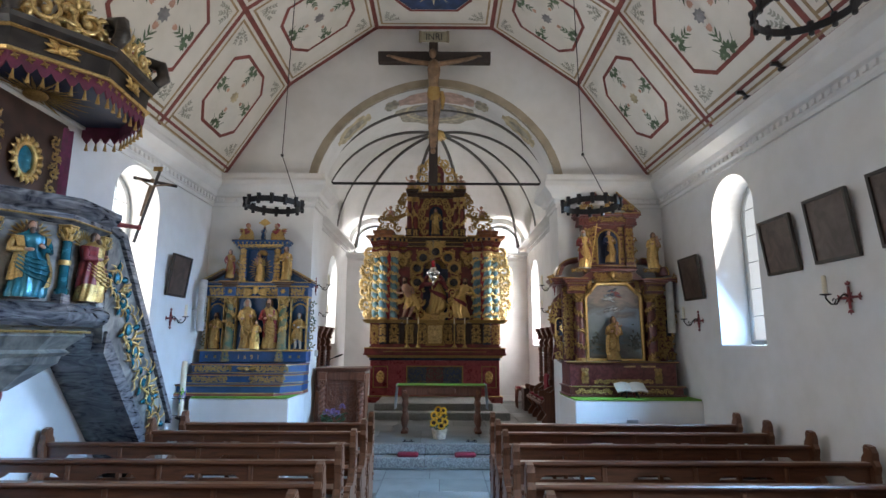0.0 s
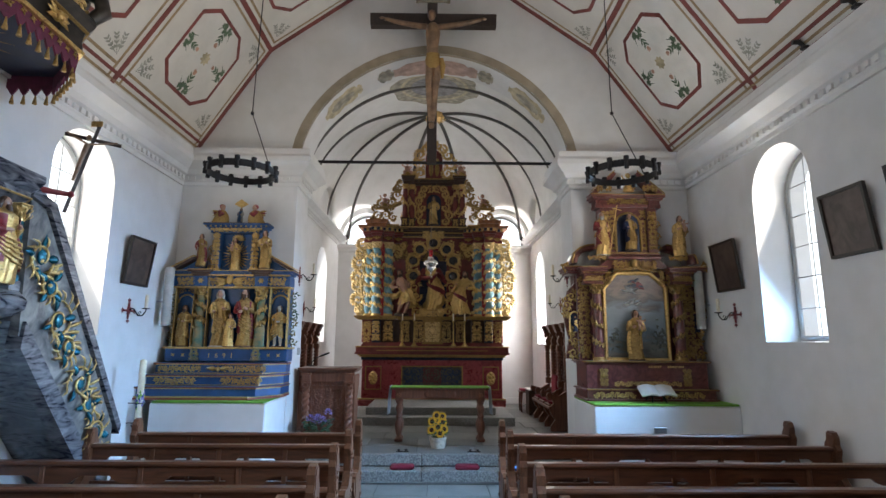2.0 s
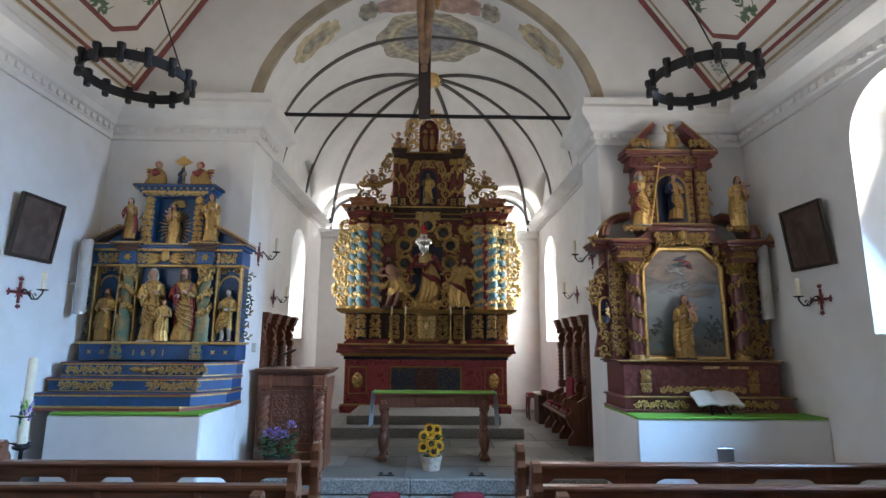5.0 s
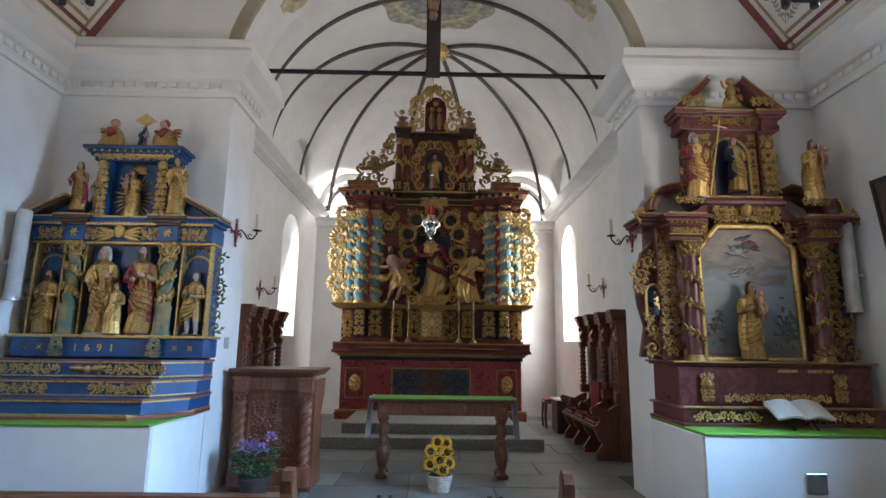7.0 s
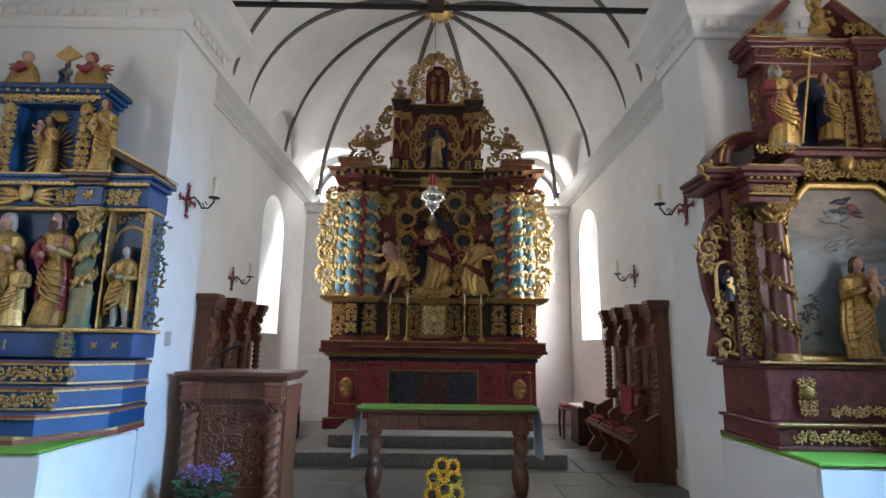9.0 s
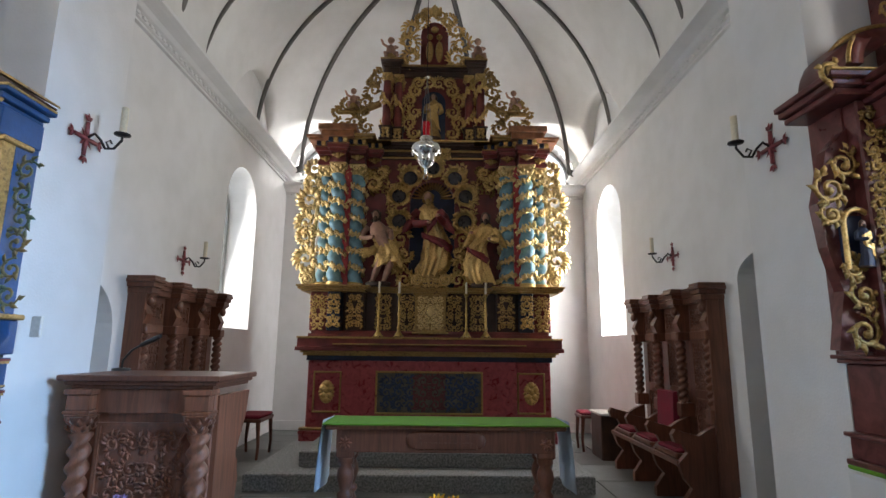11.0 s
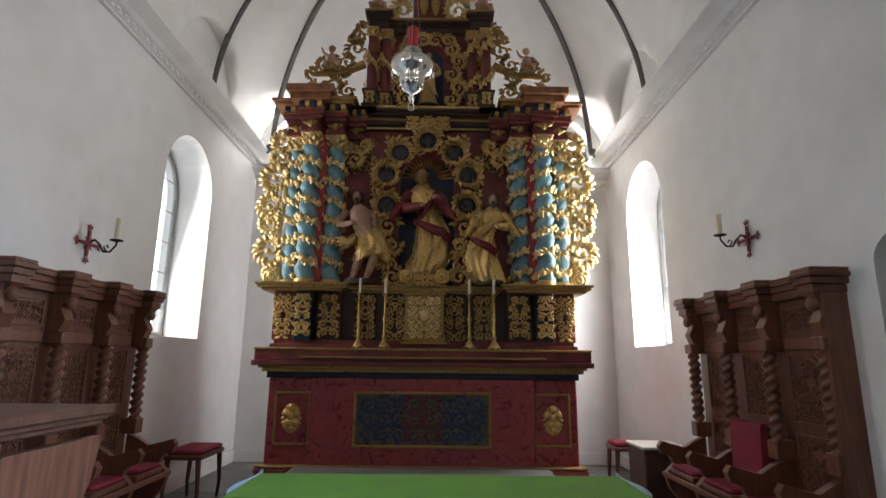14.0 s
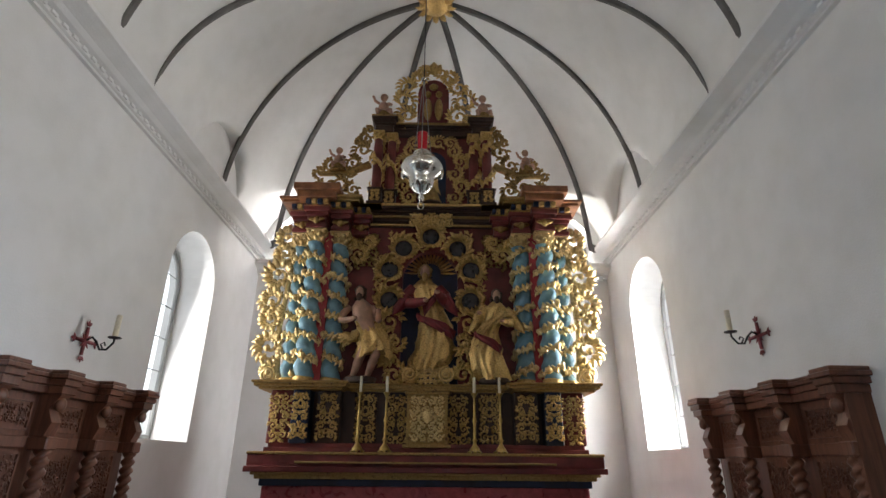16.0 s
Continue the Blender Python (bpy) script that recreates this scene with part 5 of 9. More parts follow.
# violet flowers by the arch
pot = thing("flower_pot", (-1.70, 8.68, CHOIR_Z), "dark clay pot with lilac flowers and green leaves", "potted plant")
px, py = -1.70, 8.68
g = Shape().lathe([(0.09, CHOIR_Z), (0.12, CHOIR_Z + 0.10), (0.145, CHOIR_Z + 0.17), (0.145, CHOIR_Z + 0.19), (0.12, CHOIR_Z + 0.18), (0.02, CHOIR_Z + 0.17)], px, py, 16)
part("pot", g, CLAY, pot)
g = Shape()
for k in range(120):
    a, r, z = rf.uniform(0, 2 * pi), rf.uniform(0.02, 0.17), CHOIR_Z + rf.uniform(0.18, 0.42)
    g.blade((px + r * cos(a), py + r * sin(a), z), (cos(a), sin(a), rf.uniform(-0.4, 0.5)), rf.uniform(0.05, 0.09), 0.022, 0.25, (0, -0.4, 0.9))
part("leaves", g, LEAF, pot)
for dx, dz in ((-0.10, 0.44), (0.0, 0.45), (0.07, 0.42), (0.14, 0.52), (-0.02, 0.40)):
    g = Shape()
    for k in range(40):
        a, b = rf.uniform(0, 2 * pi), rf.uniform(-0.6, 1.4)
        o = Vector((cos(a) * cos(b), sin(a) * cos(b), sin(b)))
        g.blade(Vector((px + dx, py - 0.06, CHOIR_Z + dz)) + o * 0.035, o, 0.028, 0.011, 0.2, (0.1, -0.3, 0.9))
    part("blossom", g, LILAC, pot)

# ---------------------------------------------------------------- lectern and choir stalls
lec = thing("lectern", (-1.62, 9.05, CHOIR_Z), "carved brown wooden kneeling desk with twisted corner columns", "lectern")
lx0, lx1, ly0, ly1 = -2.02, -1.23, 8.86, 9.22
part("front_panel", Shape().box(lx0 + 0.04, lx1 - 0.04, ly0 + 0.05, ly0 + 0.09, 0.36, 1.36, 0.006), OAK_LIGHT, lec)
part("side_panel", Shape().prism([(ly0 + 0.06, 0.36), (ly0 + 0.06, 1.36), (ly1 + 0.16, 1.36), (ly1 + 0.12, 1.2), (ly1 + 0.0, 1.02), (ly1 + 0.06, 0.86), (ly1 + 0.02, 0.68), (ly1 + 0.08, 0.5), (ly1 + 0.1, 0.36)], lx1 - 0.05, lx1 - 0.015, "x"), OAK_LIGHT, lec)
part("side_panel", Shape().box(lx0 + 0.02, lx0 + 0.05, ly0 + 0.06, ly1 + 0.1, 0.36, 1.36), OAK_LIGHT, lec)
g = mouldings(lx0 + 0.03, lx1 - 0.03, ly0 - 0.02, ly1 + 0.14, 1.40, ((0.02, 0.01), (0.022, 0.035), (0.03, 0.06)))
part("desk_top", g, OAK, lec)
part("base", mouldings(lx0 + 0.03, lx1 - 0.03, ly0 + 0.03, ly1 + 0.1, CHOIR_Z, ((0.05, 0.02), (0.13, 0.0), (0.02, 0.015))), OAK_LIGHT, lec)
part("frieze", Shape().box(lx0 + 0.02, lx1 - 0.02, ly0 + 0.0, ly0 + 0.055, 1.27, 1.40, 0.006), OAK_LIGHT, lec)
g = carving(lx0 + 0.18, lx1 - 0.18, ly0 + 0.048, 0.67, 1.17, 0.15, 21, 0.015, 6)
g.slot = 0
for a, b in (((lx0 + 0.14, 0.62), (lx1 - 0.14, 0.64)), ((lx0 + 0.14, 1.20), (lx1 - 0.14, 1.22))):
    g.box(a[0], b[0], ly0 + 0.035, ly0 + 0.05, a[1], b[1])
for xx in (lx0 + 0.14, lx1 - 0.16):
    g.box(xx, xx + 0.02, ly0 + 0.035, ly0 + 0.05, 0.64, 1.20)
part("carved_panel", g, OAK_LIGHT, lec)
for xx in (lx0 + 0.085, lx1 - 0.085):
    part("column", rope(xx, ly0 + 0.0, 0.58, 1.17, 0.046, 3.5, depth=0.26), OAK_LIGHT, lec)
    part("capital", capital(xx, ly0 - 0.005, 1.17, 0.052, 0.10), OAK_LIGHT, lec)
    part("frieze_block", mouldings(xx - 0.06, xx + 0.06, ly0 - 0.06, ly0 + 0.05, 1.27, ((0.02, 0.01), (0.08, 0.0), (0.03, 0.012))), OAK_LIGHT, lec)
    part("pedestal", Shape().box(xx - 0.065, xx + 0.065, ly0 - 0.06, ly0 + 0.06, 0.40, 0.58, 0.008), OAK_LIGHT, lec)

mic = thing("microphone", (-1.72, 9.16, 1.48), "thin black gooseneck microphone on the lectern", "microphone")
part("gooseneck", Shape().tube([(-1.95, 9.18, 1.48), (-1.94, 9.17, 1.54), (-1.88, 9.15, 1.60), (-1.80, 9.10, 1.63)], 0.007, 6), BLACK, mic)
part("capsule", Shape().tube([(-1.80, 9.10, 1.63), (-1.70, 9.05, 1.665), (-1.66, 9.03, 1.68)], [0.014, 0.016, 0.012], 8), BLACK, mic)
part("base", Shape().lathe([(0.05, 1.478), (0.05, 1.49), (0.02, 1.495)], -1.95, 9.18, 12), BLACK, mic)


def stall(side, y0, y1, wall):
    """Three seats with a tall carved back, twisted columns and a broken cornice."""
    s = 1 if side == "R" else -1
    st = thing("choir_stall", (wall, (y0 + y1) / 2, CHOIR_Z), "dark carved oak choir stall with three seats and twisted columns", "choir stall", "choir stalls")

    def X(d):
        return wall - s * d
    top = 2.21
    part("back_panel", Shape().box(X(0.0), X(0.05), y0, y1, CHOIR_Z, top - 0.08), OAK, st)
    n = 3
    bay = (y1 - y0 - 0.08) / n
    for k in range(n):
        a, b = y0 + 0.04 + bay * k + 0.09, y0 + 0.04 + bay * (k + 1) - 0.09
        m = (a + b) / 2
        for z0, z1, sd in ((1.30, 1.68, 0.045), (1.86, 1.98, 0.03), (0.88, 1.18, 0.045)):
            g = carving(m - (b - a) / 2 + 0.02, m + (b - a) / 2 - 0.02, 0, z0, z1, 0.10 if z1 - z0 > 0.2 else 0.06, 31 + k, 0.009, 3)
            g.v = [(X(0.055) - s * (-yy), xx, zz) for xx, yy, zz in g.v]
            g.v = [(X(0.055) - s * abs(x - X(0.055)), yy, zz) for x, yy, zz in g.v]
            g.slot = 0
            for q in (a, b - 0.015):
                g.box(X(0.05), X(0.065), q, q + 0.015, z0 - 0.02, z1 + 0.02)
            for q in (z0 - 0.03, z1 + 0.015):
                g.box(X(0.05), X(0.065), a, b, q, q + 0.015)
            part("carved_panel", g, OAK, st)
        part("rail", Shape().box(X(0.05), X(0.08), a, b, 1.73, 1.80, 0.006), OAK, st)
        part("seat", Shape().box(X(0.03), X(0.44), a - 0.03, b + 0.03, 0.76, 0.80, 0.01), OAK, st)
        part("seat_cushion", Shape().box(X(0.06), X(0.43), a - 0.01, b + 0.01, 0.80, 0.835, 0.014), RED_FELT, st, "dark red seat cushion")
    for k in range(n + 1):
        y = y0 + 0.04 + bay * k
        part("column", rope(X(0.13), y, 1.16, 1.72, 0.040, 4.5, depth=0.28), OAK, st)
        part("column_base", Shape().box(X(0.05), X(0.18), y - 0.05, y + 0.05, 1.04, 1.16, 0.008), OAK, st)
        g = Shape().box(X(0.05), X(0.18), y - 0.055, y + 0.055, 1.72, 1.80, 0.008)
        g.prism([(X(0.05), 1.80), (X(0.14), 1.80), (X(0.17), 1.88), (X(0.13), 1.96), (X(0.19), 2.05), (X(0.05), 2.05)], y - 0.045, y + 0.045)
        g.ball((X(0.165), y, 1.99), (0.03, 0.045, 0.045), 8, 6)
        part("bracket", g, OAK, st)
        part("cornice_block", mouldings(min(X(0.0), X(0.2)), max(X(0.0), X(0.2)), y - 0.07, y + 0.07, 2.05, ((0.05, 0.0), (0.04, 0.02), (0.03, 0.04), (0.025, 0.03))), OAK, st)
        # arm rest with scroll, under it a shaped cheek
        arm = [(X(0.10), 0.36), (X(0.10), 1.04), (X(0.20), 1.00), (X(0.28), 0.95), (X(0.40), 0.98), (X(0.47), 1.00), (X(0.50), 0.96), (X(0.48), 0.90), (X(0.41), 0.88), (X(0.38), 0.82), (X(0.46), 0.74), (X(0.42), 0.62), (X(0.36), 0.55), (X(0.44), 0.44), (X(0.44), 0.36)]
        part("arm_rest", Shape().prism(arm, y - 0.028, y + 0.028), OAK, st)
    for k in range(n):
        a, b = y0 + 0.04 + bay * k + 0.07, y0 + 0.04 + bay * (k + 1) - 0.07
        part("cornice", mouldings(min(X(0.0), X(0.11)), max(X(0.0), X(0.11)), a, b, 2.05, ((0.05, 0.0), (0.04, 0.015), (0.03, 0.03), (0.02, 0.02))), OAK, st)
    part("end_panel", Shape().box(X(0.0), X(0.15), y0 - 0.02, y0 + 0.01, CHOIR_Z, 2.06), OAK, st)
    part("foot_rail", Shape().box(X(0.44), X(0.47), y0 + 0.02, y1 - 0.02, 0.72, 0.76, 0.006), OAK, st)
    return st


stall("R", 10.36, 12.04, CR)
stall("L", 10.32, 11.90, CL)
cush = thing("back_cushion", (2.22, 11.25, 0.84), "dark red cloth draped over the middle stall back", "cushion")
part("cloth", Shape().prism([(2.13, 0.84), (2.15, 1.24), (2.19, 1.25), (2.20, 0.84)], 11.02, 11.38), RED_FELT, cush)


def stool(x, y, lbl, long=0.0):
    c = thing("stool", (x, y, CHOIR_Z), lbl, "stool", "stools by the stalls")
    part("seat", Shape().box(x - 0.17, x + 0.17, y - 0.16 - long, y + 0.16, 0.76, 0.80, 0.01), OAK, c)
    part("seat_pad", Shape().box(x - 0.16, x + 0.16, y - 0.15 - long, y + 0.15, 0.80, 0.84, 0.018), RED_FELT, c, "dark red seat pad")
    for dx in (-0.14, 0.14):
        for dy in (-0.13 - long, 0.13):
            part("leg", Shape().tube([(x + dx, y + dy, 0.352), (x + dx * 1.08, y + dy * 1.02, 0.5), (x + dx * 0.95, y + dy, 0.77)], [0.016, 0.018, 0.026], 6), OAK, c)


stool(1.95, 13.1, "small wooden stool with a dark red seat pad")
stool(-2.25, 12.62, "long wooden stool with a dark red seat pad", 0.2)
desk = thing("side_table", (2.05, 12.62, CHOIR_Z), "small dark table with a pale top beside the stall", "side table")
part("body", Shape().box(1.88, 2.28, 12.42, 12.84, CHOIR_Z, 0.86, 0.01), DARK_BROWN, desk)
part("tabletop", Shape().box(1.86, 2.30, 12.40, 12.86, 0.86, 0.885, 0.008), PAPER, desk, "pale table top")

# ---------------------------------------------------------------- high altar
AX = -0.16
MY = 12.62          # front of the altar slab
ha = thing("high_altar", (AX, 13.0, 0.5), "tall baroque high altar of dark red marbled and richly gilded wood", "altar")
g = Shape().box(AX - 1.52, AX + 1.52, MY + 0.10, 13.4, 0.49, 1.46, 0.01)
part("mensa_block", g, RED_MARBLE, ha)
part("mensa_front", Shape().box(AX - 1.09, AX + 1.09, MY + 0.05, MY + 0.10, 0.50, 1.46, 0.006), RED_MARBLE, ha)
g = mouldings(AX - 1.53, AX + 1.53, MY + 0.09, 13.3, 0.49, ((0.09, 0.05), (0.04, 0.06), (0.03, 0.03)))
part("base_moulding", g, RED_MARBLE, ha)
part("gilt_base_line", Shape().box(AX - 1.585, AX + 1.585, MY + 0.03, MY + 0.12, 0.63, 0.655, 0.006), OLD_GOLD, ha)
part("blue_band", mouldings(AX - 1.53, AX + 1.53, MY + 0.08, 13.3, 1.46, ((0.06, 0.01),)), NAVY, ha)
part("gilt_moulding", mouldings(AX - 1.55, AX + 1.55, MY + 0.06, 13.3, 1.52, ((0.035, 0.03), (0.025, 0.06))), OLD_GOLD, ha)
part("slab", mouldings(AX - 1.62, AX + 1.62, MY + 0.02, 13.3, 1.58, ((0.05, 0.05), (0.10, 0.03))), WINE, ha)
part("slab_edge", Shape().box(AX - 1.66, AX + 1.66, MY - 0.02, 13.3, 1.73, 1.755, 0.006), OLD_GOLD, ha)
part("gilt_line", Shape().box(AX - 1.2, AX + 1.2, MY - 0.06, MY + 0.1, 1.655, 1.672, 0.004), OLD_GOLD, ha)


def framed(x0, x1, z0, z1, y, w, mat, inner, name, lbl=""):
    g = Shape()
    for a in ((x0, x1, z0, z0 + w), (x0, x1, z1 - w, z1), (x0, x0 + w, z0 + w, z1 - w), (x1 - w, x1, z0 + w, z1 - w)):
        g.box(a[0], a[1], y - 0.02, y + 0.01, a[2], a[3], 0.006)
    f = part(name, g, mat, ha, lbl)
    part("panel", Shape().box(x0 + w, x1 - w, y - 0.004, y + 0.01, z0 + w, z1 - w), inner, f)
    return f


fr = framed(AX - 0.665, AX + 0.665, 0.82, 1.34, MY + 0.045, 0.025, OLD_GOLD, surface("antependium_ground", (0.10, 0.095, 0.075), 0.6, var=0.3, scale=8), "antependium", "painted scrollwork panel in a gilt frame")
g = carving(AX - 0.60, AX + 0.60, MY + 0.036, 0.87, 1.29, 0.17, 77, 0.016, 6)
g.v = [(x, MY + 0.038 + (y - MY - 0.036) * 0.12, z) for x, y, z in g.v]
for i in range(len(g.f)):
    g.m[i] = 1 if abs(g.v[g.f[i][0]][0] - AX) < 0.2 else 0
part("painted_scrollwork", g, [surface("antependium_blue", (0.025, 0.045, 0.10), 0.6, var=0.3, scale=9), surface("antependium_red", (0.12, 0.03, 0.035), 0.6, var=0.3, scale=9)], fr)
for s in (-1, 1):
    x0 = AX + s * 1.27
    f = framed(x0 - 0.175, x0 + 0.175, 0.83, 1.33, MY + 0.095, 0.022, OLD_GOLD, RED_MARBLE, "emblem_frame", "gilt frame with a carved fruit bunch")
    g = Shape()
    re_ = random.Random(5)
    for dx, dz, r in ((0, 0.02, 0.045), (-0.05, 0.05, 0.04), (0.05, 0.05, 0.04), (-0.03, -0.04, 0.04), (0.035, -0.04, 0.04), (0, 0.10, 0.04), (0, -0.09, 0.035)):
        g.ball((x0 + dx, MY + 0.07, 1.08 + dz), (r, r * 0.8, r), 8, 6)
    for k in range(20):
        a = k * 2 * pi / 20
        g.blade((x0 + 0.05 * cos(a), MY + 0.085, 1.08 + 0.09 * sin(a)), (cos(a), 0, sin(a) * 1.4), 0.055, 0.026, 0.4)
    part("fruit_bunch", g, GOLD, f)

# predella: pedestals, tabernacle, ledge
part("predella", Shape().box(AX - 1.5, AX + 1.5, 12.92, 13.35, 1.75, 2.34), DARK_BROWN, ha)
part("predella_foot", mouldings(AX - 1.53, AX + 1.53, 12.80, 13.3, 1.756, ((0.04, 0.03), (0.04, 0.0))), WINE, ha)
for s in (-1, 1):
    for d, w, mat in ((1.45, 0.11, GOLD), (1.24, 0.085, NAVY), (0.98, 0.12, DARK_BROWN), (0.62, 0.11, DARK_BROWN)):
        yf = 12.74 if d in (1.24,) else 12.80
        if d < 0.7:
            yf = 12.88
        ped = part("pedestal", Shape().box(AX + s * d - w, AX + s * d + w, yf, 12.95, 1.83, 2.33, 0.01), WINE if mat is GOLD else mat, ha)
        part("acanthus_relief", carving(AX + s * d - w * 0.9, AX + s * d + w * 0.9, yf - 0.008, 1.86, 2.30, 0.11, int(d * 100), 0.014, 5), GOLD, ped, "gilded acanthus relief")
part("ledge", mouldings(AX - 1.66, AX - 0.84, 12.70, 13.2, 2.33, ((0.025, 0.0), (0.03, 0.04), (0.025, 0.06))), OLD_GOLD, ha)
part("ledge", mouldings(AX + 0.84, AX + 1.66, 12.70, 13.2, 2.33, ((0.025, 0.0), (0.03, 0.04), (0.025, 0.06))), OLD_GOLD, ha)
part("ledge", mouldings(AX - 0.78, AX + 0.78, 12.85, 13.2, 2.33, ((0.025, 0.0), (0.03, 0.03), (0.02, 0.045))), OLD_GOLD, ha)
tabn = part("tabernacle", mouldings(AX - 0.20, AX + 0.20, 12.72, 12.95, 1.80, ((0.03, 0.03), (0.46, 0.0), (0.03, 0.02), (0.02, 0.04))), OLD_GOLD, ha, "gilded tabernacle with a carved door")
g = carving(AX - 0.16, AX + 0.16, 12.712, 1.86, 2.27, 0.10, 9, 0.012, 6)
g.ball((AX, 12.71, 2.08), (0.045, 0.02, 0.06), 8, 6)
part("tabernacle_door", g, BRIGHT_GOLD, tabn)
for s in (-1, 1):
    part("acanthus_relief", carving(AX + s * 0.31 - 0.10, AX + s * 0.31 + 0.10, 12.87, 1.84, 2.30, 0.1, 15, 0.013, 5), GOLD, ha)

# retable wall, niche and carved frame
g = Shape()
nt0, nt1 = 2.44, 3.62
arcn = [(AX - 0.31 * cos(pi * i / 14), nt1 + 0.31 * sin(pi * i / 14)) for i in range(15)]
g.prism([(AX - 1.42, 2.38), (AX - 1.42, 4.45), (AX + 1.42, 4.45), (AX + 1.42, 2.38), (AX + 0.31, 2.38)] + arcn[::-1] + [(AX - 0.31, 2.38)], 13.02, 13.12)
part("retable_wall", g, WINE, ha)
part("niche_back", Shape().box(AX - 0.36, AX + 0.36, 13.20, 13.24, 2.38, 4.0), NAVY, ha)
g = Shape()
for k in range(17):
    a = pi * k / 16
    g.blade((AX - 0.12 * cos(a), 13.19, 3.72 + 0.12 * sin(a)), (-cos(a), 0, sin(a)), 0.2, 0.018, 0.05)
part("glory_rays", g, OLD_GOLD, ha)
surface_disc = surface("smoky_disc", (0.045, 0.04, 0.045), 0.3, var=0.4, scale=14)
BRIGHT_RED = surface("bright_red_paint", (0.42, 0.04, 0.045), 0.45, var=0.25, scale=9)
for s in (-1, 1):
    for d, yy, sd in ((1.46, 12.98, 1), (1.27, 12.84, 2), (1.02, 12.92, 3)):
        x = AX + s * d
        r = 0.092 if d != 1.46 else 0.075
        hand = s
        col = part("twisted_column", twist(x, yy, 2.46, 3.94, r, 6.5, 0.016, rows=90, hand=hand), LIGHT_BLUE, ha, "light blue twisted column wound with gilded vine")
        part("vine_garland", garland(x, yy, 2.50, 3.92, r * 1.02 + 0.012, 6.5, sd, hand, 0.058, 0.020), BRIGHT_GOLD, col)
        part("column_base", Shape().lathe([(0.12, 2.41), (0.12, 2.43), (0.10, 2.44), (0.11, 2.455), (0.09, 2.47)], x, yy, 16), GOLD, col)
        part("capital", capital(x, yy, 3.93, 0.095, 0.15), BRIGHT_GOLD, col)
    # dark red strip between the columns
    part("pilaster", Shape().box(AX + s * 1.145 - 0.045, AX + s * 1.145 + 0.045, 12.83, 13.05, 2.41, 4.08), BRIGHT_RED, ha, "bright red strip between the columns")
    # pierced outer wing of acanthus
    g = Shape()
    for k, (dx, z, r) in enumerate(((1.67, 2.54, 0.075), (1.69, 2.80, 0.14), (1.71, 3.09, 0.11), (1.71, 3.30, 0.13), (1.68, 3.60, 0.15), (1.65, 3.86, 0.10), (1.63, 4.04, 0.12))):
        g.scroll(AX + s * dx, 12.98, z, r, (pi if s > 0 else 0) + (0.9 if k % 2 else -0.6) * s, 1.25, s * (1 if k % 2 else -1), 0.032, 9)
        for q in range(12):
            a = rnd.uniform(0, 2 * pi)
            g.blade((AX + s * dx + r * 0.5 * cos(a), 12.97, z + r * 0.6 * sin(a)), (cos(a), rnd.uniform(-0.4, 0.1), sin(a)), r * 0.75, 0.034, 0.4)
    g.scroll(AX + s * 1.64, 12.86, 2.49, 0.085, pi / 2, 2.0, s, 0.026, 0)
    g.tube([(AX + s * 1.58, 12.99, 2.44), (AX + s * 1.62, 12.99, 3.0), (AX + s * 1.58, 12.99, 3.5), (AX + s * 1.56, 12.99, 4.1)], 0.03, 6)
    part("acanthus_wing", g, BRIGHT_GOLD, ha, "pierced gilded acanthus wing")
    # medallion scrolls beside and over the niche
    for dx, z in ((0.46, 3.69), (0.45, 3.33), (0.31, 3.95), (0.0, 4.10))[:3 if s > 0 else 4]:
        x = AX + s * dx
        g = Shape()
        g.tube([(x + 0.12 * cos(2 * pi * k / 18), 12.99, z + 0.12 * sin(2 * pi * k / 18)) for k in range(19)], 0.022, 6)
        for k in range(34):
            a = k * pi / 17 + rnd.uniform(-0.1, 0.1)
            b = a + s * rnd.uniform(0.6, 1.3)
            g.blade((x + 0.115 * cos(a), 12.965, z + 0.115 * sin(a)), (cos(b), rnd.uniform(-0.5, 0.0), sin(b)), rnd.uniform(0.06, 0.11), 0.026, 0.45)
        for k in range(2):
            g.scroll(x + s * 0.10, 12.96, z - 0.13 + 0.26 * k, 0.06, k * 2.0, 1.3, s * (1 - 2 * k), 0.016, 5)
        med = part("medallion", g, GOLD, ha, "gilded leafy ring with a dark disc")
        part("disc", Shape().ball((x, 13.0, z), (0.098, 0.025, 0.098), 16, 6), surface_disc, med)
    g = Shape()
    for k, (dx, z, r) in enumerate(((0.42, 3.08, 0.12), (0.36, 2.86, 0.09), (0.45, 2.72, 0.12), (0.36, 2.52, 0.11), (0.20, 2.50, 0.085), (0.82, 3.85, 0.10), (0.72, 4.02, 0.08), (0.92, 3.98, 0.07))):
        g.scroll(AX + s * dx, 12.97, z, r, 0.5 * k + (pi if s > 0 else 0), 1.35, s * (1 if k % 2 else -1), 0.026, 10)
    part("acanthus_frame", g, GOLD, ha)
    part("volute", Shape().scroll(AX + s * 0.19, 12.80, 2.50, 0.085, pi / 2, 2.0, s, 0.026, 0), GOLD, ha)
part("acanthus_shell", carving(AX - 0.1, AX + 0.1, 12.80, 2.40, 2.52, 0.06, 4, 0.014, 6), GOLD, ha)
part("acanthus_medallion_top", carving(AX - 0.24, AX + 0.24, 12.92, 4.20, 4.36, 0.09, 14, 0.018, 7), GOLD, ha)

for s in (-1, 1):
    part("acanthus_relief", carving(AX + s * 0.72 - 0.13, AX + s * 0.72 + 0.13, 12.99, 3.68, 4.12, 0.17, 97, 0.016, 7), OLD_GOLD, ha)
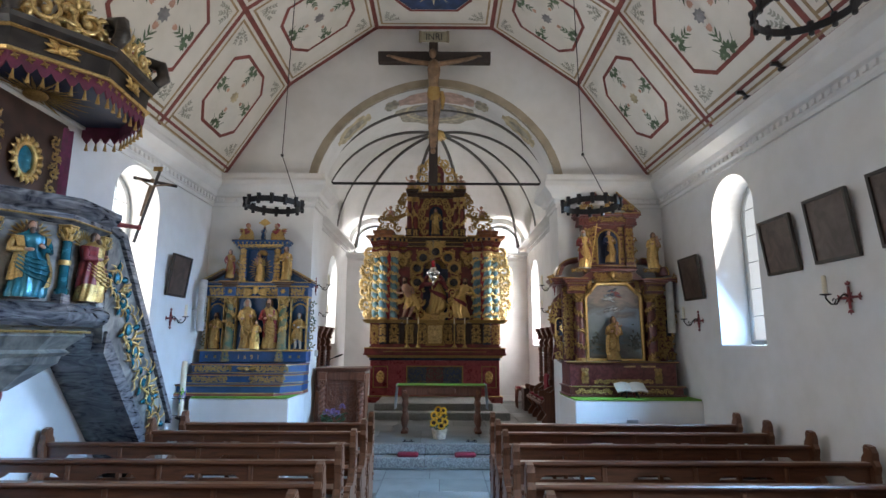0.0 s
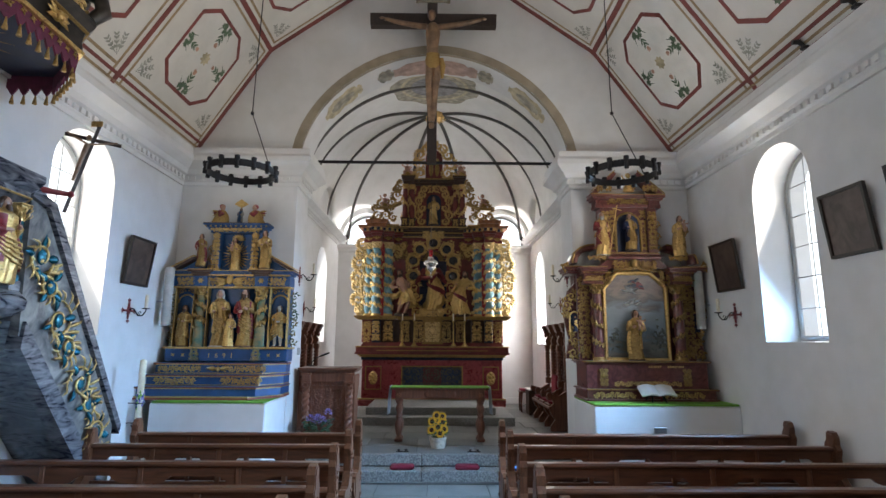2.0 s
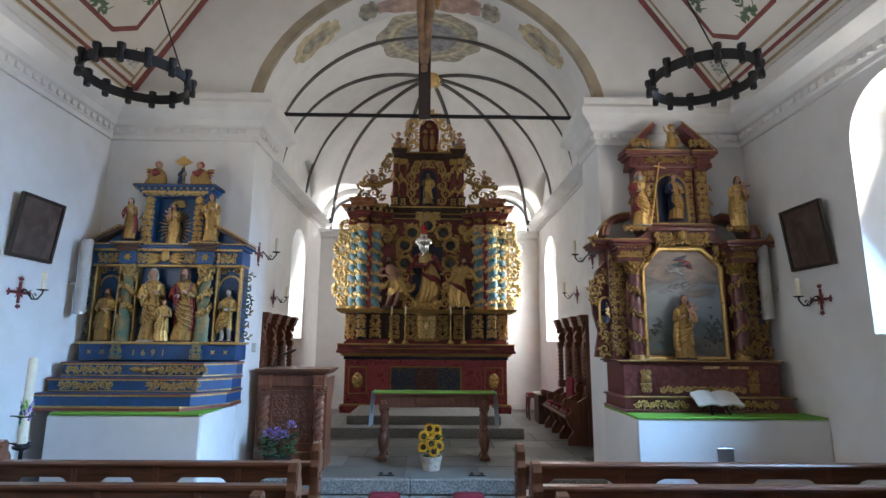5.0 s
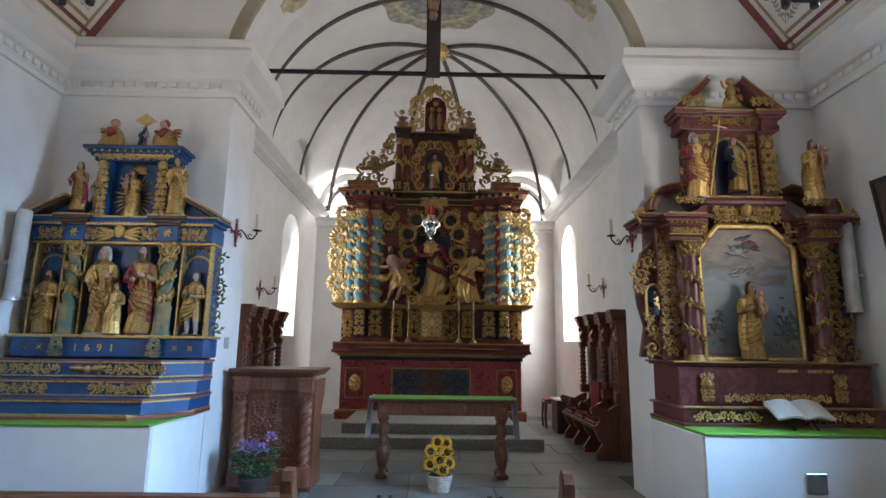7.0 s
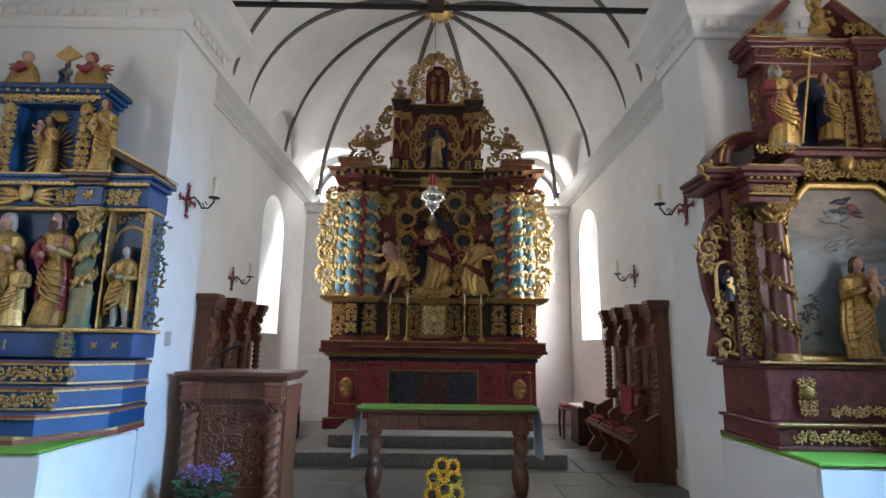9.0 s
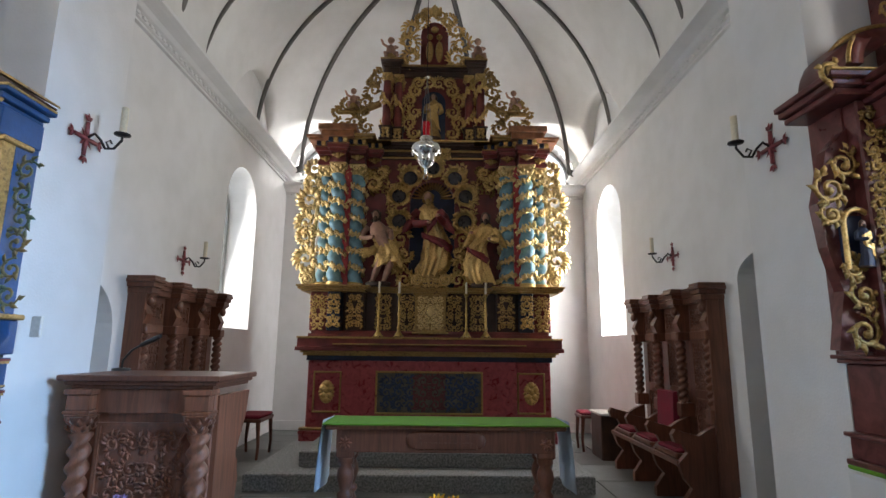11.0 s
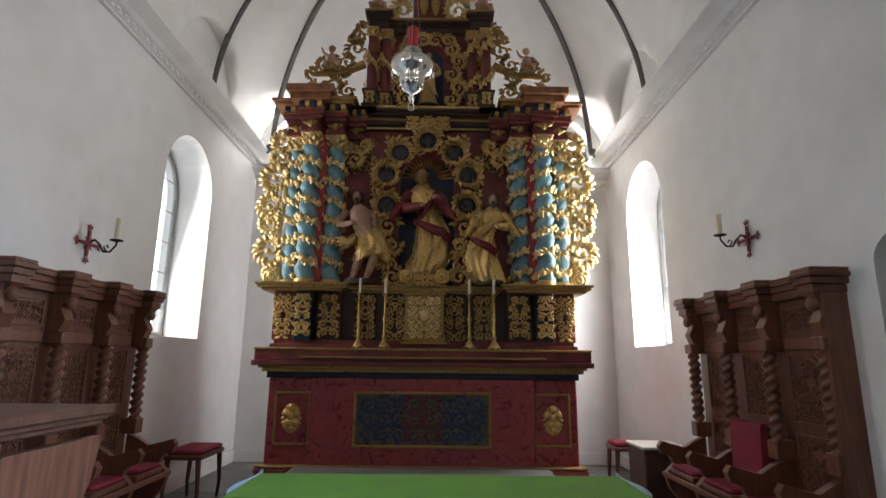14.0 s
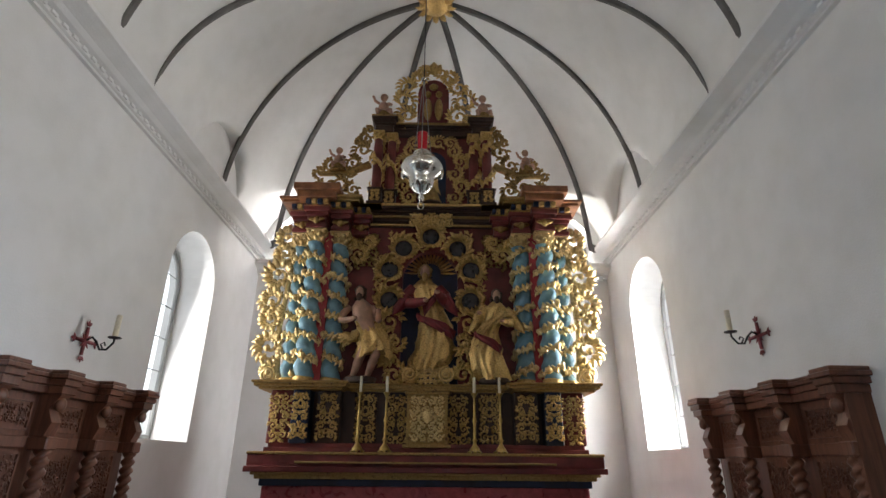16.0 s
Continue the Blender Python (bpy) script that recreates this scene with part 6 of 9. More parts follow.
# entablature, broken forward over the columns
part("entablature", mouldings(AX - 0.86, AX + 0.86, 12.98, 13.3, 4.22, ((0.05, 0.0), (0.05, 0.03), (0.06, 0.03), (0.03, 0.07), (0.03, 0.10))), DARK_BROWN, ha)
part("gilt_moulding", Shape().box(AX - 0.97, AX + 0.97, 12.86, 13.2, 4.44, 4.47, 0.006), GOLD, ha)
part("gilt_moulding", Shape().box(AX - 0.88, AX + 0.88, 12.925, 13.2, 4.315, 4.34, 0.006), OLD_GOLD, ha)
part("gilt_moulding", Shape().box(AX - 0.87, AX + 0.87, 12.955, 13.2, 4.225, 4.245, 0.006), GOLD, ha)
for s in (-1, 1):
    for d, w, yf, zt in ((1.46, 0.13, 12.84, 4.46), (1.27, 0.13, 12.70, 4.56), (1.02, 0.12, 12.78, 4.46), (0.80, 0.10, 12.90, 4.40)):
        x = AX + s * d
        blk = part("entablature_block", mouldings(x - w * 0.85, x + w * 0.85, yf, 13.2, 4.08, ((0.05, 0.0), (0.09, -0.015), (0.05, 0.01), (0.05, 0.035))), WINE, ha)
        part("gilt_cornice", mouldings(x - w, x + w, yf - 0.02, 13.2, 4.32, ((0.02, 0.02), (0.06, 0.0), ((zt - 4.40) * 0.5, 0.085), ((zt - 4.40) * 0.5, 0.125))), OLD_GOLD if d < 1.1 else surface("ochre_red_moulding", (0.30, 0.12, 0.05), 0.45, var=0.3, scale=9), blk)
        g = Shape()
        for k in range(4):
            xx = x - w + (2 * w) * (k + 0.5) / 4
            g.slot = k % 2
            g.box(xx - w * 0.2, xx + w * 0.2, yf - 0.085, yf, 4.335, 4.39, 0.005)
        part("corbel_row", g, [NAVY, GOLD], blk)
        g = Shape().ball((x, yf - 0.01, 4.16), (0.04, 0.03, 0.045), 8, 6)
        for q in (-1, 1):
            g.blade((x, yf - 0.005, 4.16), (q, 0, 0.1), 0.10, 0.03, 0.2)
        part("cherub_head", g, OLD_GOLD, blk)

# upper storey
part("upper_wall", Shape().box(AX - 0.63, AX + 0.63, 13.04, 13.2, 4.46, 5.62), WINE, ha)
part("upper_niche", Shape().prism([(AX - 0.17, 4.52), (AX - 0.17, 5.1)] + [(AX - 0.17 * cos(pi * k / 10), 5.1 + 0.17 * sin(pi * k / 10)) for k in range(11)] + [(AX + 0.17, 4.52)], 13.03, 13.06), NAVY, ha)
for s in (-1, 1):
    g = Shape()
    for k, (dx, z, r) in enumerate(((0.27, 4.62, 0.085), (0.34, 4.77, 0.09), (0.27, 4.94, 0.09), (0.34, 5.11, 0.085), (0.26, 5.26, 0.08))):
        g.scroll(AX + s * dx, 13.0, z, r, pi / 2 + (k % 2) * pi, 1.35, s * (1 if k % 2 else -1), 0.018, 8)
    part("acanthus_frame", g, GOLD, ha)
part("acanthus_crest", carving(AX - 0.30, AX + 0.30, 13.0, 5.30, 5.46, 0.17, 52, 0.018, 8), GOLD, ha)
for s in (-1, 1):
    for d, yy in ((0.665, 12.94), (0.505, 12.99)):
        x = AX + s * d
        part("pedestal", mouldings(x - 0.075, x + 0.075, yy - 0.08, 13.1, 4.46, ((0.03, 0.02), (0.15, 0.0), (0.03, 0.02))), DARK_BROWN, ha)
        part("acanthus_relief", carving(x - 0.06, x + 0.06, yy - 0.088, 4.50, 4.64, 0.06, 61, 0.010, 4), GOLD, ha)
        col = part("upper_column", Shape().lathe([(0.062, 4.67), (0.058, 4.72), (0.058, 5.2), (0.048, 5.38)], x, yy, 12), WINE, ha, "slim dark column wound with gilt leaves")
        part("vine_garland", garland(x, yy, 4.70, 5.36, 0.06, 1.5, 12, s, 0.075, 0.012), GOLD, col)
        part("capital", capital(x, yy, 5.37, 0.06, 0.11), GOLD, col)
    blk = part("entablature_block", mouldings(AX + s * 0.60 - 0.11, AX + s * 0.60 + 0.11, 12.90, 13.2, 5.48, ((0.09, 0.0), (0.03, 0.015), (0.04, 0.03), (0.04, 0.05))), DARK_BROWN, ha)
    part("gilt_cornice", Shape().box(AX + s * 0.60 - 0.165, AX + s * 0.60 + 0.165, 12.845, 13.2, 5.68, 5.70, 0.005), OLD_GOLD, blk)
    # scroll buttress with leaves
    g = Shape()
    g.tube([(AX + s * 0.76, 13.0, 5.06), (AX + s * 1.02, 12.99, 4.93), (AX + s * 1.2, 12.98, 4.92), (AX + s * 1.36, 12.97, 4.90)], [0.05, 0.045, 0.04, 0.03], 7)
    for dx, z, r, h in ((1.36, 4.92, 0.07, 1), (1.30, 4.72, 0.09, -1), (1.10, 4.76, 0.11, 1), (0.94, 4.70, 0.09, -1), (0.86, 5.24, 0.11, 1), (0.82, 5.42, 0.08, -1), (1.40, 4.66, 0.06, 1), (1.22, 5.02, 0.09, -1), (0.96, 5.06, 0.10, 1), (0.88, 5.36, 0.07, -1), (0.80, 5.54, 0.06, 1), (1.0, 4.9, 0.09, 1)):
        g.scroll(AX + s * dx, 12.98, z, r, pi / 2 * s * h, 1.3, s * h, 0.022, 7)
    part("scroll_buttress", g, OLD_GOLD, ha, "gilded scroll buttress")
part("upper_entablature", mouldings(AX - 0.54, AX + 0.54, 12.99, 13.2, 5.48, ((0.07, 0.0), (0.03, 0.02), (0.03, 0.05))), DARK_BROWN, ha)
part("gilt_moulding", Shape().box(AX - 0.60, AX + 0.60, 12.92, 13.2, 5.61, 5.635, 0.005), OLD_GOLD, ha)
# crowning cartouche
part("cartouche_panel", Shape().prism([(AX - 0.20, 5.63), (AX - 0.20, 6.14)] + [(AX - 0.20 * cos(pi * i / 10), 6.14 + 0.22 * sin(pi * i / 10)) for i in range(11)] + [(AX + 0.20, 5.63)], 13.0, 13.1), WINE, ha)
g = Shape()
for s in (-1, 1):
    for dx, z, r, h in ((0.33, 5.76, 0.13, 1), (0.38, 6.0, 0.14, -1), (0.33, 6.22, 0.12, 1), (0.2, 6.36, 0.10, -1), (0.1, 6.46, 0.09, 1), (0.46, 5.70, 0.07, -1)):
        g.scroll(AX + s * dx, 12.98, z, r, pi / 2 * s, 1.3, s * h, 0.024, 8)
g.blade((AX, 12.97, 6.42), (0, 0, 1), 0.2, 0.07, 0.2)
for s in (-1, 1):
    g.blade((AX + s * 0.03, 12.97, 6.44), (s * 0.5, 0, 1), 0.15, 0.05, 0.2)
part("cartouche_frame", g, GOLD, ha, "gilded leafy cartouche frame")

FIG_OLD = [OLD_GOLD, GOLD, SKIN, HAIR]


def draped(x, y, z, h, lean, seed, kind, mats, label, group="statues of the high altar"):
    """A swaying carved statue in heavy broken folds: one plain mesh (robe, second cloth, skin, hair)."""
    rr = random.Random(seed)
    g = Shape()
    ph = rr.uniform(0, 6)
    bare = kind == "bare"
    W = [(0, 0.15), (0.1, 0.165), (0.28, 0.15), (0.42, 0.135), (0.56, 0.105), (0.68, 0.125), (0.78, 0.12), (0.83, 0.07), (0.87, 0.035)]

    def wide(f):
        for (a, ra), (b, rb) in zip(W, W[1:]):
            if f <= b + 1e-9:
                return ra + (rb - ra) * (f - a) / (b - a)
        return W[-1][1]

    def axis(f):
        return x + lean * h * (0.10 * sin(f * 5.2) + 0.05 * f)

    def fold(t, f):
        w1 = 1 - abs(sin(2.5 * t + 5.5 * f * lean + ph + 0.5 * sin(7 * f + 2 * t)))
        w2 = 1 - abs(sin(5.5 * t - 7 * f + 2 * ph + 0.8 * sin(4 * t + 9 * f)))
        w3 = 1 - abs(sin(9.5 * t + 6 * f * lean - ph + 1.2 * sin(5 * f + 3 * t)))
        return 0.30 * w1 + 0.20 * w2 + 0.14 * w3 - 0.22

    lo, hi = (0.24, 0.60) if bare else (0.0, 0.86)
    rows = []
    for i in range(45):
        f = lo + (hi - lo) * i / 44
        amp = (1 - 0.75 * max(0, f - 0.45) / 0.45)
        rows.append([(axis(f) + h * wide(f) * (1 + amp * fold(t, f)) * cos(t) * (1.12 if bare else 1), y + 0.72 * h * wide(f) * (1 + amp * fold(t, f)) * sin(t), z + h * (f + (0.05 * sin(2 * t + ph) * (1 - i / 44) if bare else 0)))
                     for t in (2 * pi * j / 80 for j in range(80))])
    g.grid(rows, True, True, True)
    if not bare:   # second cloth: a band wound across the body, one billowing end
        for k, (f0, f1, a0, a1) in enumerate(((0.50, 0.30, -2.9, -0.2), (0.74, 0.52, -0.4, -2.2))):
            g.slot = 1 if k == 0 or kind == "centre" else 0
            strip = []
            for i in range(25):
                u = i / 24
                t, f = a0 + (a1 - a0) * u, f0 + (f1 - f0) * u
                strip.append([(axis(f) + h * (wide(f) * 1.22 + 0.012 * sin(17 * u + 3 * v)) * cos(t), y + 0.80 * h * wide(f) * (1.25 + 0.16 * sin(3 * pi * v + 6 * u)) * sin(t), z + h * (f + 0.10 * (v - 0.5) * (0.6 + 0.6 * u))) for v in (q / 6 for q in range(7))])
            g.grid(strip)
    else:          # bare legs, trunk and a knotted end of the cloth
        g.slot = 2
        for s, fx in ((-1, -0.09), (1, 0.06)):
            g.tube([(axis(0.4) + s * 0.05 * h, y, z + 0.42 * h), (axis(0.2) + fx * h, y - 0.05 * h, z + 0.25 * h), (axis(0.1) + fx * h, y - 0.01 * h, z + 0.16 * h), (axis(0) + (fx + 0.01) * h, y, z + 0.03 * h)], [0.06 * h, 0.047 * h, 0.046 * h, 0.026 * h], 9)
            g.ball((axis(0) + fx * h, y - 0.04 * h, z + 0.02 * h), (0.028 * h, 0.065 * h, 0.022 * h), 8, 5)
        g.tube([(axis(0.5), y, z + 0.50 * h), (axis(0.6), y - 0.01 * h, z + 0.60 * h), (axis(0.7), y - 0.02 * h, z + 0.70 * h), (axis(0.77), y, z + 0.78 * h), (axis(0.82), y - 0.01 * h, z + 0.85 * h)], [0.09 * h, 0.088 * h, 0.115 * h, 0.10 * h, 0.036 * h], 12)
        g.slot = 0
        for k in range(5):
            g.blade((axis(0.5) - 0.11 * h, y - 0.03 * h, z + (0.52 - 0.03 * k) * h), (-0.5 - 0.1 * k, -0.2, -1 + 0.3 * k), 0.22 * h, 0.05 * h, 0.4)
    hx, hz = axis(0.9), z + 0.925 * h
    g.slot = 2
    g.ball((hx, y - 0.035 * h, hz), (0.044 * h, 0.05 * h, 0.064 * h), 12, 9)
    g.ball((hx - 0.01 * h * lean, y - 0.087 * h, hz - 0.004 * h), (0.010 * h, 0.012 * h, 0.018 * h), 6, 5)
    g.slot = 3
    g.ball((hx, y - 0.012 * h, hz + 0.022 * h), (0.057 * h, 0.058 * h, 0.062 * h), 10, 8)
    for k in range(26):
        a = rr.uniform(0, 2 * pi)
        g.ball((hx + 0.055 * h * cos(a), y + 0.05 * h * sin(a) * (1 if sin(a) > 0 else 0.3), hz + rr.uniform(-0.07, 0.05) * h), 0.019 * h, 6, 4)
    g.ball((hx, y - 0.07 * h, hz - 0.06 * h), (0.032 * h, 0.025 * h, 0.045 * h), 8, 6)
    for s in (-1, 1):
        sh = Vector((axis(0.77) + s * 0.115 * h, y - 0.01 * h, z + 0.765 * h))
        el = sh + Vector((s * 0.085 * h, -0.03 * h, -0.15 * h))
        hd = Vector((axis(0.66) + s * (0.05 if kind == "centre" else 0.12) * h + 0.05 * lean * h, y - 0.18 * h, z + (0.68 if s * lean > 0 else 0.60) * h))
        g.slot = 2 if bare else (1 if kind == "centre" else 0)
        thick = 0.038 if bare else 0.055
        g.tube([sh, (sh + el) / 2 + Vector((s * 0.02 * h, 0, 0)), el, (el + hd) / 2 - Vector((0, 0, 0.01 * h)), hd], [thick * h, thick * 1.05 * h, thick * h, thick * 0.85 * h, thick * 0.6 * h], 9)
        if not bare:
            for k in range(6):
                p = sh.lerp(el, 0.3 + 0.14 * k)
                g.blade(p, (s * 0.7, -0.3, -1), 0.17 * h, 0.05 * h, 0.4)
        g.slot = 2
        g.ball(hd + Vector((0, -0.02 * h, 0)), (0.028 * h, 0.026 * h, 0.02 * h), 7, 5)
    g.slot = 3
    g.lathe([(0.16 * h, z - 0.03), (0.17 * h, z + 0.01 * h), (0.15 * h, z + 0.025 * h)], axis(0), y, 12, 1, 0.7)
    return solo("statue", g, mats, label, "statue", group, home=(x, y, z))


draped(AX - 0.02, 13.04, 2.56, 1.20, 0.6, 3, "centre", [GOLD, CRIMSON, SKIN, OLD_GOLD], "gilded statue with billowing crimson cloth in the blue altar niche")
draped(AX - 0.70, 12.88, 2.45, 1.00, 1.0, 5, "bare", [GOLD, CRIMSON, SKIN, HAIR], "bare-chested carved statue with a gilded loincloth on the altar")
draped(AX + 0.68, 12.88, 2.45, 0.98, -0.8, 8, "robed", [GOLD, CRIMSON, SKIN, HAIR], "carved statue in a gilded robe with a crimson sash")
figure("statue", AX, 12.98, 4.53, 0.68, FIG_OLD, "small gilded statue in the upper altar niche", group="statues of the high altar", seed=9)
for s in (-1, 1):
    cherub(AX + s * 0.63, 12.93, 5.70, 0.36, [SKIN, OLD_GOLD], "small carved putto sitting on the altar cornice", "putti of the high altar")
    cherub(AX + s * 1.14, 12.93, 4.95, 0.30, [SKIN, OLD_GOLD], "small carved putto leaning on the scroll buttress", "putti of the high altar")
g = Shape()
for s in (-1, 1):
    g.ball((AX + s * 0.07, 12.96, 5.86), (0.055, 0.05, 0.17), 8, 6)
    g.ball((AX + s * 0.07, 12.94, 6.08), 0.045, 8, 6)
g.ball((AX, 12.97, 6.22), (0.06, 0.04, 0.05), 8, 6)
solo("relief_group", g, OLD_GOLD, "small dull gilt relief in the crowning cartouche", "relief", home=(AX, 13, 5.7))

# candlesticks
for d in (-0.66, -0.40, 0.46, 0.71):
    x = AX + d
    c = thing("candlestick", (x, 12.72, 1.755), "tall brass candlestick with a white candle on the altar", "candlestick", "candlesticks on the high altar")
    g = Shape().lathe([(0.055, 1.772), (0.05, 1.79), (0.02, 1.83), (0.014, 1.85), (0.026, 1.87), (0.014, 1.89), (0.012, 2.02), (0.022, 2.05), (0.012, 2.08), (0.011, 2.26), (0.02, 2.28), (0.034, 2.30), (0.034, 2.31), (0.016, 2.312)], x, 12.72, 12)
    for k in range(3):
        a = k * 2 * pi / 3 - pi / 2
        g.ball((x + 0.055 * cos(a), 12.72 + 0.055 * sin(a), 1.766), (0.022, 0.022, 0.012), 6, 4)
    part("stand", g, BRASS, c)
    part("candle", Shape().lathe([(0.014, 2.31), (0.014, 2.46), (0.004, 2.465)], x, 12.72, 10), WAX, c, "white candle")

# hanging sanctuary lamp
LX, LY = -0.17, 9.89
lamp = thing("sanctuary_lamp", (LX, LY, 2.98), "silver hanging lamp with a ruby glass on three chains", "hanging lamp")
part("bowl", Shape().lathe([(0.006, 2.93), (0.018, 2.95), (0.01, 2.975), (0.045, 2.995), (0.055, 3.03), (0.07, 3.05), (0.062, 3.07), (0.10, 3.10), (0.118, 3.135), (0.105, 3.165), (0.07, 3.185), (0.05, 3.20), (0.055, 3.22), (0.045, 3.235)], LX, LY, 24), SILVER, lamp)
g = Shape()
for k in range(12):
    a = k * pi / 6
    o = Vector((cos(a), sin(a), 0))
    if k % 4 == 1:
        g.ball(Vector((LX, LY, 3.13)) + o * 0.12, (0.016, 0.016, 0.03), 8, 6)
    g.ball(Vector((LX, LY, 3.035)) + o * 0.052, (0.013, 0.013, 0.022), 6, 5)
g.tube([(LX + 0.016 * cos(a), LY, 2.905 + 0.022 * sin(a)) for a in [k * pi / 6 for k in range(13)]], 0.004, 5)
part("chasing", g, SILVER, lamp)
part("glass", Shape().lathe([(0.026, 3.235), (0.028, 3.27), (0.032, 3.36), (0.028, 3.362), (0.02, 3.25)], LX, LY, 16), RUBY, lamp, "ruby red glass")
top = vault_z(LX, LY)
for k in range(3):
    a = k * 2 * pi / 3 + 0.5
    p0, p1 = Vector((LX + 0.060 * cos(a), LY + 0.060 * sin(a), 3.19)), Vector((LX, LY, 3.75))
    g = Shape()
    for q in range(40):
        f0, f1 = q / 40, (q + 0.85) / 40
        g.tube([p0.lerp(p1, f0), p0.lerp(p1, f1)], 0.0020, 4)
    part("chain", g, LEAD, lamp)
part("cord", Shape().tube([(LX, LY, 3.74), (LX, LY, top + 0.01)], 0.003, 5), IRON, lamp)
part("crown_disc", Shape().lathe([(0.012, 3.735), (0.02, 3.745), (0.006, 3.76)], LX, LY, 12), SILVER, lamp)
lamp.location.z += 0.04 * U

# ---------------------------------------------------------------- blue side altar
BX = -2.87
AGED_GOLD = gilding("aged_gold", (0.56, 0.39, 0.16), (0.09, 0.05, 0.03), 0.40)
ba = thing("side_altar_blue", (BX, 8.1, 1.125), "ultramarine blue side altar with gilded carving and columns", "altar")
RED_EDGE = surface("red_edge", (0.22, 0.05, 0.03), 0.5)


def blue_step(x0, x1, y0, z0, z1, cut=0.30):
    """The plan of one step: its end by the arch is cut back aslant."""
    return Shape().prism([(BX + x0, y0), (BX + x1 - cut * 0.75, y0), (BX + x1, y0 + cut), (BX + x1, 8.48), (BX + x0, 8.48)], z0, z1, "z")


part("base_edge", blue_step(-0.93, 0.80, 7.75, 1.125, 1.150, 0.42), RED_EDGE, ba)
part("base_edge", blue_step(-0.925, 0.795, 7.755, 1.150, 1.168, 0.42), AGED_GOLD, ba)
for x0, x1, y0, z0, z1 in ((-0.91, 0.79, 7.78, 1.168, 1.268), (-0.86, 0.785, 7.90, 1.285, 1.405), (-0.81, 0.79, 8.00, 1.425, 1.55)):
    st = part("base_step", blue_step(x0, x1, y0, z0, z1), BLUE, ba)
    part("red_edge", blue_step(x0 - 0.02, x1 + 0.015, y0 - 0.022, z1, z1 + 0.011), RED_EDGE, st)
    part("tread", blue_step(x0 - 0.015, x1 + 0.01, y0 - 0.016, z1 + 0.011, z1 + 0.015), BLUE, st)
    part("gilt_edge", blue_step(x0 - 0.012, x1 + 0.01, y0 - 0.016, z1 - 0.012, z1), AGED_GOLD, st)
    if z0 > 1.2:
        part("gilt_line", blue_step(x0 - 0.008, x1 + 0.006, y0 - 0.010, z0 + 0.006, z0 + 0.016), AGED_GOLD, st)
        for s in (-1, 1):
            g = carving(BX - 0.05 + s * 0.42 - 0.30, BX - 0.05 + s * 0.42 + 0.24, y0 - 0.004, z0 + 0.02, z1 - 0.015, 0.085, 17 + int(z0 * 10), 0.011, 6)
            part("gilt_vine", g, AGED_GOLD, st)
g = Shape().ball((BX, 7.98, 1.49), (0.03, 0.03, 0.035), 8, 6)
for s in (-1, 1):
    g.blade((BX + s * 0.02, 7.985, 1.49), (s, 0, 0.1), 0.13, 0.03, 0.1)
part("cherub_head", g, AGED_GOLD, ba)
part("pedestal_zone", Shape().box(BX - 0.81, BX + 0.81, 8.02, 8.48, 1.58, 1.74, 0.006), BLUE, ba)
part("gilt_edge", Shape().box(BX - 0.84, BX + 0.84, 7.98, 8.48, 1.74, 1.765, 0.006), AGED_GOLD, ba)
year = bpy.data.curves.new("year", "FONT")
year.body, year.size, year.extrude, year.align_x, year.space_character = "1691", 0.085 * U, 0.003, "CENTER", 2.3
yo = new("year_number", year)
yo.data.materials.append(AGED_GOLD)
yo.matrix_world = Matrix.Translation(Vector((BX, 8.014, 1.63)) * U) @ Matrix.Rotation(pi / 2, 4, "X")
HOME[yo.name] = (BX, 8.1, 1.125)
yo.parent = ba
yo.matrix_parent_inverse = Matrix.Translation(-Vector((BX, 8.1, 1.125)) * U)
for d in (-0.70, -0.57, 0.57, 0.70):
    g = Shape()
    for a in (0.785, 2.356, 3.927, 5.498):
        g.blade((BX + d, 8.015, 1.66), (cos(a), 0, sin(a)), 0.03, 0.009, 0.15)
    part("gilt_star", g, AGED_GOLD, ba)
for s in (-1, 1):
    g = carving(BX + s * 0.41 - 0.06, BX + s * 0.41 + 0.06, 7.965, 1.59, 1.75, 0.06, 23, 0.013, 4)
    part("console", g, SEA_GREEN, ba)
part("back_wall", Shape().box(BX - 0.78, BX + 0.78, 8.25, 8.48, 1.76, 2.60), BLUE, ba)
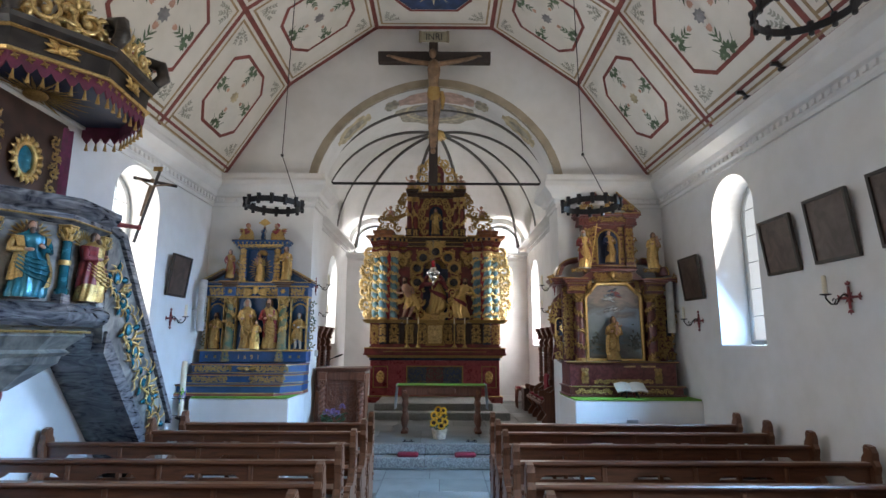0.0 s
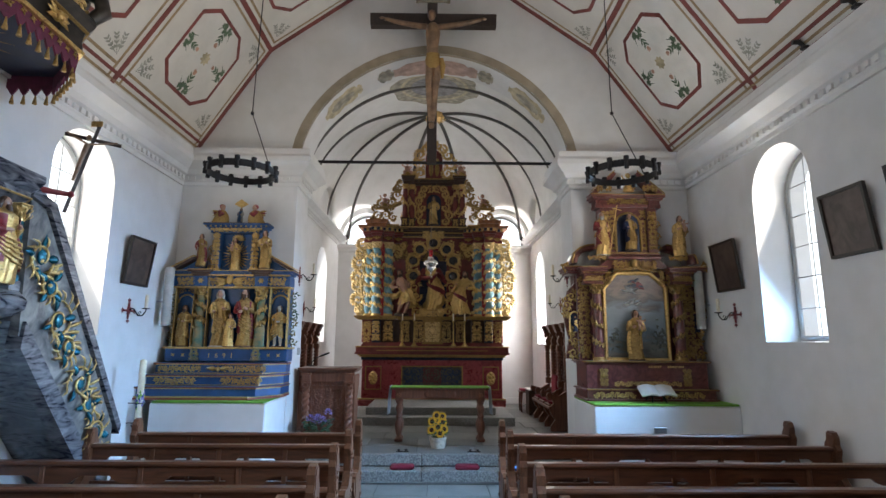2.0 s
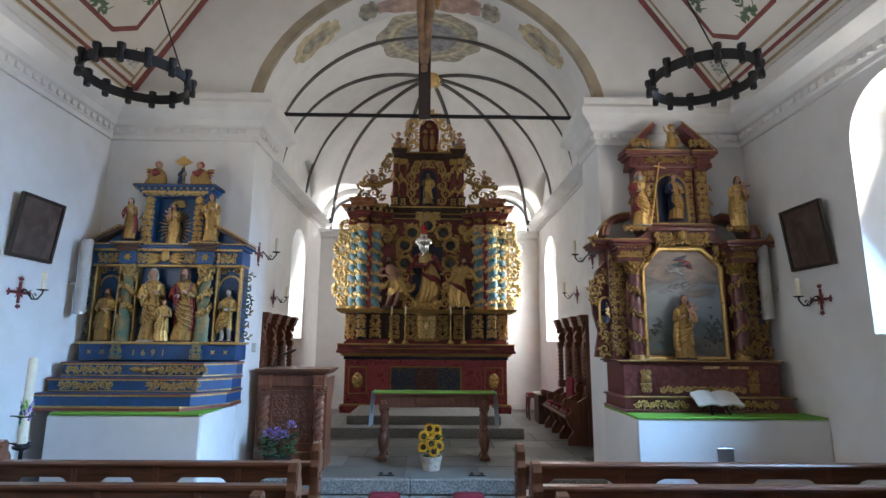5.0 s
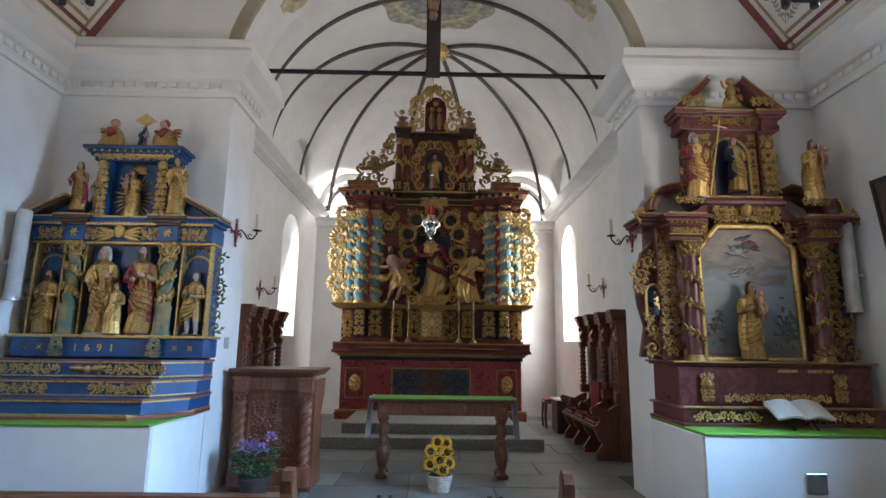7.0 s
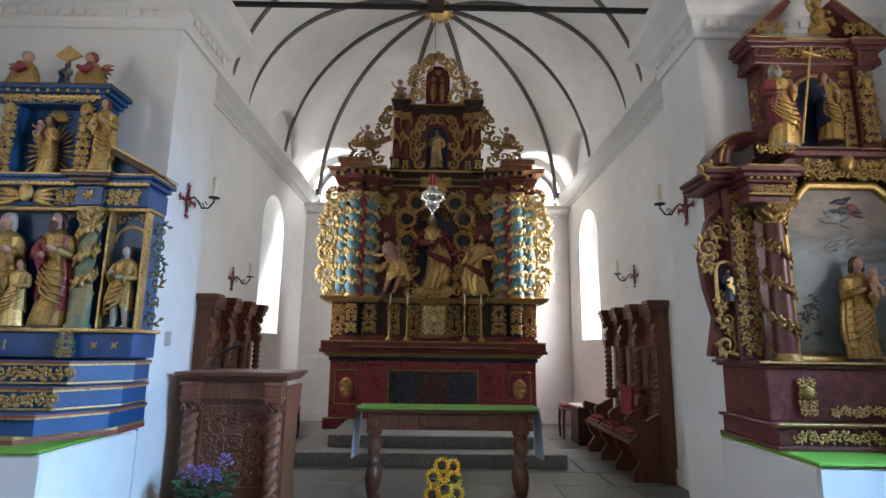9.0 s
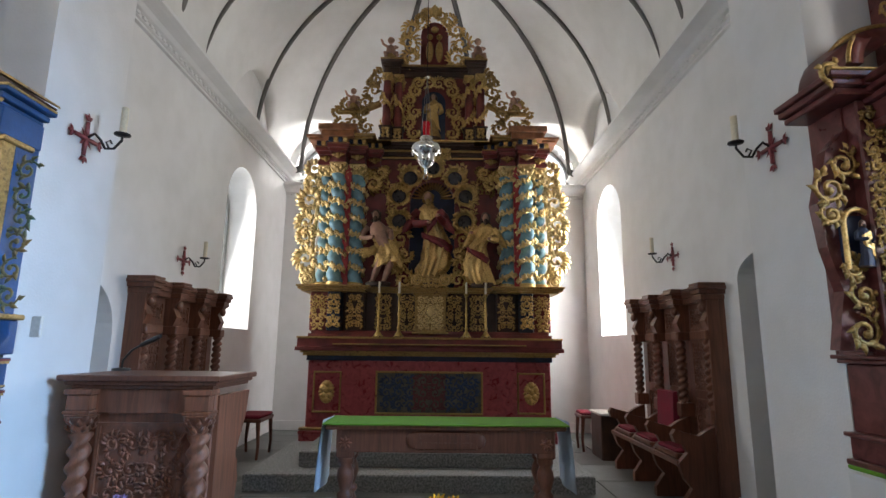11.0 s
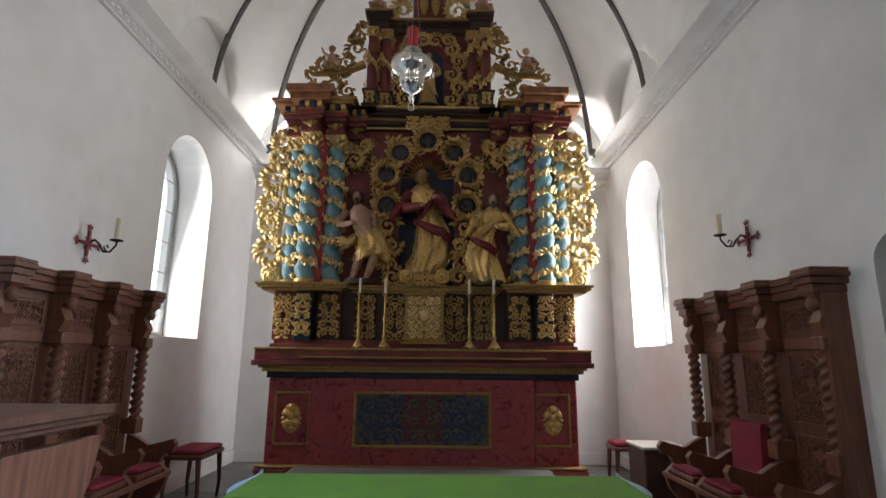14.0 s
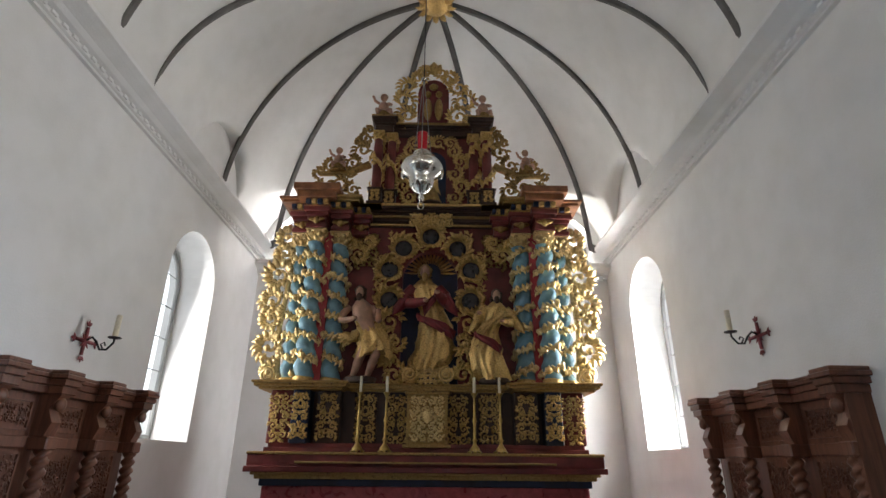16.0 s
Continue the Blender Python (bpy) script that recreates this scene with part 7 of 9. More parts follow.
for s in (-1, 1):
    x = BX + s * 0.41
    col = part("twisted_column", twist(x, 8.10, 2.02, 2.47, 0.050, 2.5, 0.012, hand=s), SEA_GREEN, ba, "gilt and green twisted column")
    part("vine_garland", garland(x, 8.10, 2.03, 2.46, 0.056, 2.5, 6, s, 0.045, 0.014), AGED_GOLD, col)
    part("column_drum", Shape().lathe([(0.085, 1.765), (0.085, 1.79), (0.072, 1.80), (0.072, 1.98), (0.08, 2.0), (0.06, 2.03)], x, 8.10, 14), SEA_GREEN, col)
    part("capital", capital(x, 8.10, 2.46, 0.068, 0.12), AGED_GOLD, col)
    # frame posts and shell heads of the side niches
    for d in (0.33, 0.52, 0.77):
        part("gilt_post", Shape().box(BX + s * d - 0.009, BX + s * d + 0.009, 8.13, 8.27, 1.765, 2.58, 0.005), AGED_GOLD, ba)
    g = Shape()
    for k in range(9):
        a = pi * k / 8
        g.blade((BX + s * 0.645, 8.27, 2.35), (cos(a), 0, sin(a)), 0.10, 0.014, 0.15)
    part("shell", g, AGED_GOLD, ba)
    g = Shape()
    g.tube([(BX + s * 0.645 - 0.11 * cos(pi * k / 10), 8.25, 2.36 + 0.11 * sin(pi * k / 10)) for k in range(11)], 0.012, 5)
    g.scroll(BX + s * 0.645 - 0.07, 8.24, 2.52, 0.04, 0, 1.2, 1, 0.009, 4).scroll(BX + s * 0.645 + 0.07, 8.24, 2.52, 0.04, pi, 1.2, -1, 0.009, 4)
    part("niche_arch", g, AGED_GOLD, ba)
    g = Shape()
    for k in range(6):
        g.scroll(BX + s * 0.83, 8.30, 1.85 + k * 0.12, 0.055, k * 1.3, 1.2, s * (1 if k % 2 else -1), 0.012, 4)
    part("side_ornament", g, SEA_GREEN, ba)
    part("pediment_slope", Shape().prism([(BX + s * 0.83, 2.785), (BX + s * 0.85, 2.81), (BX + s * 0.54, 2.985), (BX + s * 0.52, 2.955)], 8.00, 8.46), DARK_BROWN, ba)
    part("gilt_edge", Shape().prism([(BX + s * 0.865, 2.812), (BX + s * 0.86, 2.826), (BX + s * 0.535, 3.008), (BX + s * 0.53, 2.99)], 7.98, 8.46), AGED_GOLD, ba)
    part("pediment_field", Shape().prism([(BX + s * 0.76, 2.80), (BX + s * 0.46, 2.99), (BX + s * 0.46, 2.80)], 8.16, 8.46), BLUE, ba)
part("entablature", Shape().box(BX - 0.79, BX + 0.79, 8.06, 8.48, 2.585, 2.72, 0.006), BLUE, ba)
g = carving(BX - 0.74, BX - 0.16, 8.052, 2.60, 2.70, 0.075, 45, 0.009, 4)
part("gilt_frieze", g, AGED_GOLD, ba)
part("gilt_frieze", carving(BX + 0.16, BX + 0.74, 8.052, 2.60, 2.70, 0.075, 45, 0.009, 4), AGED_GOLD, ba)
part("cornice", mouldings(BX - 0.77, BX + 0.77, 8.04, 8.48, 2.72, ((0.02, 0.01), (0.03, 0.04), (0.025, 0.075))), BLUE, ba)
part("gilt_edge", Shape().box(BX - 0.85, BX + 0.85, 7.955, 8.47, 2.787, 2.799, 0.003), AGED_GOLD, ba)
part("architrave", Shape().box(BX - 0.80, BX + 0.80, 8.10, 8.40, 2.56, 2.585, 0.005), AGED_GOLD, ba)
g = Shape().ball((BX - 0.02, 8.02, 2.67), (0.05, 0.04, 0.065), 10, 8)
for s in (-1, 1):
    for k in range(4):
        g.blade((BX - 0.02 + s * 0.04, 8.04, 2.66 - 0.01 * k), (s, 0, 0.25 - 0.2 * k), 0.17, 0.028, 0.15)
part("cherub_head", g, AGED_GOLD, ba)
g = Shape()
n = 40
for k in range(n):
    x = BX - 0.80 + 1.60 * (k + 0.5) / n
    g.box(x - 0.012, x + 0.012, 8.0, 8.03, 2.725, 2.745)
part("dentils", g, AGED_GOLD, ba)
part("rope_moulding", rope_bar(BX - 0.80, BX + 0.80, 8.02, 2.735, 0.016), AGED_GOLD, ba, "gilt rope moulding")
part("rope_moulding", rope_bar(BX - 0.36, BX + 0.36, 8.10, 3.392, 0.016), AGED_GOLD, ba, "gilt rope moulding")
for s in (-1, 1):
    # the entablature breaks forward over each column
    brk = part("entablature_block", mouldings(BX + s * 0.41 - 0.085, BX + s * 0.41 + 0.085, 8.01, 8.40, 2.585, ((0.135, 0.0),)), BLUE, ba)
    part("cornice", mouldings(BX + s * 0.41 - 0.085, BX + s * 0.41 + 0.085, 7.99, 8.40, 2.72, ((0.022, 0.015), (0.03, 0.04), (0.028, 0.08))), DARK_BROWN, brk)
    part("gilt_edge", Shape().box(BX + s * 0.41 - 0.168, BX + s * 0.41 + 0.168, 7.905, 8.40, 2.80, 2.812, 0.003), AGED_GOLD, brk)
    g = Shape()
    for k in range(6):
        a = k * pi / 3
        g.blade((BX + s * 0.41, 8.005, 2.655), (cos(a), 0, sin(a)), 0.045, 0.014, 0.2)
    part("rosette", g, AGED_GOLD, brk)
    part("upper_base", mouldings(BX + s * 0.27 - 0.06, BX + s * 0.27 + 0.06, 8.10, 8.46, 2.795, ((0.025, 0.015), (0.02, 0.0))), AGED_GOLD, ba)
    g = Shape()
    for k in range(12):
        a = k * pi / 6
        g.blade((BX + s * 0.27, 8.10, 3.30), (cos(a), 0, sin(a)), 0.05, 0.012, 0.2)
    part("gilt_disc", g, AGED_GOLD, ba)
# upper storey
part("upper_back", Shape().box(BX - 0.30, BX + 0.30, 8.30, 8.46, 2.79, 3.36), BLUE, ba)
for s in (-1, 1):
    part("upper_pier", Shape().box(BX + s * 0.27 - 0.05, BX + s * 0.27 + 0.05, 8.14, 8.46, 2.79, 3.34, 0.008), BLUE, ba)
    g = carving(BX + s * 0.27 - 0.05, BX + s * 0.27 + 0.05, 8.125, 2.82, 3.32, 0.075, 66, 0.014, 4)
    g.ball((BX + s * 0.27, 8.11, 3.16), (0.03, 0.03, 0.035), 8, 6)
    part("carved_term", g, AGED_GOLD, ba)
    g = Shape()
    for k in range(3):
        g.scroll(BX + s * 0.36, 8.25, 2.86 + 0.14 * k, 0.06, pi / 2, 1.2, s, 0.013, 4)
    part("side_ornament", g, AGED_GOLD, ba)
g = Shape()
for k in range(11):
    a = pi * k / 10
    g.blade((BX, 8.28, 3.25), (cos(a), 0, sin(a)), 0.10, 0.016, 0.2)
part("shell", g, AGED_GOLD, ba)
g = Shape()
for k in range(28):
    a = 2 * pi * k / 28
    g.blade((BX - 0.02 + 0.08 * cos(a), 8.28, 3.02 + 0.12 * sin(a)), (cos(a), 0, sin(a)), 0.12 if k % 2 else 0.09, 0.010, 0.02)
part("rays", g, AGED_GOLD, ba)
part("upper_cornice", mouldings(BX - 0.36, BX + 0.36, 8.12, 8.46, 3.34, ((0.04, 0.0), (0.03, 0.03), (0.03, 0.06), (0.025, 0.09))), BLUE, ba)
g = Shape()
for k in range(13):
    g.ball((BX - 0.42 + 0.07 * k, 8.055, 3.425), (0.014, 0.012, 0.014), 6, 4)
part("gilt_beads", g, AGED_GOLD, ba)
part("gilt_edge", Shape().box(BX - 0.453, BX + 0.453, 8.024, 8.45, 3.462, 3.472, 0.003), DARK_BROWN, ba)
g = carving(BX - 0.34, BX + 0.34, 8.10, 3.34, 3.41, 0.06, 33, 0.010, 4)
part("gilt_frieze", g, AGED_GOLD, ba)

F_BLUE = [OLD_GOLD, GOLD, SKIN, HAIR]
for x, y, z, h, m, sd, l, ch in ((BX - 0.14, 8.16, 1.77, 0.77, [OLD_GOLD, GOLD, SKIN, PALE_ROBE], 11, "gilded statue with a pale veil in the blue altar", False),
                             (BX + 0.20, 8.16, 1.77, 0.78, [OLD_GOLD, CRIMSON, SKIN, HAIR], 12, "gilded statue with a red cloak in the blue altar", False),
                             (BX + 0.02, 8.10, 1.77, 0.44, [GOLD, OLD_GOLD, SKIN, HAIR], 13, "small gilded child statue in the blue altar", False),
                             (BX - 0.645, 8.20, 1.77, 0.56, F_BLUE, 14, "gilded robed statue in a side niche of the blue altar", False),
                             (BX + 0.645, 8.20, 1.77, 0.56, [OLD_GOLD, OLD_GOLD, PALE_ROBE, HAIR], 15, "gilded soldier statue in a side niche of the blue altar", False),
                             (BX - 0.02, 8.22, 2.81, 0.46, [GOLD, OLD_GOLD, SKIN, HAIR], 16, "gilded statue before gilded rays in the upper niche", True),
                             (BX - 0.47, 8.16, 2.86, 0.46, [OLD_GOLD, CRIMSON, SKIN, HAIR], 17, "red and gold statue on the altar's sloping cornice", False),
                             (BX + 0.42, 8.14, 2.83, 0.54, F_BLUE, 18, "gilded statue on the altar's sloping cornice", False),
                             (BX, 8.26, 3.46, 0.26, [BLUE, PALE_ROBE, SKIN, HAIR], 19, "small half figure in blue crowning the altar", False)):
    saint(x, y + 0.105, z, h, sd, m, l, "statues of the blue altar", ch, sd in (12, 14, 19), 1.0 if sd != 13 else 1.1, 0.0, sd == 15)
set_back(ba, 1.575, 8.49, 0.62)
g = Shape().prism([(BX - 0.10, 3.775), (BX, 3.85), (BX + 0.10, 3.775), (BX, 3.725)], 8.36, 8.38)
g.tube([(BX, 8.385, 3.46), (BX, 8.385, 3.78)], 0.008, 5)
solo("gilt_halo", g, GOLD, "gilded lozenge halo on a thin rod above the crowning figure", "halo", home=(BX, 8.37, 3.46))


def kneeling_angel(x, y, z, h, s, mats, label, group):
    """A compact carved angel kneeling towards the middle: one plain mesh."""
    g = Shape()
    rows = []
    for i in range(19):
        f = i / 18
        r = (0.40 - 0.10 * f - 0.16 * f ** 3) * (0.9 if f < 0.08 else 1)
        rows.append([(x - s * h * (0.10 * f + 0.06 * sin(3 * f)) + h * r * (1 + 0.13 * (abs(sin(4.5 * t + 2 * f)) - 0.5)) * cos(t), y + 0.6 * h * r * sin(t), z + h * 0.70 * f) for t in (2 * pi * j / 26 for j in range(26))])
    g.grid(rows, True, True, True)
    hx = x - s * 0.15 * h
    g.slot = 2
    g.ball((hx, y - 0.04 * h, z + 0.83 * h), (0.12 * h, 0.12 * h, 0.145 * h), 10, 8)
    g.slot = 1
    g.ball((hx + s * 0.03 * h, y, z + 0.87 * h), (0.135 * h, 0.13 * h, 0.13 * h), 10, 8)
    g.tube([(hx + s * 0.10 * h, y - 0.1 * h, z + 0.62 * h), (hx + s * 0.02 * h, y - 0.24 * h, z + 0.42 * h), (hx - s * 0.14 * h, y - 0.22 * h, z + 0.52 * h)], [0.10 * h, 0.10 * h, 0.06 * h], 8)
    for k in range(7):   # wing feathers folded behind
        g.slot = k % 2
        g.blade((x + s * 0.05 * h, y + 0.06 * h, z + (0.62 - 0.03 * k) * h), (s * (0.9 - 0.12 * k), 0.1, 0.2 - 0.22 * k), (0.36 - 0.02 * k) * h, 0.07 * h, 0.2)
    return solo("angel", g, mats, label, "statue", group, home=(x, y, z))


for s in (-1, 1):
    kneeling_angel(BX + s * 0.27, 8.29, 3.455, 0.30, s, [OLD_GOLD, CRIMSON, SKIN], "red and gold kneeling angel on the blue altar", "angels of the blue altar")

# ---------------------------------------------------------------- red side altar
RX = 2.645
ra = thing("side_altar_red", (RX, 8.15, 1.125), "brown-red marbled side altar with gilded carving and a large painting", "altar")
part("base", mouldings(RX - 0.78, RX + 0.86, 7.88, 8.48, 1.125, ((0.025, 0.03), (0.10, 0.0), (0.02, 0.03))), BROWN_RED, ra)
for s in (-1, 1):
    part("gilt_vine", carving(RX + s * 0.44 - 0.26, RX + s * 0.44 + 0.26, 7.872, 1.155, 1.245, 0.08, 71, 0.009, 4), GOLD, ra)
part("predella", Shape().box(RX - 0.76, RX + 0.82, 7.98, 8.48, 1.27, 1.58, 0.008), BROWN_RED, ra)
part("gilt_vine", carving(RX - 0.40, RX + 0.46, 7.97, 1.29, 1.37, 0.075, 72, 0.009, 4), GOLD, ra)
g = Shape()
rq = random.Random(9)
for x0, x1 in ((RX + 0.05, RX + 0.22), (RX + 0.30, RX + 0.50)):
    xx = x0
    while xx < x1:
        w = rq.uniform(0.012, 0.022)
        g.box(xx, xx + w, 7.974, 7.982, 1.535, 1.56)
        xx += w + 0.008
part("inscription", g, GOLD, ra)
part("predella_cornice", mouldings(RX - 0.80, RX + 0.82, 7.96, 8.48, 1.58, ((0.02, 0.0), (0.02, 0.03))), BROWN_RED, ra)
for s in (-1, 1):
    g = carving(RX + s * 0.54 - 0.05, RX + s * 0.54 + 0.05, 7.96, 1.30, 1.52, 0.06, 73, 0.013, 4)
    g.ball((RX + s * 0.54, 7.95, 1.44), (0.035, 0.03, 0.04), 8, 6)
    part("cherub_console", g, OLD_GOLD, ra)
part("back_wall", Shape().box(RX - 0.80, RX + 0.80, 8.26, 8.48, 1.62, 2.82), BROWN_RED, ra)
# painting in a chamfered gilt frame
pic = [(RX - 0.43, 1.63), (RX - 0.43, 2.58), (RX - 0.24, 2.80), (RX + 0.22, 2.80), (RX + 0.43, 2.60), (RX + 0.43, 1.63)]
g = Shape()
g.tube([(x, 8.19, z) for x, z in pic] + [(pic[0][0], 8.19, pic[0][1])], 0.034, 6)
fr = part("picture_frame", g, GOLD, ra, "gilt frame with cut upper corners")
canvas, cnt, cb, cco = nodes_of("altar_painting")
sep = cnt.nodes.new("ShaderNodeSeparateXYZ")
cnt.links.new(cco, sep.inputs[0])
mr = cnt.nodes.new("ShaderNodeMapRange")
mr.inputs[1].default_value, mr.inputs[2].default_value = 0.5 * U, 1.7 * U
cnt.links.new(sep.outputs[2], mr.inputs[0])
wob = cnt.nodes.new("ShaderNodeMath")
wob.operation = "MULTIPLY_ADD"
cnt.links.new(noise_node(cnt, cco, 3.0, 5, (1, 1, 2.2), 0.8), wob.inputs[0])
wob.inputs[1].default_value = 0.75
cnt.links.new(mr.outputs[0], wob.inputs[2])
sub = cnt.nodes.new("ShaderNodeMath")
sub.operation = "SUBTRACT"
cnt.links.new(wob.outputs[0], sub.inputs[0])
sub.inputs[1].default_value = 0.375
# landscape and cloud tones, lightened with the varnish's pale blue reflection painted in
cc = ramp_node(cnt, sub.outputs[0], [(0.0, (0.08, 0.08, 0.066)), (0.12, (0.14, 0.14, 0.12)), (0.2, (0.10, 0.14, 0.15)), (0.32, (0.19, 0.24, 0.27)), (0.52, (0.22, 0.27, 0.31)), (0.66, (0.12, 0.11, 0.11)), (0.8, (0.26, 0.21, 0.18)), (1.0, (0.16, 0.125, 0.12))])
cnt.links.new(cc, cb.inputs["Base Color"])
cb.inputs["Roughness"].default_value = 0.42
part("canvas", Shape().prism(pic, 8.20, 8.24), canvas, fr, "oil painting of a landscape under a cloudy sky, with a pale gloss reflection in its colours")
g = Shape()
rt = random.Random(4)
for cxx, czz, slot, n in ((-0.05, 2.56, 0, 16), (0.06, 2.64, 1, 10), (0.0, 2.66, 2, 9), (-0.02, 2.38, 0, 7)):
    g.slot = slot
    for k in range(n):
        a = rt.uniform(-0.5, 0.5) + (pi if k % 2 else 0)
        g.blade((RX + cxx + rt.uniform(-0.05, 0.05), 8.199, czz + rt.uniform(-0.035, 0.035)), (cos(a), 0, sin(a)), rt.uniform(0.06, 0.11), 0.016, 0.01)
part("painted_cloud_shapes", g, [surface("painted_grey_cloud", (0.34, 0.36, 0.38), 0.5, var=0.3, scale=14), surface("painted_rose", (0.24, 0.07, 0.08), 0.5, var=0.3, scale=14), surface("painted_blue", (0.09, 0.12, 0.17), 0.5, var=0.3, scale=14)], fr)
g = Shape()
rt = random.Random(4)
for sx, n in ((-0.31, 34), (0.31, 90)):
    for k in range(n):
        a = rt.uniform(0, 2 * pi)
        g.blade((RX + sx + rt.gauss(0, 0.04), 8.199, 1.92 + rt.gauss(0, 0.07)), (cos(a), 0, sin(a)), 0.045, 0.010, 0.01)
part("painted_trees", g, surface("painted_dark_foliage", (0.085, 0.10, 0.085), 0.4, var=0.4, scale=20), fr)
for s in (-1, 1):
    x = RX + s * 0.545
    col = part("column", Shape().lathe([(0.066, 1.64), (0.068, 1.9), (0.064, 2.25), (0.056, 2.50)], x, 8.10, 20), BROWN_RED, ra, "brown-red column wound with gilt flowers")
    part("vine_garland", garland(x, 8.10, 1.66, 2.49, 0.068, 3.5, 8, s, 0.046, 0.009), OLD_GOLD, col)
    part("capital", capital(x, 8.10, 2.50, 0.07, 0.13), OLD_GOLD, col)
    part("column_base", Shape().lathe([(0.09, 1.62), (0.09, 1.635), (0.075, 1.645), (0.08, 1.655), (0.065, 1.67)], x, 8.10, 14), OLD_GOLD, col)
    part("pilaster", Shape().box(RX + s * 0.71 - 0.08, RX + s * 0.71 + 0.08, 8.18, 8.3, 1.62, 2.78, 0.008), BROWN_RED, ra)
    part("pilaster_relief", carving(RX + s * 0.71 - 0.07, RX + s * 0.71 + 0.07, 8.17, 1.66, 2.74, 0.10, 86, 0.013, 5), OLD_GOLD, ra)
    part("frieze_relief", carving(RX + s * 0.60 - 0.11, RX + s * 0.60 + 0.11, 8.02, 2.67, 2.75, 0.07, 87, 0.011, 4), OLD_GOLD, ra)
    # outer wing: scrolls round a small niche
    g = Shape()
    for dx, z, r, h in ((0.86, 1.72, 0.075, 1), (0.84, 1.88, 0.06, -1), (0.93, 2.36, 0.075, -1), (0.86, 2.48, 0.07, 1), (0.88, 2.0, 0.05, 1), (0.94, 2.24, 0.05, -1)):
        g.scroll(RX + s * dx, 8.22, z, r, pi / 2, 1.4, s * h, 0.017, 5)
    part("scroll_wing", g, OLD_GOLD, ra)
    part("wing_board", Shape().prism([(RX + s * 0.76, 1.63), (RX + s * 0.95, 1.64), (RX + s * 0.90, 1.9), (RX + s * 0.95, 2.1), (RX + s * 0.97, 2.3), (RX + s * 0.9, 2.56), (RX + s * 0.76, 2.7)], 8.25, 8.31), BROWN_RED, ra)
    g = Shape()
    g.tube([(RX + s * 0.83 - 0.065, 8.21, 1.99)] + [(RX + s * 0.83 - 0.065 * cos(pi * k / 8), 8.21, 2.20 + 0.065 * sin(pi * k / 8)) for k in range(9)] + [(RX + s * 0.83 + 0.065, 8.21, 1.99)], 0.013, 5)
    part("small_niche_frame", g, GOLD, ra)
    part("small_niche", Shape().box(RX + s * 0.83 - 0.06, RX + s * 0.83 + 0.06, 8.235, 8.26, 1.99, 2.24), NAVY, ra)
    # entablature blocks, shoulders and arched scrolls
    part("entablature_block", mouldings(RX + s * 0.60 - 0.13, RX + s * 0.60 + 0.13, 8.03, 8.48, 2.63, ((0.04, 0.0), (0.09, -0.01), (0.03, 0.02), (0.03, 0.05), (0.03, 0.08))), BROWN_RED, ra)
    part("shoulder_cornice", mouldings(RX + s * 0.80 - 0.12, RX + s * 0.80 + 0.12, 8.12, 8.48, 2.78, ((0.03, 0.0), (0.03, 0.03), (0.03, 0.05))), BROWN_RED, ra)
    part("acanthus_spandrel", carving(RX + s * 0.42 - 0.10, RX + s * 0.42 + 0.10, 8.15, 2.64, 2.84, 0.09, 81, 0.014, 5), OLD_GOLD, ra)
    arch_rows, lip = [], []
    for k in range(21):
        a = pi / 2 * k / 20
        o, q = (RX + s * (0.50 + 0.36 * sin(a)), 2.92 + 0.29 * cos(a)), (RX + s * (0.50 + 0.29 * sin(a)), 2.92 + 0.22 * cos(a))
        arch_rows.append([(o[0], 8.10, o[1]), (o[0], 8.44, o[1]), (q[0], 8.44, q[1]), (q[0], 8.10, q[1])])
        lip.append((o[0], 8.10, o[1]))
    part("arched_gable", Shape().grid(arch_rows, True, True, True), BROWN_RED, ra)
    part("gilt_edge", Shape().tube(lip, 0.011, 6), OLD_GOLD, ra)
    for x0, x1, yf, zz in ((0.43, 0.77, 7.95, 2.848), (0.62, 0.97, 8.07, 2.868), (0.235, 0.525, 8.04, 3.928), (0.45, 0.75, 8.00, 2.672)):
        part("gilt_edge", Shape().box(RX + s * x0, RX + s * x1, yf - 0.006, yf + 0.03, zz, zz + 0.014, 0.004), OLD_GOLD, ra)
    g = Shape()
    for k in range(7):
        xx = RX + s * (0.47 + 0.043 * k)
        g.box(xx - 0.011, xx + 0.011, 7.985, 8.03, 2.775, 2.797, 0.003)
    part("gilt_dentils", g, OLD_GOLD, ra)
    bracket = carving(RX + s * 0.55 - 0.12, RX + s * 0.55 + 0.12, 8.0, 2.955, 3.015, 0.07, 83, 0.012, 4)
    part("statue_bracket", bracket, OLD_GOLD, ra)
    g = Shape().scroll(RX + s * 0.95, 8.10, 2.87, 0.06, 0, 1.6, s, 0.018, 3)
    part("volute", g, OLD_GOLD, ra)
    # upper storey
    part("upper_pilaster", Shape().box(RX + s * 0.33 - 0.07, RX + s * 0.33 + 0.07, 8.12, 8.46, 3.10, 3.74, 0.008), BROWN_RED, ra)
    g = carving(RX + s * 0.33 - 0.055, RX + s * 0.33 + 0.055, 8.105, 3.14, 3.70, 0.08, 91, 0.014, 4)
    g.ball((RX + s * 0.33, 8.09, 3.60), (0.04, 0.035, 0.045), 8, 6)
    part("carved_term", g, OLD_GOLD, ra)
    g = Shape()
    for k in range(3):
        g.scroll(RX + s * 0.43, 8.24, 3.2 + 0.17 * k, 0.06, pi / 2, 1.2, s, 0.014, 4)
    part("side_ornament", g, OLD_GOLD, ra)
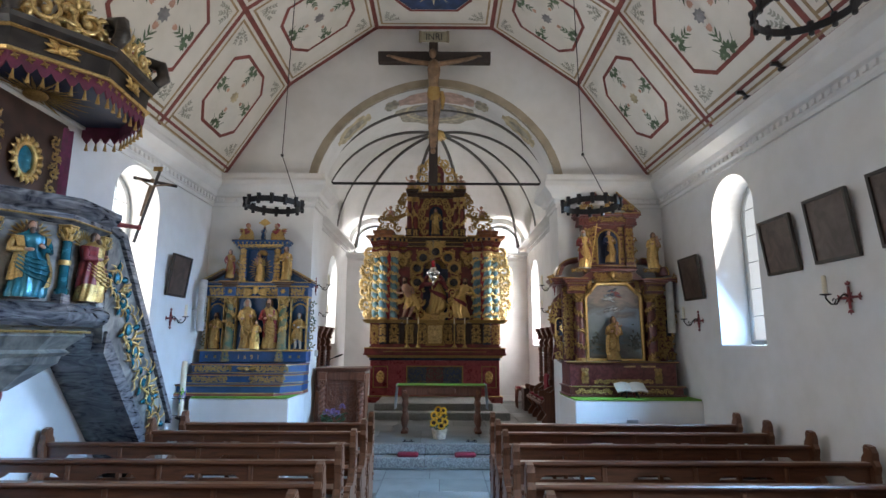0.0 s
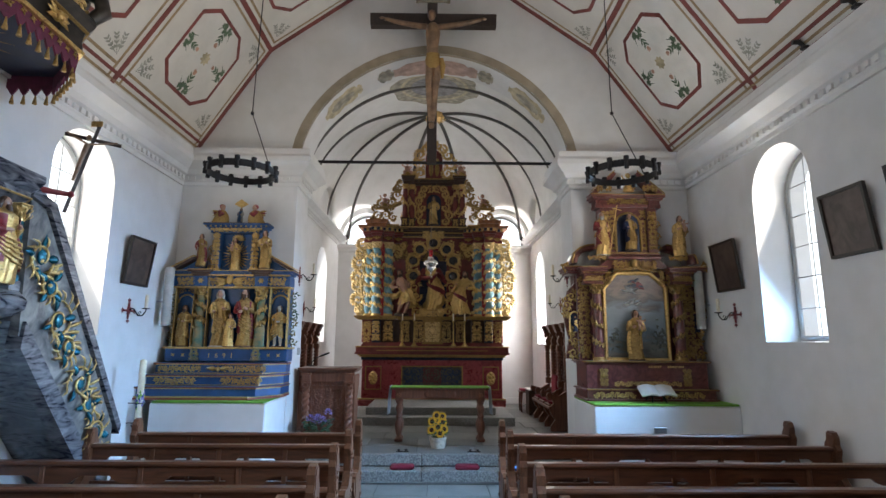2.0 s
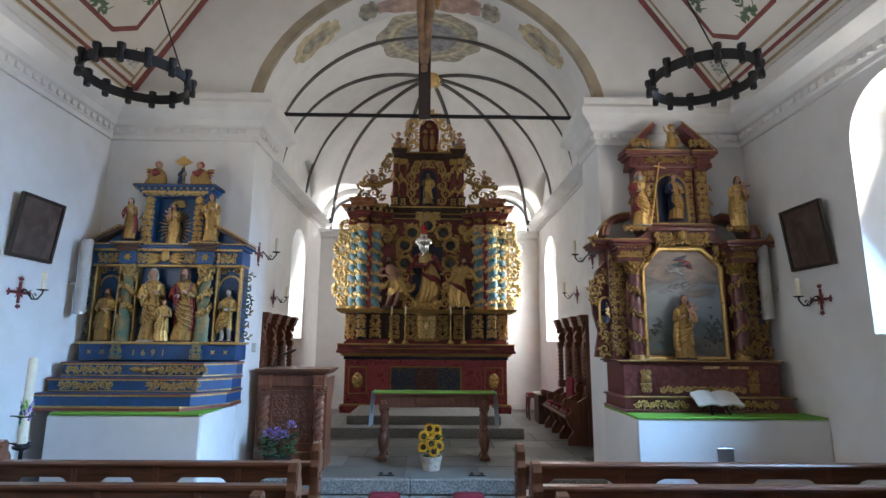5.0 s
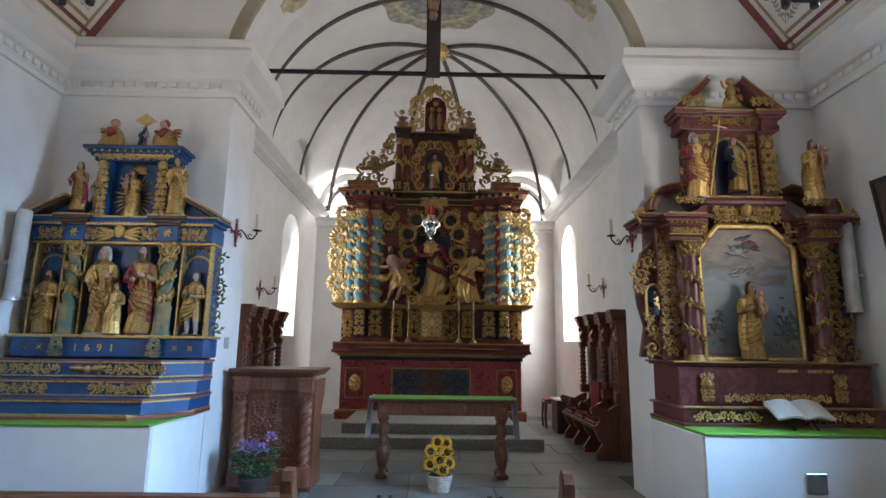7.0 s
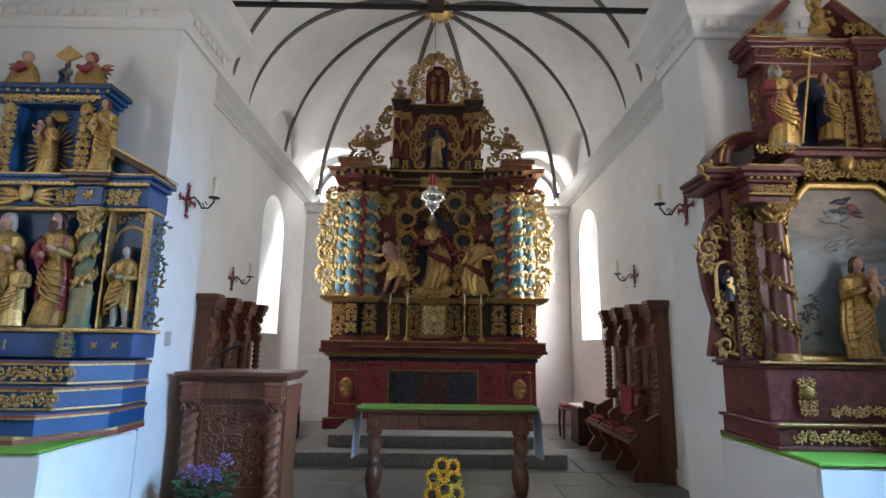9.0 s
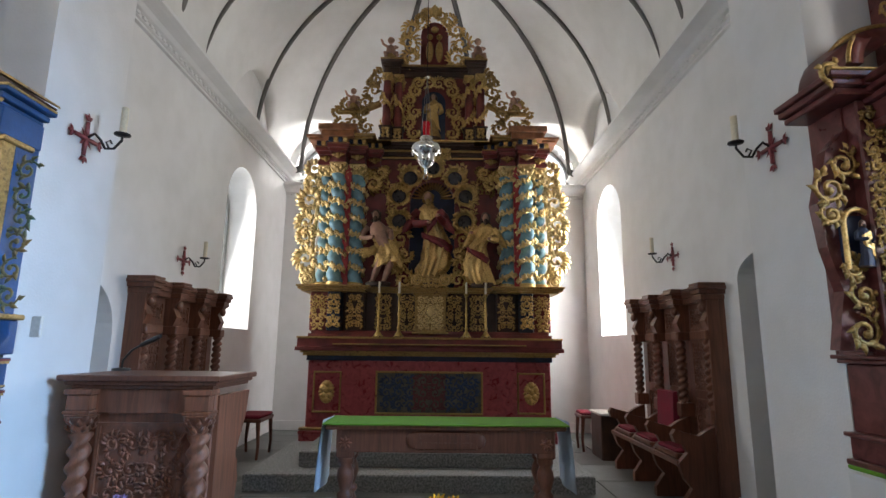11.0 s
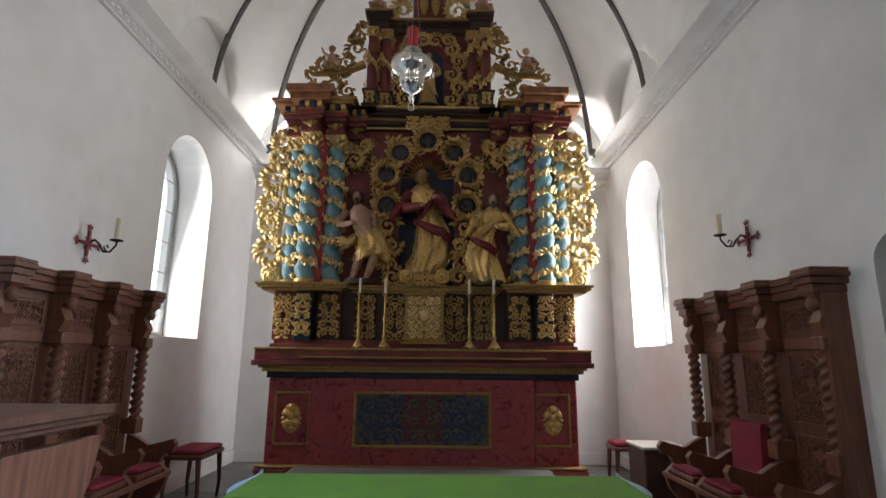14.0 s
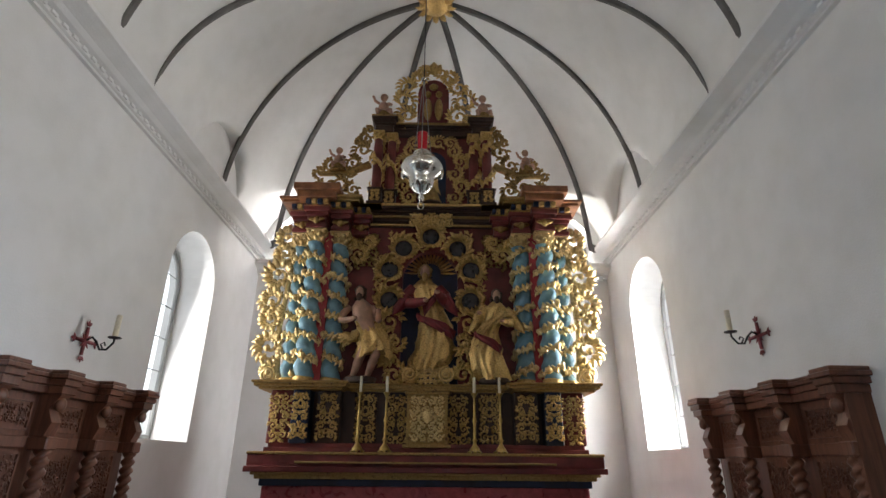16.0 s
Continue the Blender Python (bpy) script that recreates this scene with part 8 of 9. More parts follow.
    part("pediment_slope", Shape().prism([(RX + s * 0.50, 3.92), (RX + s * 0.53, 3.95), (RX + s * 0.17, 4.28), (RX + s * 0.14, 4.25), (RX + s * 0.21, 4.16), (RX + s * 0.46, 3.92)], 8.12, 8.44), BROWN_RED, ra)
    part("gilt_edge", Shape().prism([(RX + s * 0.542, 3.955), (RX + s * 0.535, 3.972), (RX + s * 0.165, 4.302), (RX + s * 0.16, 4.285)], 8.105, 8.135), OLD_GOLD, ra)
    part("upper_block", mouldings(RX + s * 0.38 - 0.085, RX + s * 0.38 + 0.085, 8.10, 8.46, 3.74, ((0.06, 0.0), (0.06, -0.01), (0.03, 0.03), (0.04, 0.06))), BROWN_RED, ra)
part("cornice_arch", mouldings(RX - 0.36, RX + 0.36, 8.10, 8.48, 2.98, ((0.04, 0.0), (0.04, 0.03), (0.03, 0.05))), BROWN_RED, ra)
g = carving(RX - 0.30, RX + 0.30, 8.12, 2.82, 2.96, 0.09, 85, 0.013, 5)
g.ball((RX - 0.02, 8.08, 2.92), (0.05, 0.04, 0.06), 10, 8)
part("gilt_frieze", g, OLD_GOLD, ra)
part("gable_field", Shape().prism([(RX - 0.5, 2.86), (RX - 0.36, 2.98), (RX + 0.36, 2.98), (RX + 0.5, 2.86)], 8.16, 8.46), BROWN_RED, ra)
part("upper_wall", Shape().box(RX - 0.38, RX + 0.38, 8.20, 8.46, 3.08, 3.76), BROWN_RED, ra)
g = Shape().prism([(RX - 0.16, 3.12), (RX - 0.16, 3.50)] + [(RX - 0.16 * cos(pi * k / 10), 3.50 + 0.16 * sin(pi * k / 10)) for k in range(11)] + [(RX + 0.16, 3.12)], 8.185, 8.205)
part("niche", g, NAVY, ra)
g = Shape().tube([(RX - 0.175, 8.18, 3.12)] + [(RX - 0.175 * cos(pi * k / 10), 8.18, 3.50 + 0.175 * sin(pi * k / 10)) for k in range(11)] + [(RX + 0.175, 8.18, 3.12)], 0.018, 5)
part("niche_frame", g, OLD_GOLD, ra)
for s in (-1, 1):
    part("upper_relief", carving(RX + s * 0.22 - 0.05, RX + s * 0.22 + 0.05, 8.19, 3.14, 3.72, 0.08, 99, 0.012, 4), OLD_GOLD, ra)
    part("gable_relief", carving(RX + s * 0.33 - 0.12, RX + s * 0.33 + 0.12, 8.11, 3.99, 4.08, 0.07, 95, 0.012, 4), OLD_GOLD, ra)
part("upper_entablature", mouldings(RX - 0.40, RX + 0.40, 8.16, 8.46, 3.76, ((0.05, 0.0), (0.08, -0.01), (0.03, 0.03), (0.03, 0.06))), BROWN_RED, ra)
part("gilt_frieze", carving(RX - 0.30, RX + 0.30, 8.15, 3.80, 3.90, 0.08, 88, 0.012, 5), OLD_GOLD, ra)
for x0, x1, yf, zz in ((-0.41, 0.41, 8.05, 3.078), (-0.46, 0.46, 8.10, 3.936), (-0.82, 0.84, 7.93, 1.606), (-0.80, 0.88, 7.85, 1.262)):
    part("gilt_edge", Shape().box(RX + x0, RX + x1, yf - 0.006, yf + 0.03, zz, zz + 0.014, 0.004), OLD_GOLD, ra)
cherub(RX, 8.20, 3.985, 0.25, [OLD_GOLD, GOLD], "gilded half figure between the broken gable slopes", "crest of the red altar")
for x, y, z, h, m, sd, l, ch in ((RX - 0.45, 8.06, 3.02, 0.60, [GOLD, CRIMSON, SKIN, PALE_ROBE], 21, "gilded bishop statue with a red cloak on the side altar", False),
                             (RX + 0.645, 8.12, 3.02, 0.58, [GOLD, OLD_GOLD, SKIN, HAIR], 22, "gilded statue carrying a child on the side altar", True),
                             (RX, 8.22, 3.13, 0.52, [OLD_GOLD, NAVY, SKIN, HAIR], 23, "gilded statue in a blue cloak in the upper niche", False),
                             (RX - 0.05, 8.10, 1.63, 0.66, [OLD_GOLD, GOLD, SKIN, HAIR], 24, "gilded statue carrying a child before the painting", True)):
    saint(x, y, z, h, sd, m, l, "statues of the red altar", ch, sd == 21, 1.05)
for s in (-1, 1):
    figure("statue", RX + s * 0.83, 8.19, 2.0, 0.21, [NAVY, GOLD, SKIN, HAIR], "tiny statue in a small altar niche", group="statues of the red altar", seed=30 + s)
g = Shape().tube([(RX - 0.38, 7.98, 3.02), (RX - 0.26, 7.96, 3.70)], 0.008, 5)
g.tube([(RX - 0.32, 7.96, 3.66), (RX - 0.20, 7.96, 3.63)], 0.008, 5)
solo("crosier", g, GOLD, "thin gilded cross staff beside the bishop statue", "staff", home=(RX - 0.38, 7.98, 3.02))

set_back(ra, 3.055, 8.49, 0.62)

# open book on a stand
bk = thing("book_stand", (2.70, 7.78, 1.125), "open missal lying on a dark iron book stand", "book stand")
g = Shape()
for s in (-1, 1):
    g.tube([(2.70 + s * 0.10, 7.88, 1.13), (2.70 + s * 0.11, 7.82, 1.18), (2.70 + s * 0.06, 7.76, 1.22), (2.70 + s * 0.09, 7.70, 1.13)], 0.012, 6)
g.tube([(2.60, 7.82, 1.20), (2.80, 7.82, 1.20)], 0.012, 6)
part("stand", g, IRON, bk)
g = Shape()
ang = radians(30)
for s in (-1, 1):
    rows = []
    for k in range(9):
        f = k / 8
        rise = 0.028 * sin(pi * min(1, f * 1.1)) * (1 - 0.3 * f)
        rows.append([(2.70 + s * 0.215 * f, 7.68 + v * cos(ang) - rise * sin(ang), 1.215 + v * sin(ang) + rise * cos(ang)) for v in (0, 0.105, 0.21)])
    g.grid(rows)
    g.grid([[(x, y + 0.02 * sin(ang), z - 0.02 * cos(ang)) for x, y, z in r] for r in rows])
    g.grid([[r[0] for r in rows], [(r[0][0], r[0][1] + 0.02 * sin(ang), r[0][2] - 0.02 * cos(ang)) for r in rows]], smooth=False)
part("pages", g, PAPER, bk, "open cream pages")
part("ribbon", Shape().tube([(2.70, 7.69, 1.215), (2.705, 7.66, 1.19), (2.71, 7.655, 1.14)], 0.006, 4), RED_FELT, bk)

# ---------------------------------------------------------------- pulpit
PX, PY = -3.70, 4.50
pu = thing("pulpit", (PX, PY, 1.6), "grey marbled wooden pulpit with gilded columns and statuettes", "pulpit")


def octagon(r, z, turn=26.0, n=8):
    return [(PX + r * cos(radians(turn + 360 * k / n)), PY + r * sin(radians(turn + 360 * k / n)), z) for k in range(n)]


def ring_body(prof, mat, name, parent, label="", caps=True):
    g = Shape().grid([octagon(r, z) for r, z in prof], True, False, caps)
    return part(name, g, mat, parent, label)


ring_body([(0.10, 1.48), (0.30, 1.62), (0.42, 1.70), (0.44, 1.76)], PALE_MARBLE, "lower_bowl", pu)
ring_body([(0.46, 1.76), (0.50, 1.79), (0.46, 1.82), (0.56, 1.90), (0.60, 1.93), (0.58, 1.96), (0.62, 1.99)], PALE_MARBLE, "bowl_mouldings", pu)
ring_body([(0.62, 1.99), (0.70, 2.01), (0.76, 2.06), (0.77, 2.12), (0.72, 2.18), (0.66, 2.20)], MARBLE, "torus", pu)
ring_body([(0.62, 2.20), (0.62, 2.82), (0.64, 2.84)], PALE_MARBLE, "basket", pu)
ring_body([(0.64, 2.84), (0.70, 2.87), (0.70, 2.92), (0.75, 2.96), (0.78, 3.0), (0.78, 3.05), (0.60, 3.05)], MARBLE, "rim", pu)
ring_body([(0.71, 2.868), (0.715, 2.875), (0.71, 2.882)], GOLD, "gilt_line", pu)
ring_body([(0.635, 1.955), (0.64, 1.965), (0.635, 1.975)], OLD_GOLD, "gilt_line", pu)
ring_body([(0.905, 4.262), (0.925, 4.272), (0.925, 4.284)], OLD_GOLD, "gilt_line", pu, "", False)
g = Shape().ball((PX, PY, 1.44), (0.07, 0.07, 0.10), 10, 8)
for k in range(8):
    a = k * pi / 4
    g.blade((PX + 0.06 * cos(a), PY + 0.06 * sin(a), 1.50), (cos(a), sin(a), 0.4), 0.08, 0.03, 0.3, (0, 0, -1))
part("pendant", g, CRIMSON, pu, "dark red carved pendant")
for k in (0, 7, 6, 5):
    a = radians(26 + 45 * k)
    x, y = PX + 0.65 * cos(a), PY + 0.65 * sin(a)
    col = part("corner_column", Shape().lathe([(0.05, 2.20), (0.05, 2.30), (0.036, 2.31), (0.036, 2.70), (0.034, 2.72)], x, y, 12), TEAL, pu, "teal column with gilt capital")
    part("capital", capital(x, y, 2.70, 0.045, 0.13), GOLD, col)
    part("ring", Shape().lathe([(0.042, 2.50), (0.046, 2.52), (0.042, 2.54)], x, y, 12), GOLD, col)
    part("console", Shape().box(x - 0.05, x + 0.05, y - 0.05, y + 0.05, 2.18, 2.27, 0.012), MARBLE, col)
for k in (7, 6, 5):
    a = radians(26 + 45 * k + 22.5)
    x, y = PX + 0.67 * cos(a), PY + 0.67 * sin(a)
    m = (([TEAL, OLD_GOLD, SKIN, HAIR], "teal and gold statuette of an evangelist on the pulpit"), ([GOLD, CRIMSON, SKIN, HAIR], "gold and crimson statuette of an evangelist on the pulpit"), ([GOLD, TEAL, SKIN, HAIR], "gold and teal statuette of an evangelist on the pulpit"))[k % 3]
    saint(x, y, 2.22, 0.60, 40 + k, m[0], m[1], "pulpit statuettes", False, True, 1.5, a + pi / 2)
    g = Shape()
    for q in range(13):
        b = pi * q / 12
        o = Vector((-sin(a) * cos(b), cos(a) * cos(b), sin(b)))
        g.blade(Vector((PX + 0.585 * cos(a), PY + 0.585 * sin(a), 2.70)) + o * 0.06, o, 0.09, 0.012, 0.02, (cos(a), sin(a), 0))
    part("halo", g, OLD_GOLD, pu)
# stair along the wall
part("stair_soffit", Shape().prism([(4.98, 1.98), (6.62, -0.0), (6.62, 0.10), (5.0, 2.12)], WL, -3.16, "x"), MARBLE, pu)
panel = [(4.92, 2.92), (5.10, 2.86), (6.28, 1.05), (6.30, 0.42), (6.24, 0.36), (4.98, 1.88)]
pan = part("stair_parapet", Shape().prism(panel, -3.22, -3.15, "x"), PALE_MARBLE, pu, "pale marbled stair parapet with gilt scrolls")
part("handrail", Shape().prism([(4.88, 2.92), (4.90, 3.0), (5.14, 2.92), (6.36, 1.04), (6.34, 0.96), (5.08, 2.86)], -3.26, -3.11, "x"), MARBLE, pan)
part("string_moulding", Shape().prism([(4.98, 1.78), (5.0, 1.98), (6.34, 0.36), (6.30, 0.16)], -3.24, -3.12, "x"), MARBLE, pan)
g, gt = Shape(), Shape()
for k, (y, z, r) in enumerate(((5.08, 2.48, 0.15), (5.22, 2.26, 0.12), (5.36, 2.0, 0.17), (5.5, 1.78, 0.12), (5.72, 1.48, 0.17), (5.86, 1.28, 0.12), (6.02, 1.02, 0.16), (6.12, 0.80, 0.10))):
    s = Shape().scroll(y, 0, z, r, k * 0.9, 1.3, 1 if k % 2 else -1, 0.017, 6)
    g.add([(-3.135 - yy * 1.0, xx, zz) for xx, yy, zz in s.v], s.f, True)
    for q in range(4):
        a = k + q * 1.5
        gt.blade((-3.14, y + r * 0.5 * cos(a), z + r * 0.5 * sin(a)), (0, cos(a), sin(a)), 0.11, 0.035, 0.25, (1, 0, 0))
    gt.ball((-3.13, y, z), (0.02, 0.05, 0.06), 8, 6)
part("gilt_scrollwork", g, GOLD, pan)
part("teal_foliage", gt, TEAL, pan, "lustrous teal leaves")

# back board between pulpit and canopy
part("back_board", Shape().box(WL + 0.0, WL + 0.07, 4.02, 5.0, 3.05, 4.0, 0.01), DARK_BROWN, pu)
g = Shape().tube([(WL + 0.09, 4.5 + 0.115 * cos(2 * pi * k / 18), 3.48 + 0.15 * sin(2 * pi * k / 18)) for k in range(19)], 0.026, 6)
for k in range(18):
    a = 2 * pi * k / 18
    g.blade((WL + 0.09, 4.5 + 0.12 * cos(a), 3.48 + 0.15 * sin(a)), (0, cos(a), sin(a)), 0.08, 0.034, 0.35, (1, 0, 0))
part("medallion", g, GOLD, pu)
for yy in (4.16, 4.84):
    sc = Shape()
    for k in range(5):
        sc.scroll(yy, 0, 3.16 + 0.15 * k, 0.06, k * 1.4, 1.2, 1 if k % 2 else -1, 0.014, 6)
    leafy = Shape().add([(WL + 0.085 - d, a, z) for a, d, z in sc.v], sc.f, True)
    part("gilt_leafwork", leafy, OLD_GOLD, pu)
part("medallion_disc", Shape().ball((WL + 0.08, 4.5, 3.48), (0.02, 0.10, 0.135), 12, 6), TEAL, pu)
g = Shape()
for y0 in (4.98, 4.02):
    rows = []
    for k in range(14):
        z = 3.06 + 0.9 * k / 13
        rows.append([(WL + 0.08 + 0.02 * sin(q * 2.1 + z), y0 - 0.06 + 0.024 * q, z) for q in range(6)])
    g.grid(rows)
part("curtain", g, CYCLAMEN, pu, "violet curtain strips")

# sounding board above
ca = thing("pulpit_canopy", (PX, PY, 3.96), "dark marbled sounding board with gilt scrolls and a violet fringe", "canopy")
ring_body([(0.10, 4.11), (0.87, 4.11), (0.88, 4.13)], NAVY, "ceiling_board", ca)
ring_body([(0.86, 4.1), (0.86, 4.08), (0.90, 4.08), (0.915, 4.1), (0.88, 4.12)], GOLD, "gilt_edge", ca, "", False)
ring_body([(0.88, 4.12), (0.89, 4.26), (0.92, 4.28), (0.96, 4.33), (0.97, 4.37), (0.90, 4.39), (0.6, 4.42)], DARK_MARBLE, "frieze", ca)
for k in range(8):
    a0, a1 = radians(26 + 45 * k), radians(26 + 45 * (k + 1))
    p0, p1 = Vector((PX + 0.872 * cos(a0), PY + 0.872 * sin(a0), 0)), Vector((PX + 0.872 * cos(a1), PY + 0.872 * sin(a1), 0))
    out = Vector((cos((a0 + a1) / 2), sin((a0 + a1) / 2), 0))
    if p0.x < WL + 0.05 and p1.x < WL + 0.05:
        continue
    g, gg = Shape(), Shape()
    n = 7
    for q in range(n):
        f0, f1 = q / n, (q + 1) / n
        a, b = p0.lerp(p1, f0), p0.lerp(p1, f1)
        m = (a + b) / 2
        pts = [(a, 4.11), (b, 4.11), (b, 4.), (a.lerp(b, 0.75), 3.96), (m, 3.93), (a.lerp(b, 0.25), 3.96), (a, 4.)]
        g.add([(p.x, p.y, z) for p, z in pts] + [(p.x - out.x * 0.015, p.y - out.y * 0.015, z) for p, z in pts], [tuple(range(7)), tuple(range(7, 14))[::-1]] + [(i, (i + 1) % 7, 7 + (i + 1) % 7, 7 + i) for i in range(7)])
        gg.lathe([(0.005, 3.945), (0.011, 3.90), (0.019, 3.86), (0.015, 3.855)], m.x, m.y, 7)
        for w in range(4):
            e = w * pi / 2 + 0.4
            t = (p1 - p0).normalized()
            gg.blade(Vector((m.x, m.y, 4.05)) + out * 0.006, t * cos(e) + Vector((0, 0, sin(e))), 0.035, 0.012, 0.1, out)
    part("lambrequin", g, CYCLAMEN, ca, "violet cloth fringe cut in tongues")
    part("tassel_fringe", gg, OLD_GOLD, ca, "gilt tassels")
    m = (p0 + p1) / 2
    # cherub heads on the frieze, gilt scrolls and dark curls on top
    g = Shape().ball((m.x + out.x * 0.04, m.y + out.y * 0.04, 4.2), 0.045, 8, 6)
    t = (p1 - p0).normalized()
    for s in (-1, 1):
        for q in range(3):
            g.blade(Vector((m.x, m.y, 4.19)) + out * 0.03, t * s + Vector((0, 0, 0.7 - 0.5 * q)), 0.13, 0.03, 0.15, out)
    part("cherub_head", g, GOLD, ca)
    g = Shape()
    for s in (-1, 1):
        sc = Shape().scroll(s * 0.16, 0, 4.53, 0.13, pi / 2, 1.4, s, 0.034, 6)
        g.add([tuple(Vector((m.x, m.y, zz)) + t * xx - out * (yy - 0.0)) for xx, yy, zz in sc.v], sc.f, True)
    part("gilt_scrollwork", g, BRIGHT_GOLD, ca)
    c = Vector((p0.x, p0.y, 0)) * 1.0
    g = Shape()
    o0 = Vector((cos(a0), sin(a0), 0))
    g.tube([c + o0 * 0.06 + Vector((0, 0, 4.4)), c + o0 * 0.13 + Vector((0, 0, 4.48)), c + o0 * 0.10 + Vector((0, 0, 4.6)), c - o0 * 0.02 + Vector((0, 0, 4.62)), c - o0 * 0.05 + Vector((0, 0, 4.54)), c + o0 * 0.02 + Vector((0, 0, 4.51))], [0.05, 0.065, 0.065, 0.06, 0.05, 0.04], 8)
    part("corner_curl", g, DARK_MARBLE, ca)
g = Shape()
for k in range(32):
    a = k * pi / 16
    g.blade((PX + 0.1 * cos(a), PY + 0.1 * sin(a), 4.1), (cos(a), sin(a), -0.05), 0.36 if k % 2 else 0.26, 0.016, 0.03, (0, 0, -1))
g.ball((PX, PY, 4.09), (0.10, 0.10, 0.05), 10, 6)
part("ray_burst", g, OLD_GOLD, ca, "gilt ray burst under the sounding board")
g = Shape()
for k in range(8):
    a0 = radians(26 + 45 * k)
    g.tube([(PX + 0.8 * cos(a0), PY + 0.8 * sin(a0), 4.42), (PX + 0.62 * cos(a0), PY + 0.62 * sin(a0), 4.68), (PX + 0.4 * cos(a0), PY + 0.4 * sin(a0), 4.78), (PX + 0.15 * cos(a0), PY + 0.15 * sin(a0), 5.06)], [0.06, 0.06, 0.05, 0.05], 7)
part("crown_ribs", g, GOLD, ca)
figure("statue", PX + 0.45, PY - 0.25, 4.42, 0.55, [BRIGHT_GOLD, GOLD, SKIN, HAIR], "gilded statue standing on the pulpit canopy", seed=55)

# crucifix held out from the pulpit rim
cx = thing("pulpit_crucifix", (-2.95, 5.05, 2.95), "dark wooden crucifix held out from the pulpit by a carved arm", "crucifix")
g = Shape().tube([(-3.01, 5.08, 2.84), (-2.87, 5.18, 3.64)], 0.017, 4, False)
g.tube([(-3.07, 5.06, 3.49), (-2.73, 5.26, 3.46)], 0.016, 4, False)
part("cross", g, BLACKWOOD, cx)
g = Shape().tube([(-3.22, 4.88, 3.0), (-3.06, 5.02, 2.99), (-2.98, 5.10, 2.99)], [0.03, 0.024, 0.02], 7)
g.ball((-2.982, 5.09, 2.99), 0.028, 7, 5)
part("arm_bracket", g, CRIMSON, cx, "carved red sleeve bracket")
g = Shape().tube([(-2.965, 5.07, 3.10), (-2.94, 5.09, 3.26), (-2.915, 5.11, 3.41)], [0.011, 0.017, 0.022], 7)
g.ball((-2.905, 5.11, 3.475), 0.023, 7, 5)
for s, q in ((-1, (-3.05, 5.055, 3.50)), (1, (-2.75, 5.235, 3.475))):
    g.tube([(-2.91, 5.115, 3.42), q], 0.009, 5)
part("corpus", g, CORPUS, cx, "small carved wooden figure")
g = Shape().box(-2.93, -2.84, 5.15, 5.16, 3.59, 3.635)
part("sign", g, OLD_GOLD, cx)

# ---------------------------------------------------------------- great crucifix on the tie rod
rod = thing("tie_rod", (VC, 8.93, 4.56), "dark iron tie rod across the chancel arch", "tie rod")
part("rod", Shape().box(AL - 0.30, AR + 0.22, 8.91, 8.95, 4.60, 4.64, 0.006), IRON, rod)
gc = thing("great_crucifix", (-0.15, 8.92, 4.62), "large dark wooden crucifix with a carved figure", "crucifix")


def lean(x, z, out=0.0):
    """A point on the cross, which leans into the nave."""
    f = (z - 4.60) / 2.0
    return (x, 8.92 - 0.66 * f - out, z)


def lean_box(x0, x1, z0, z1, d0, d1):
    g = Shape()
    v = [lean(x, z, d) for z in (z0, z1) for d in (d0, d1) for x in (x0, x1)]
    return g.add(v, [(0, 2, 3, 1), (4, 5, 7, 6), (0, 1, 5, 4), (2, 6, 7, 3), (0, 4, 6, 2), (1, 3, 7, 5)])


part("post", lean_box(-0.235, -0.085, 4.60, 6.98, -0.06, 0.06), BLACKWOOD, gc)
part("cross_beam", lean_box(-1.09, 0.80, 6.53, 6.69, -0.05, 0.066), BLACKWOOD, gc)
sg = part("sign", lean_box(-0.38, 0.08, 6.83, 6.98, 0.066, 0.09), surface("sign_parchment", (0.30, 0.27, 0.20), 0.8, var=0.2, scale=9), gc, "small pale scroll sign")
g = Shape()
for x in (-0.38, 0.08):
    g.tube([lean(x, 6.82, 0.08), lean(x, 6.99, 0.08)], 0.025, 8)
part("sign_roll", g, surface("sign_roll", (0.24, 0.21, 0.15), 0.8), sg)
txt = bpy.data.curves.new("sign_text", "FONT")
txt.body, txt.size, txt.extrude, txt.align_x = "INRI", 0.15 * U, 0.003, "CENTER"
to = new("sign_letters", txt)
to.data.materials.append(BLACK)
to.parent = gc
to.matrix_basis = Matrix.Translation((Vector(lean(-0.15, 6.85, 0.096)) - Vector((-0.15, 8.92, 4.62))) * U) @ Matrix.Rotation(pi / 2 + 0.32, 4, "X")
g = Shape()
def L3(x, z, o):
    return Vector(lean(x, z, o))
g.tube([L3(-0.15, 6.05, 0.14), L3(-0.155, 6.2, 0.16), L3(-0.15, 6.36, 0.17), L3(-0.15, 6.46, 0.15), L3(-0.15, 6.52, 0.14)], [0.085, 0.088, 0.11, 0.10, 0.045], 12)
g.ball(L3(-0.17, 6.60, 0.18), (0.06, 0.065, 0.08), 10, 8)
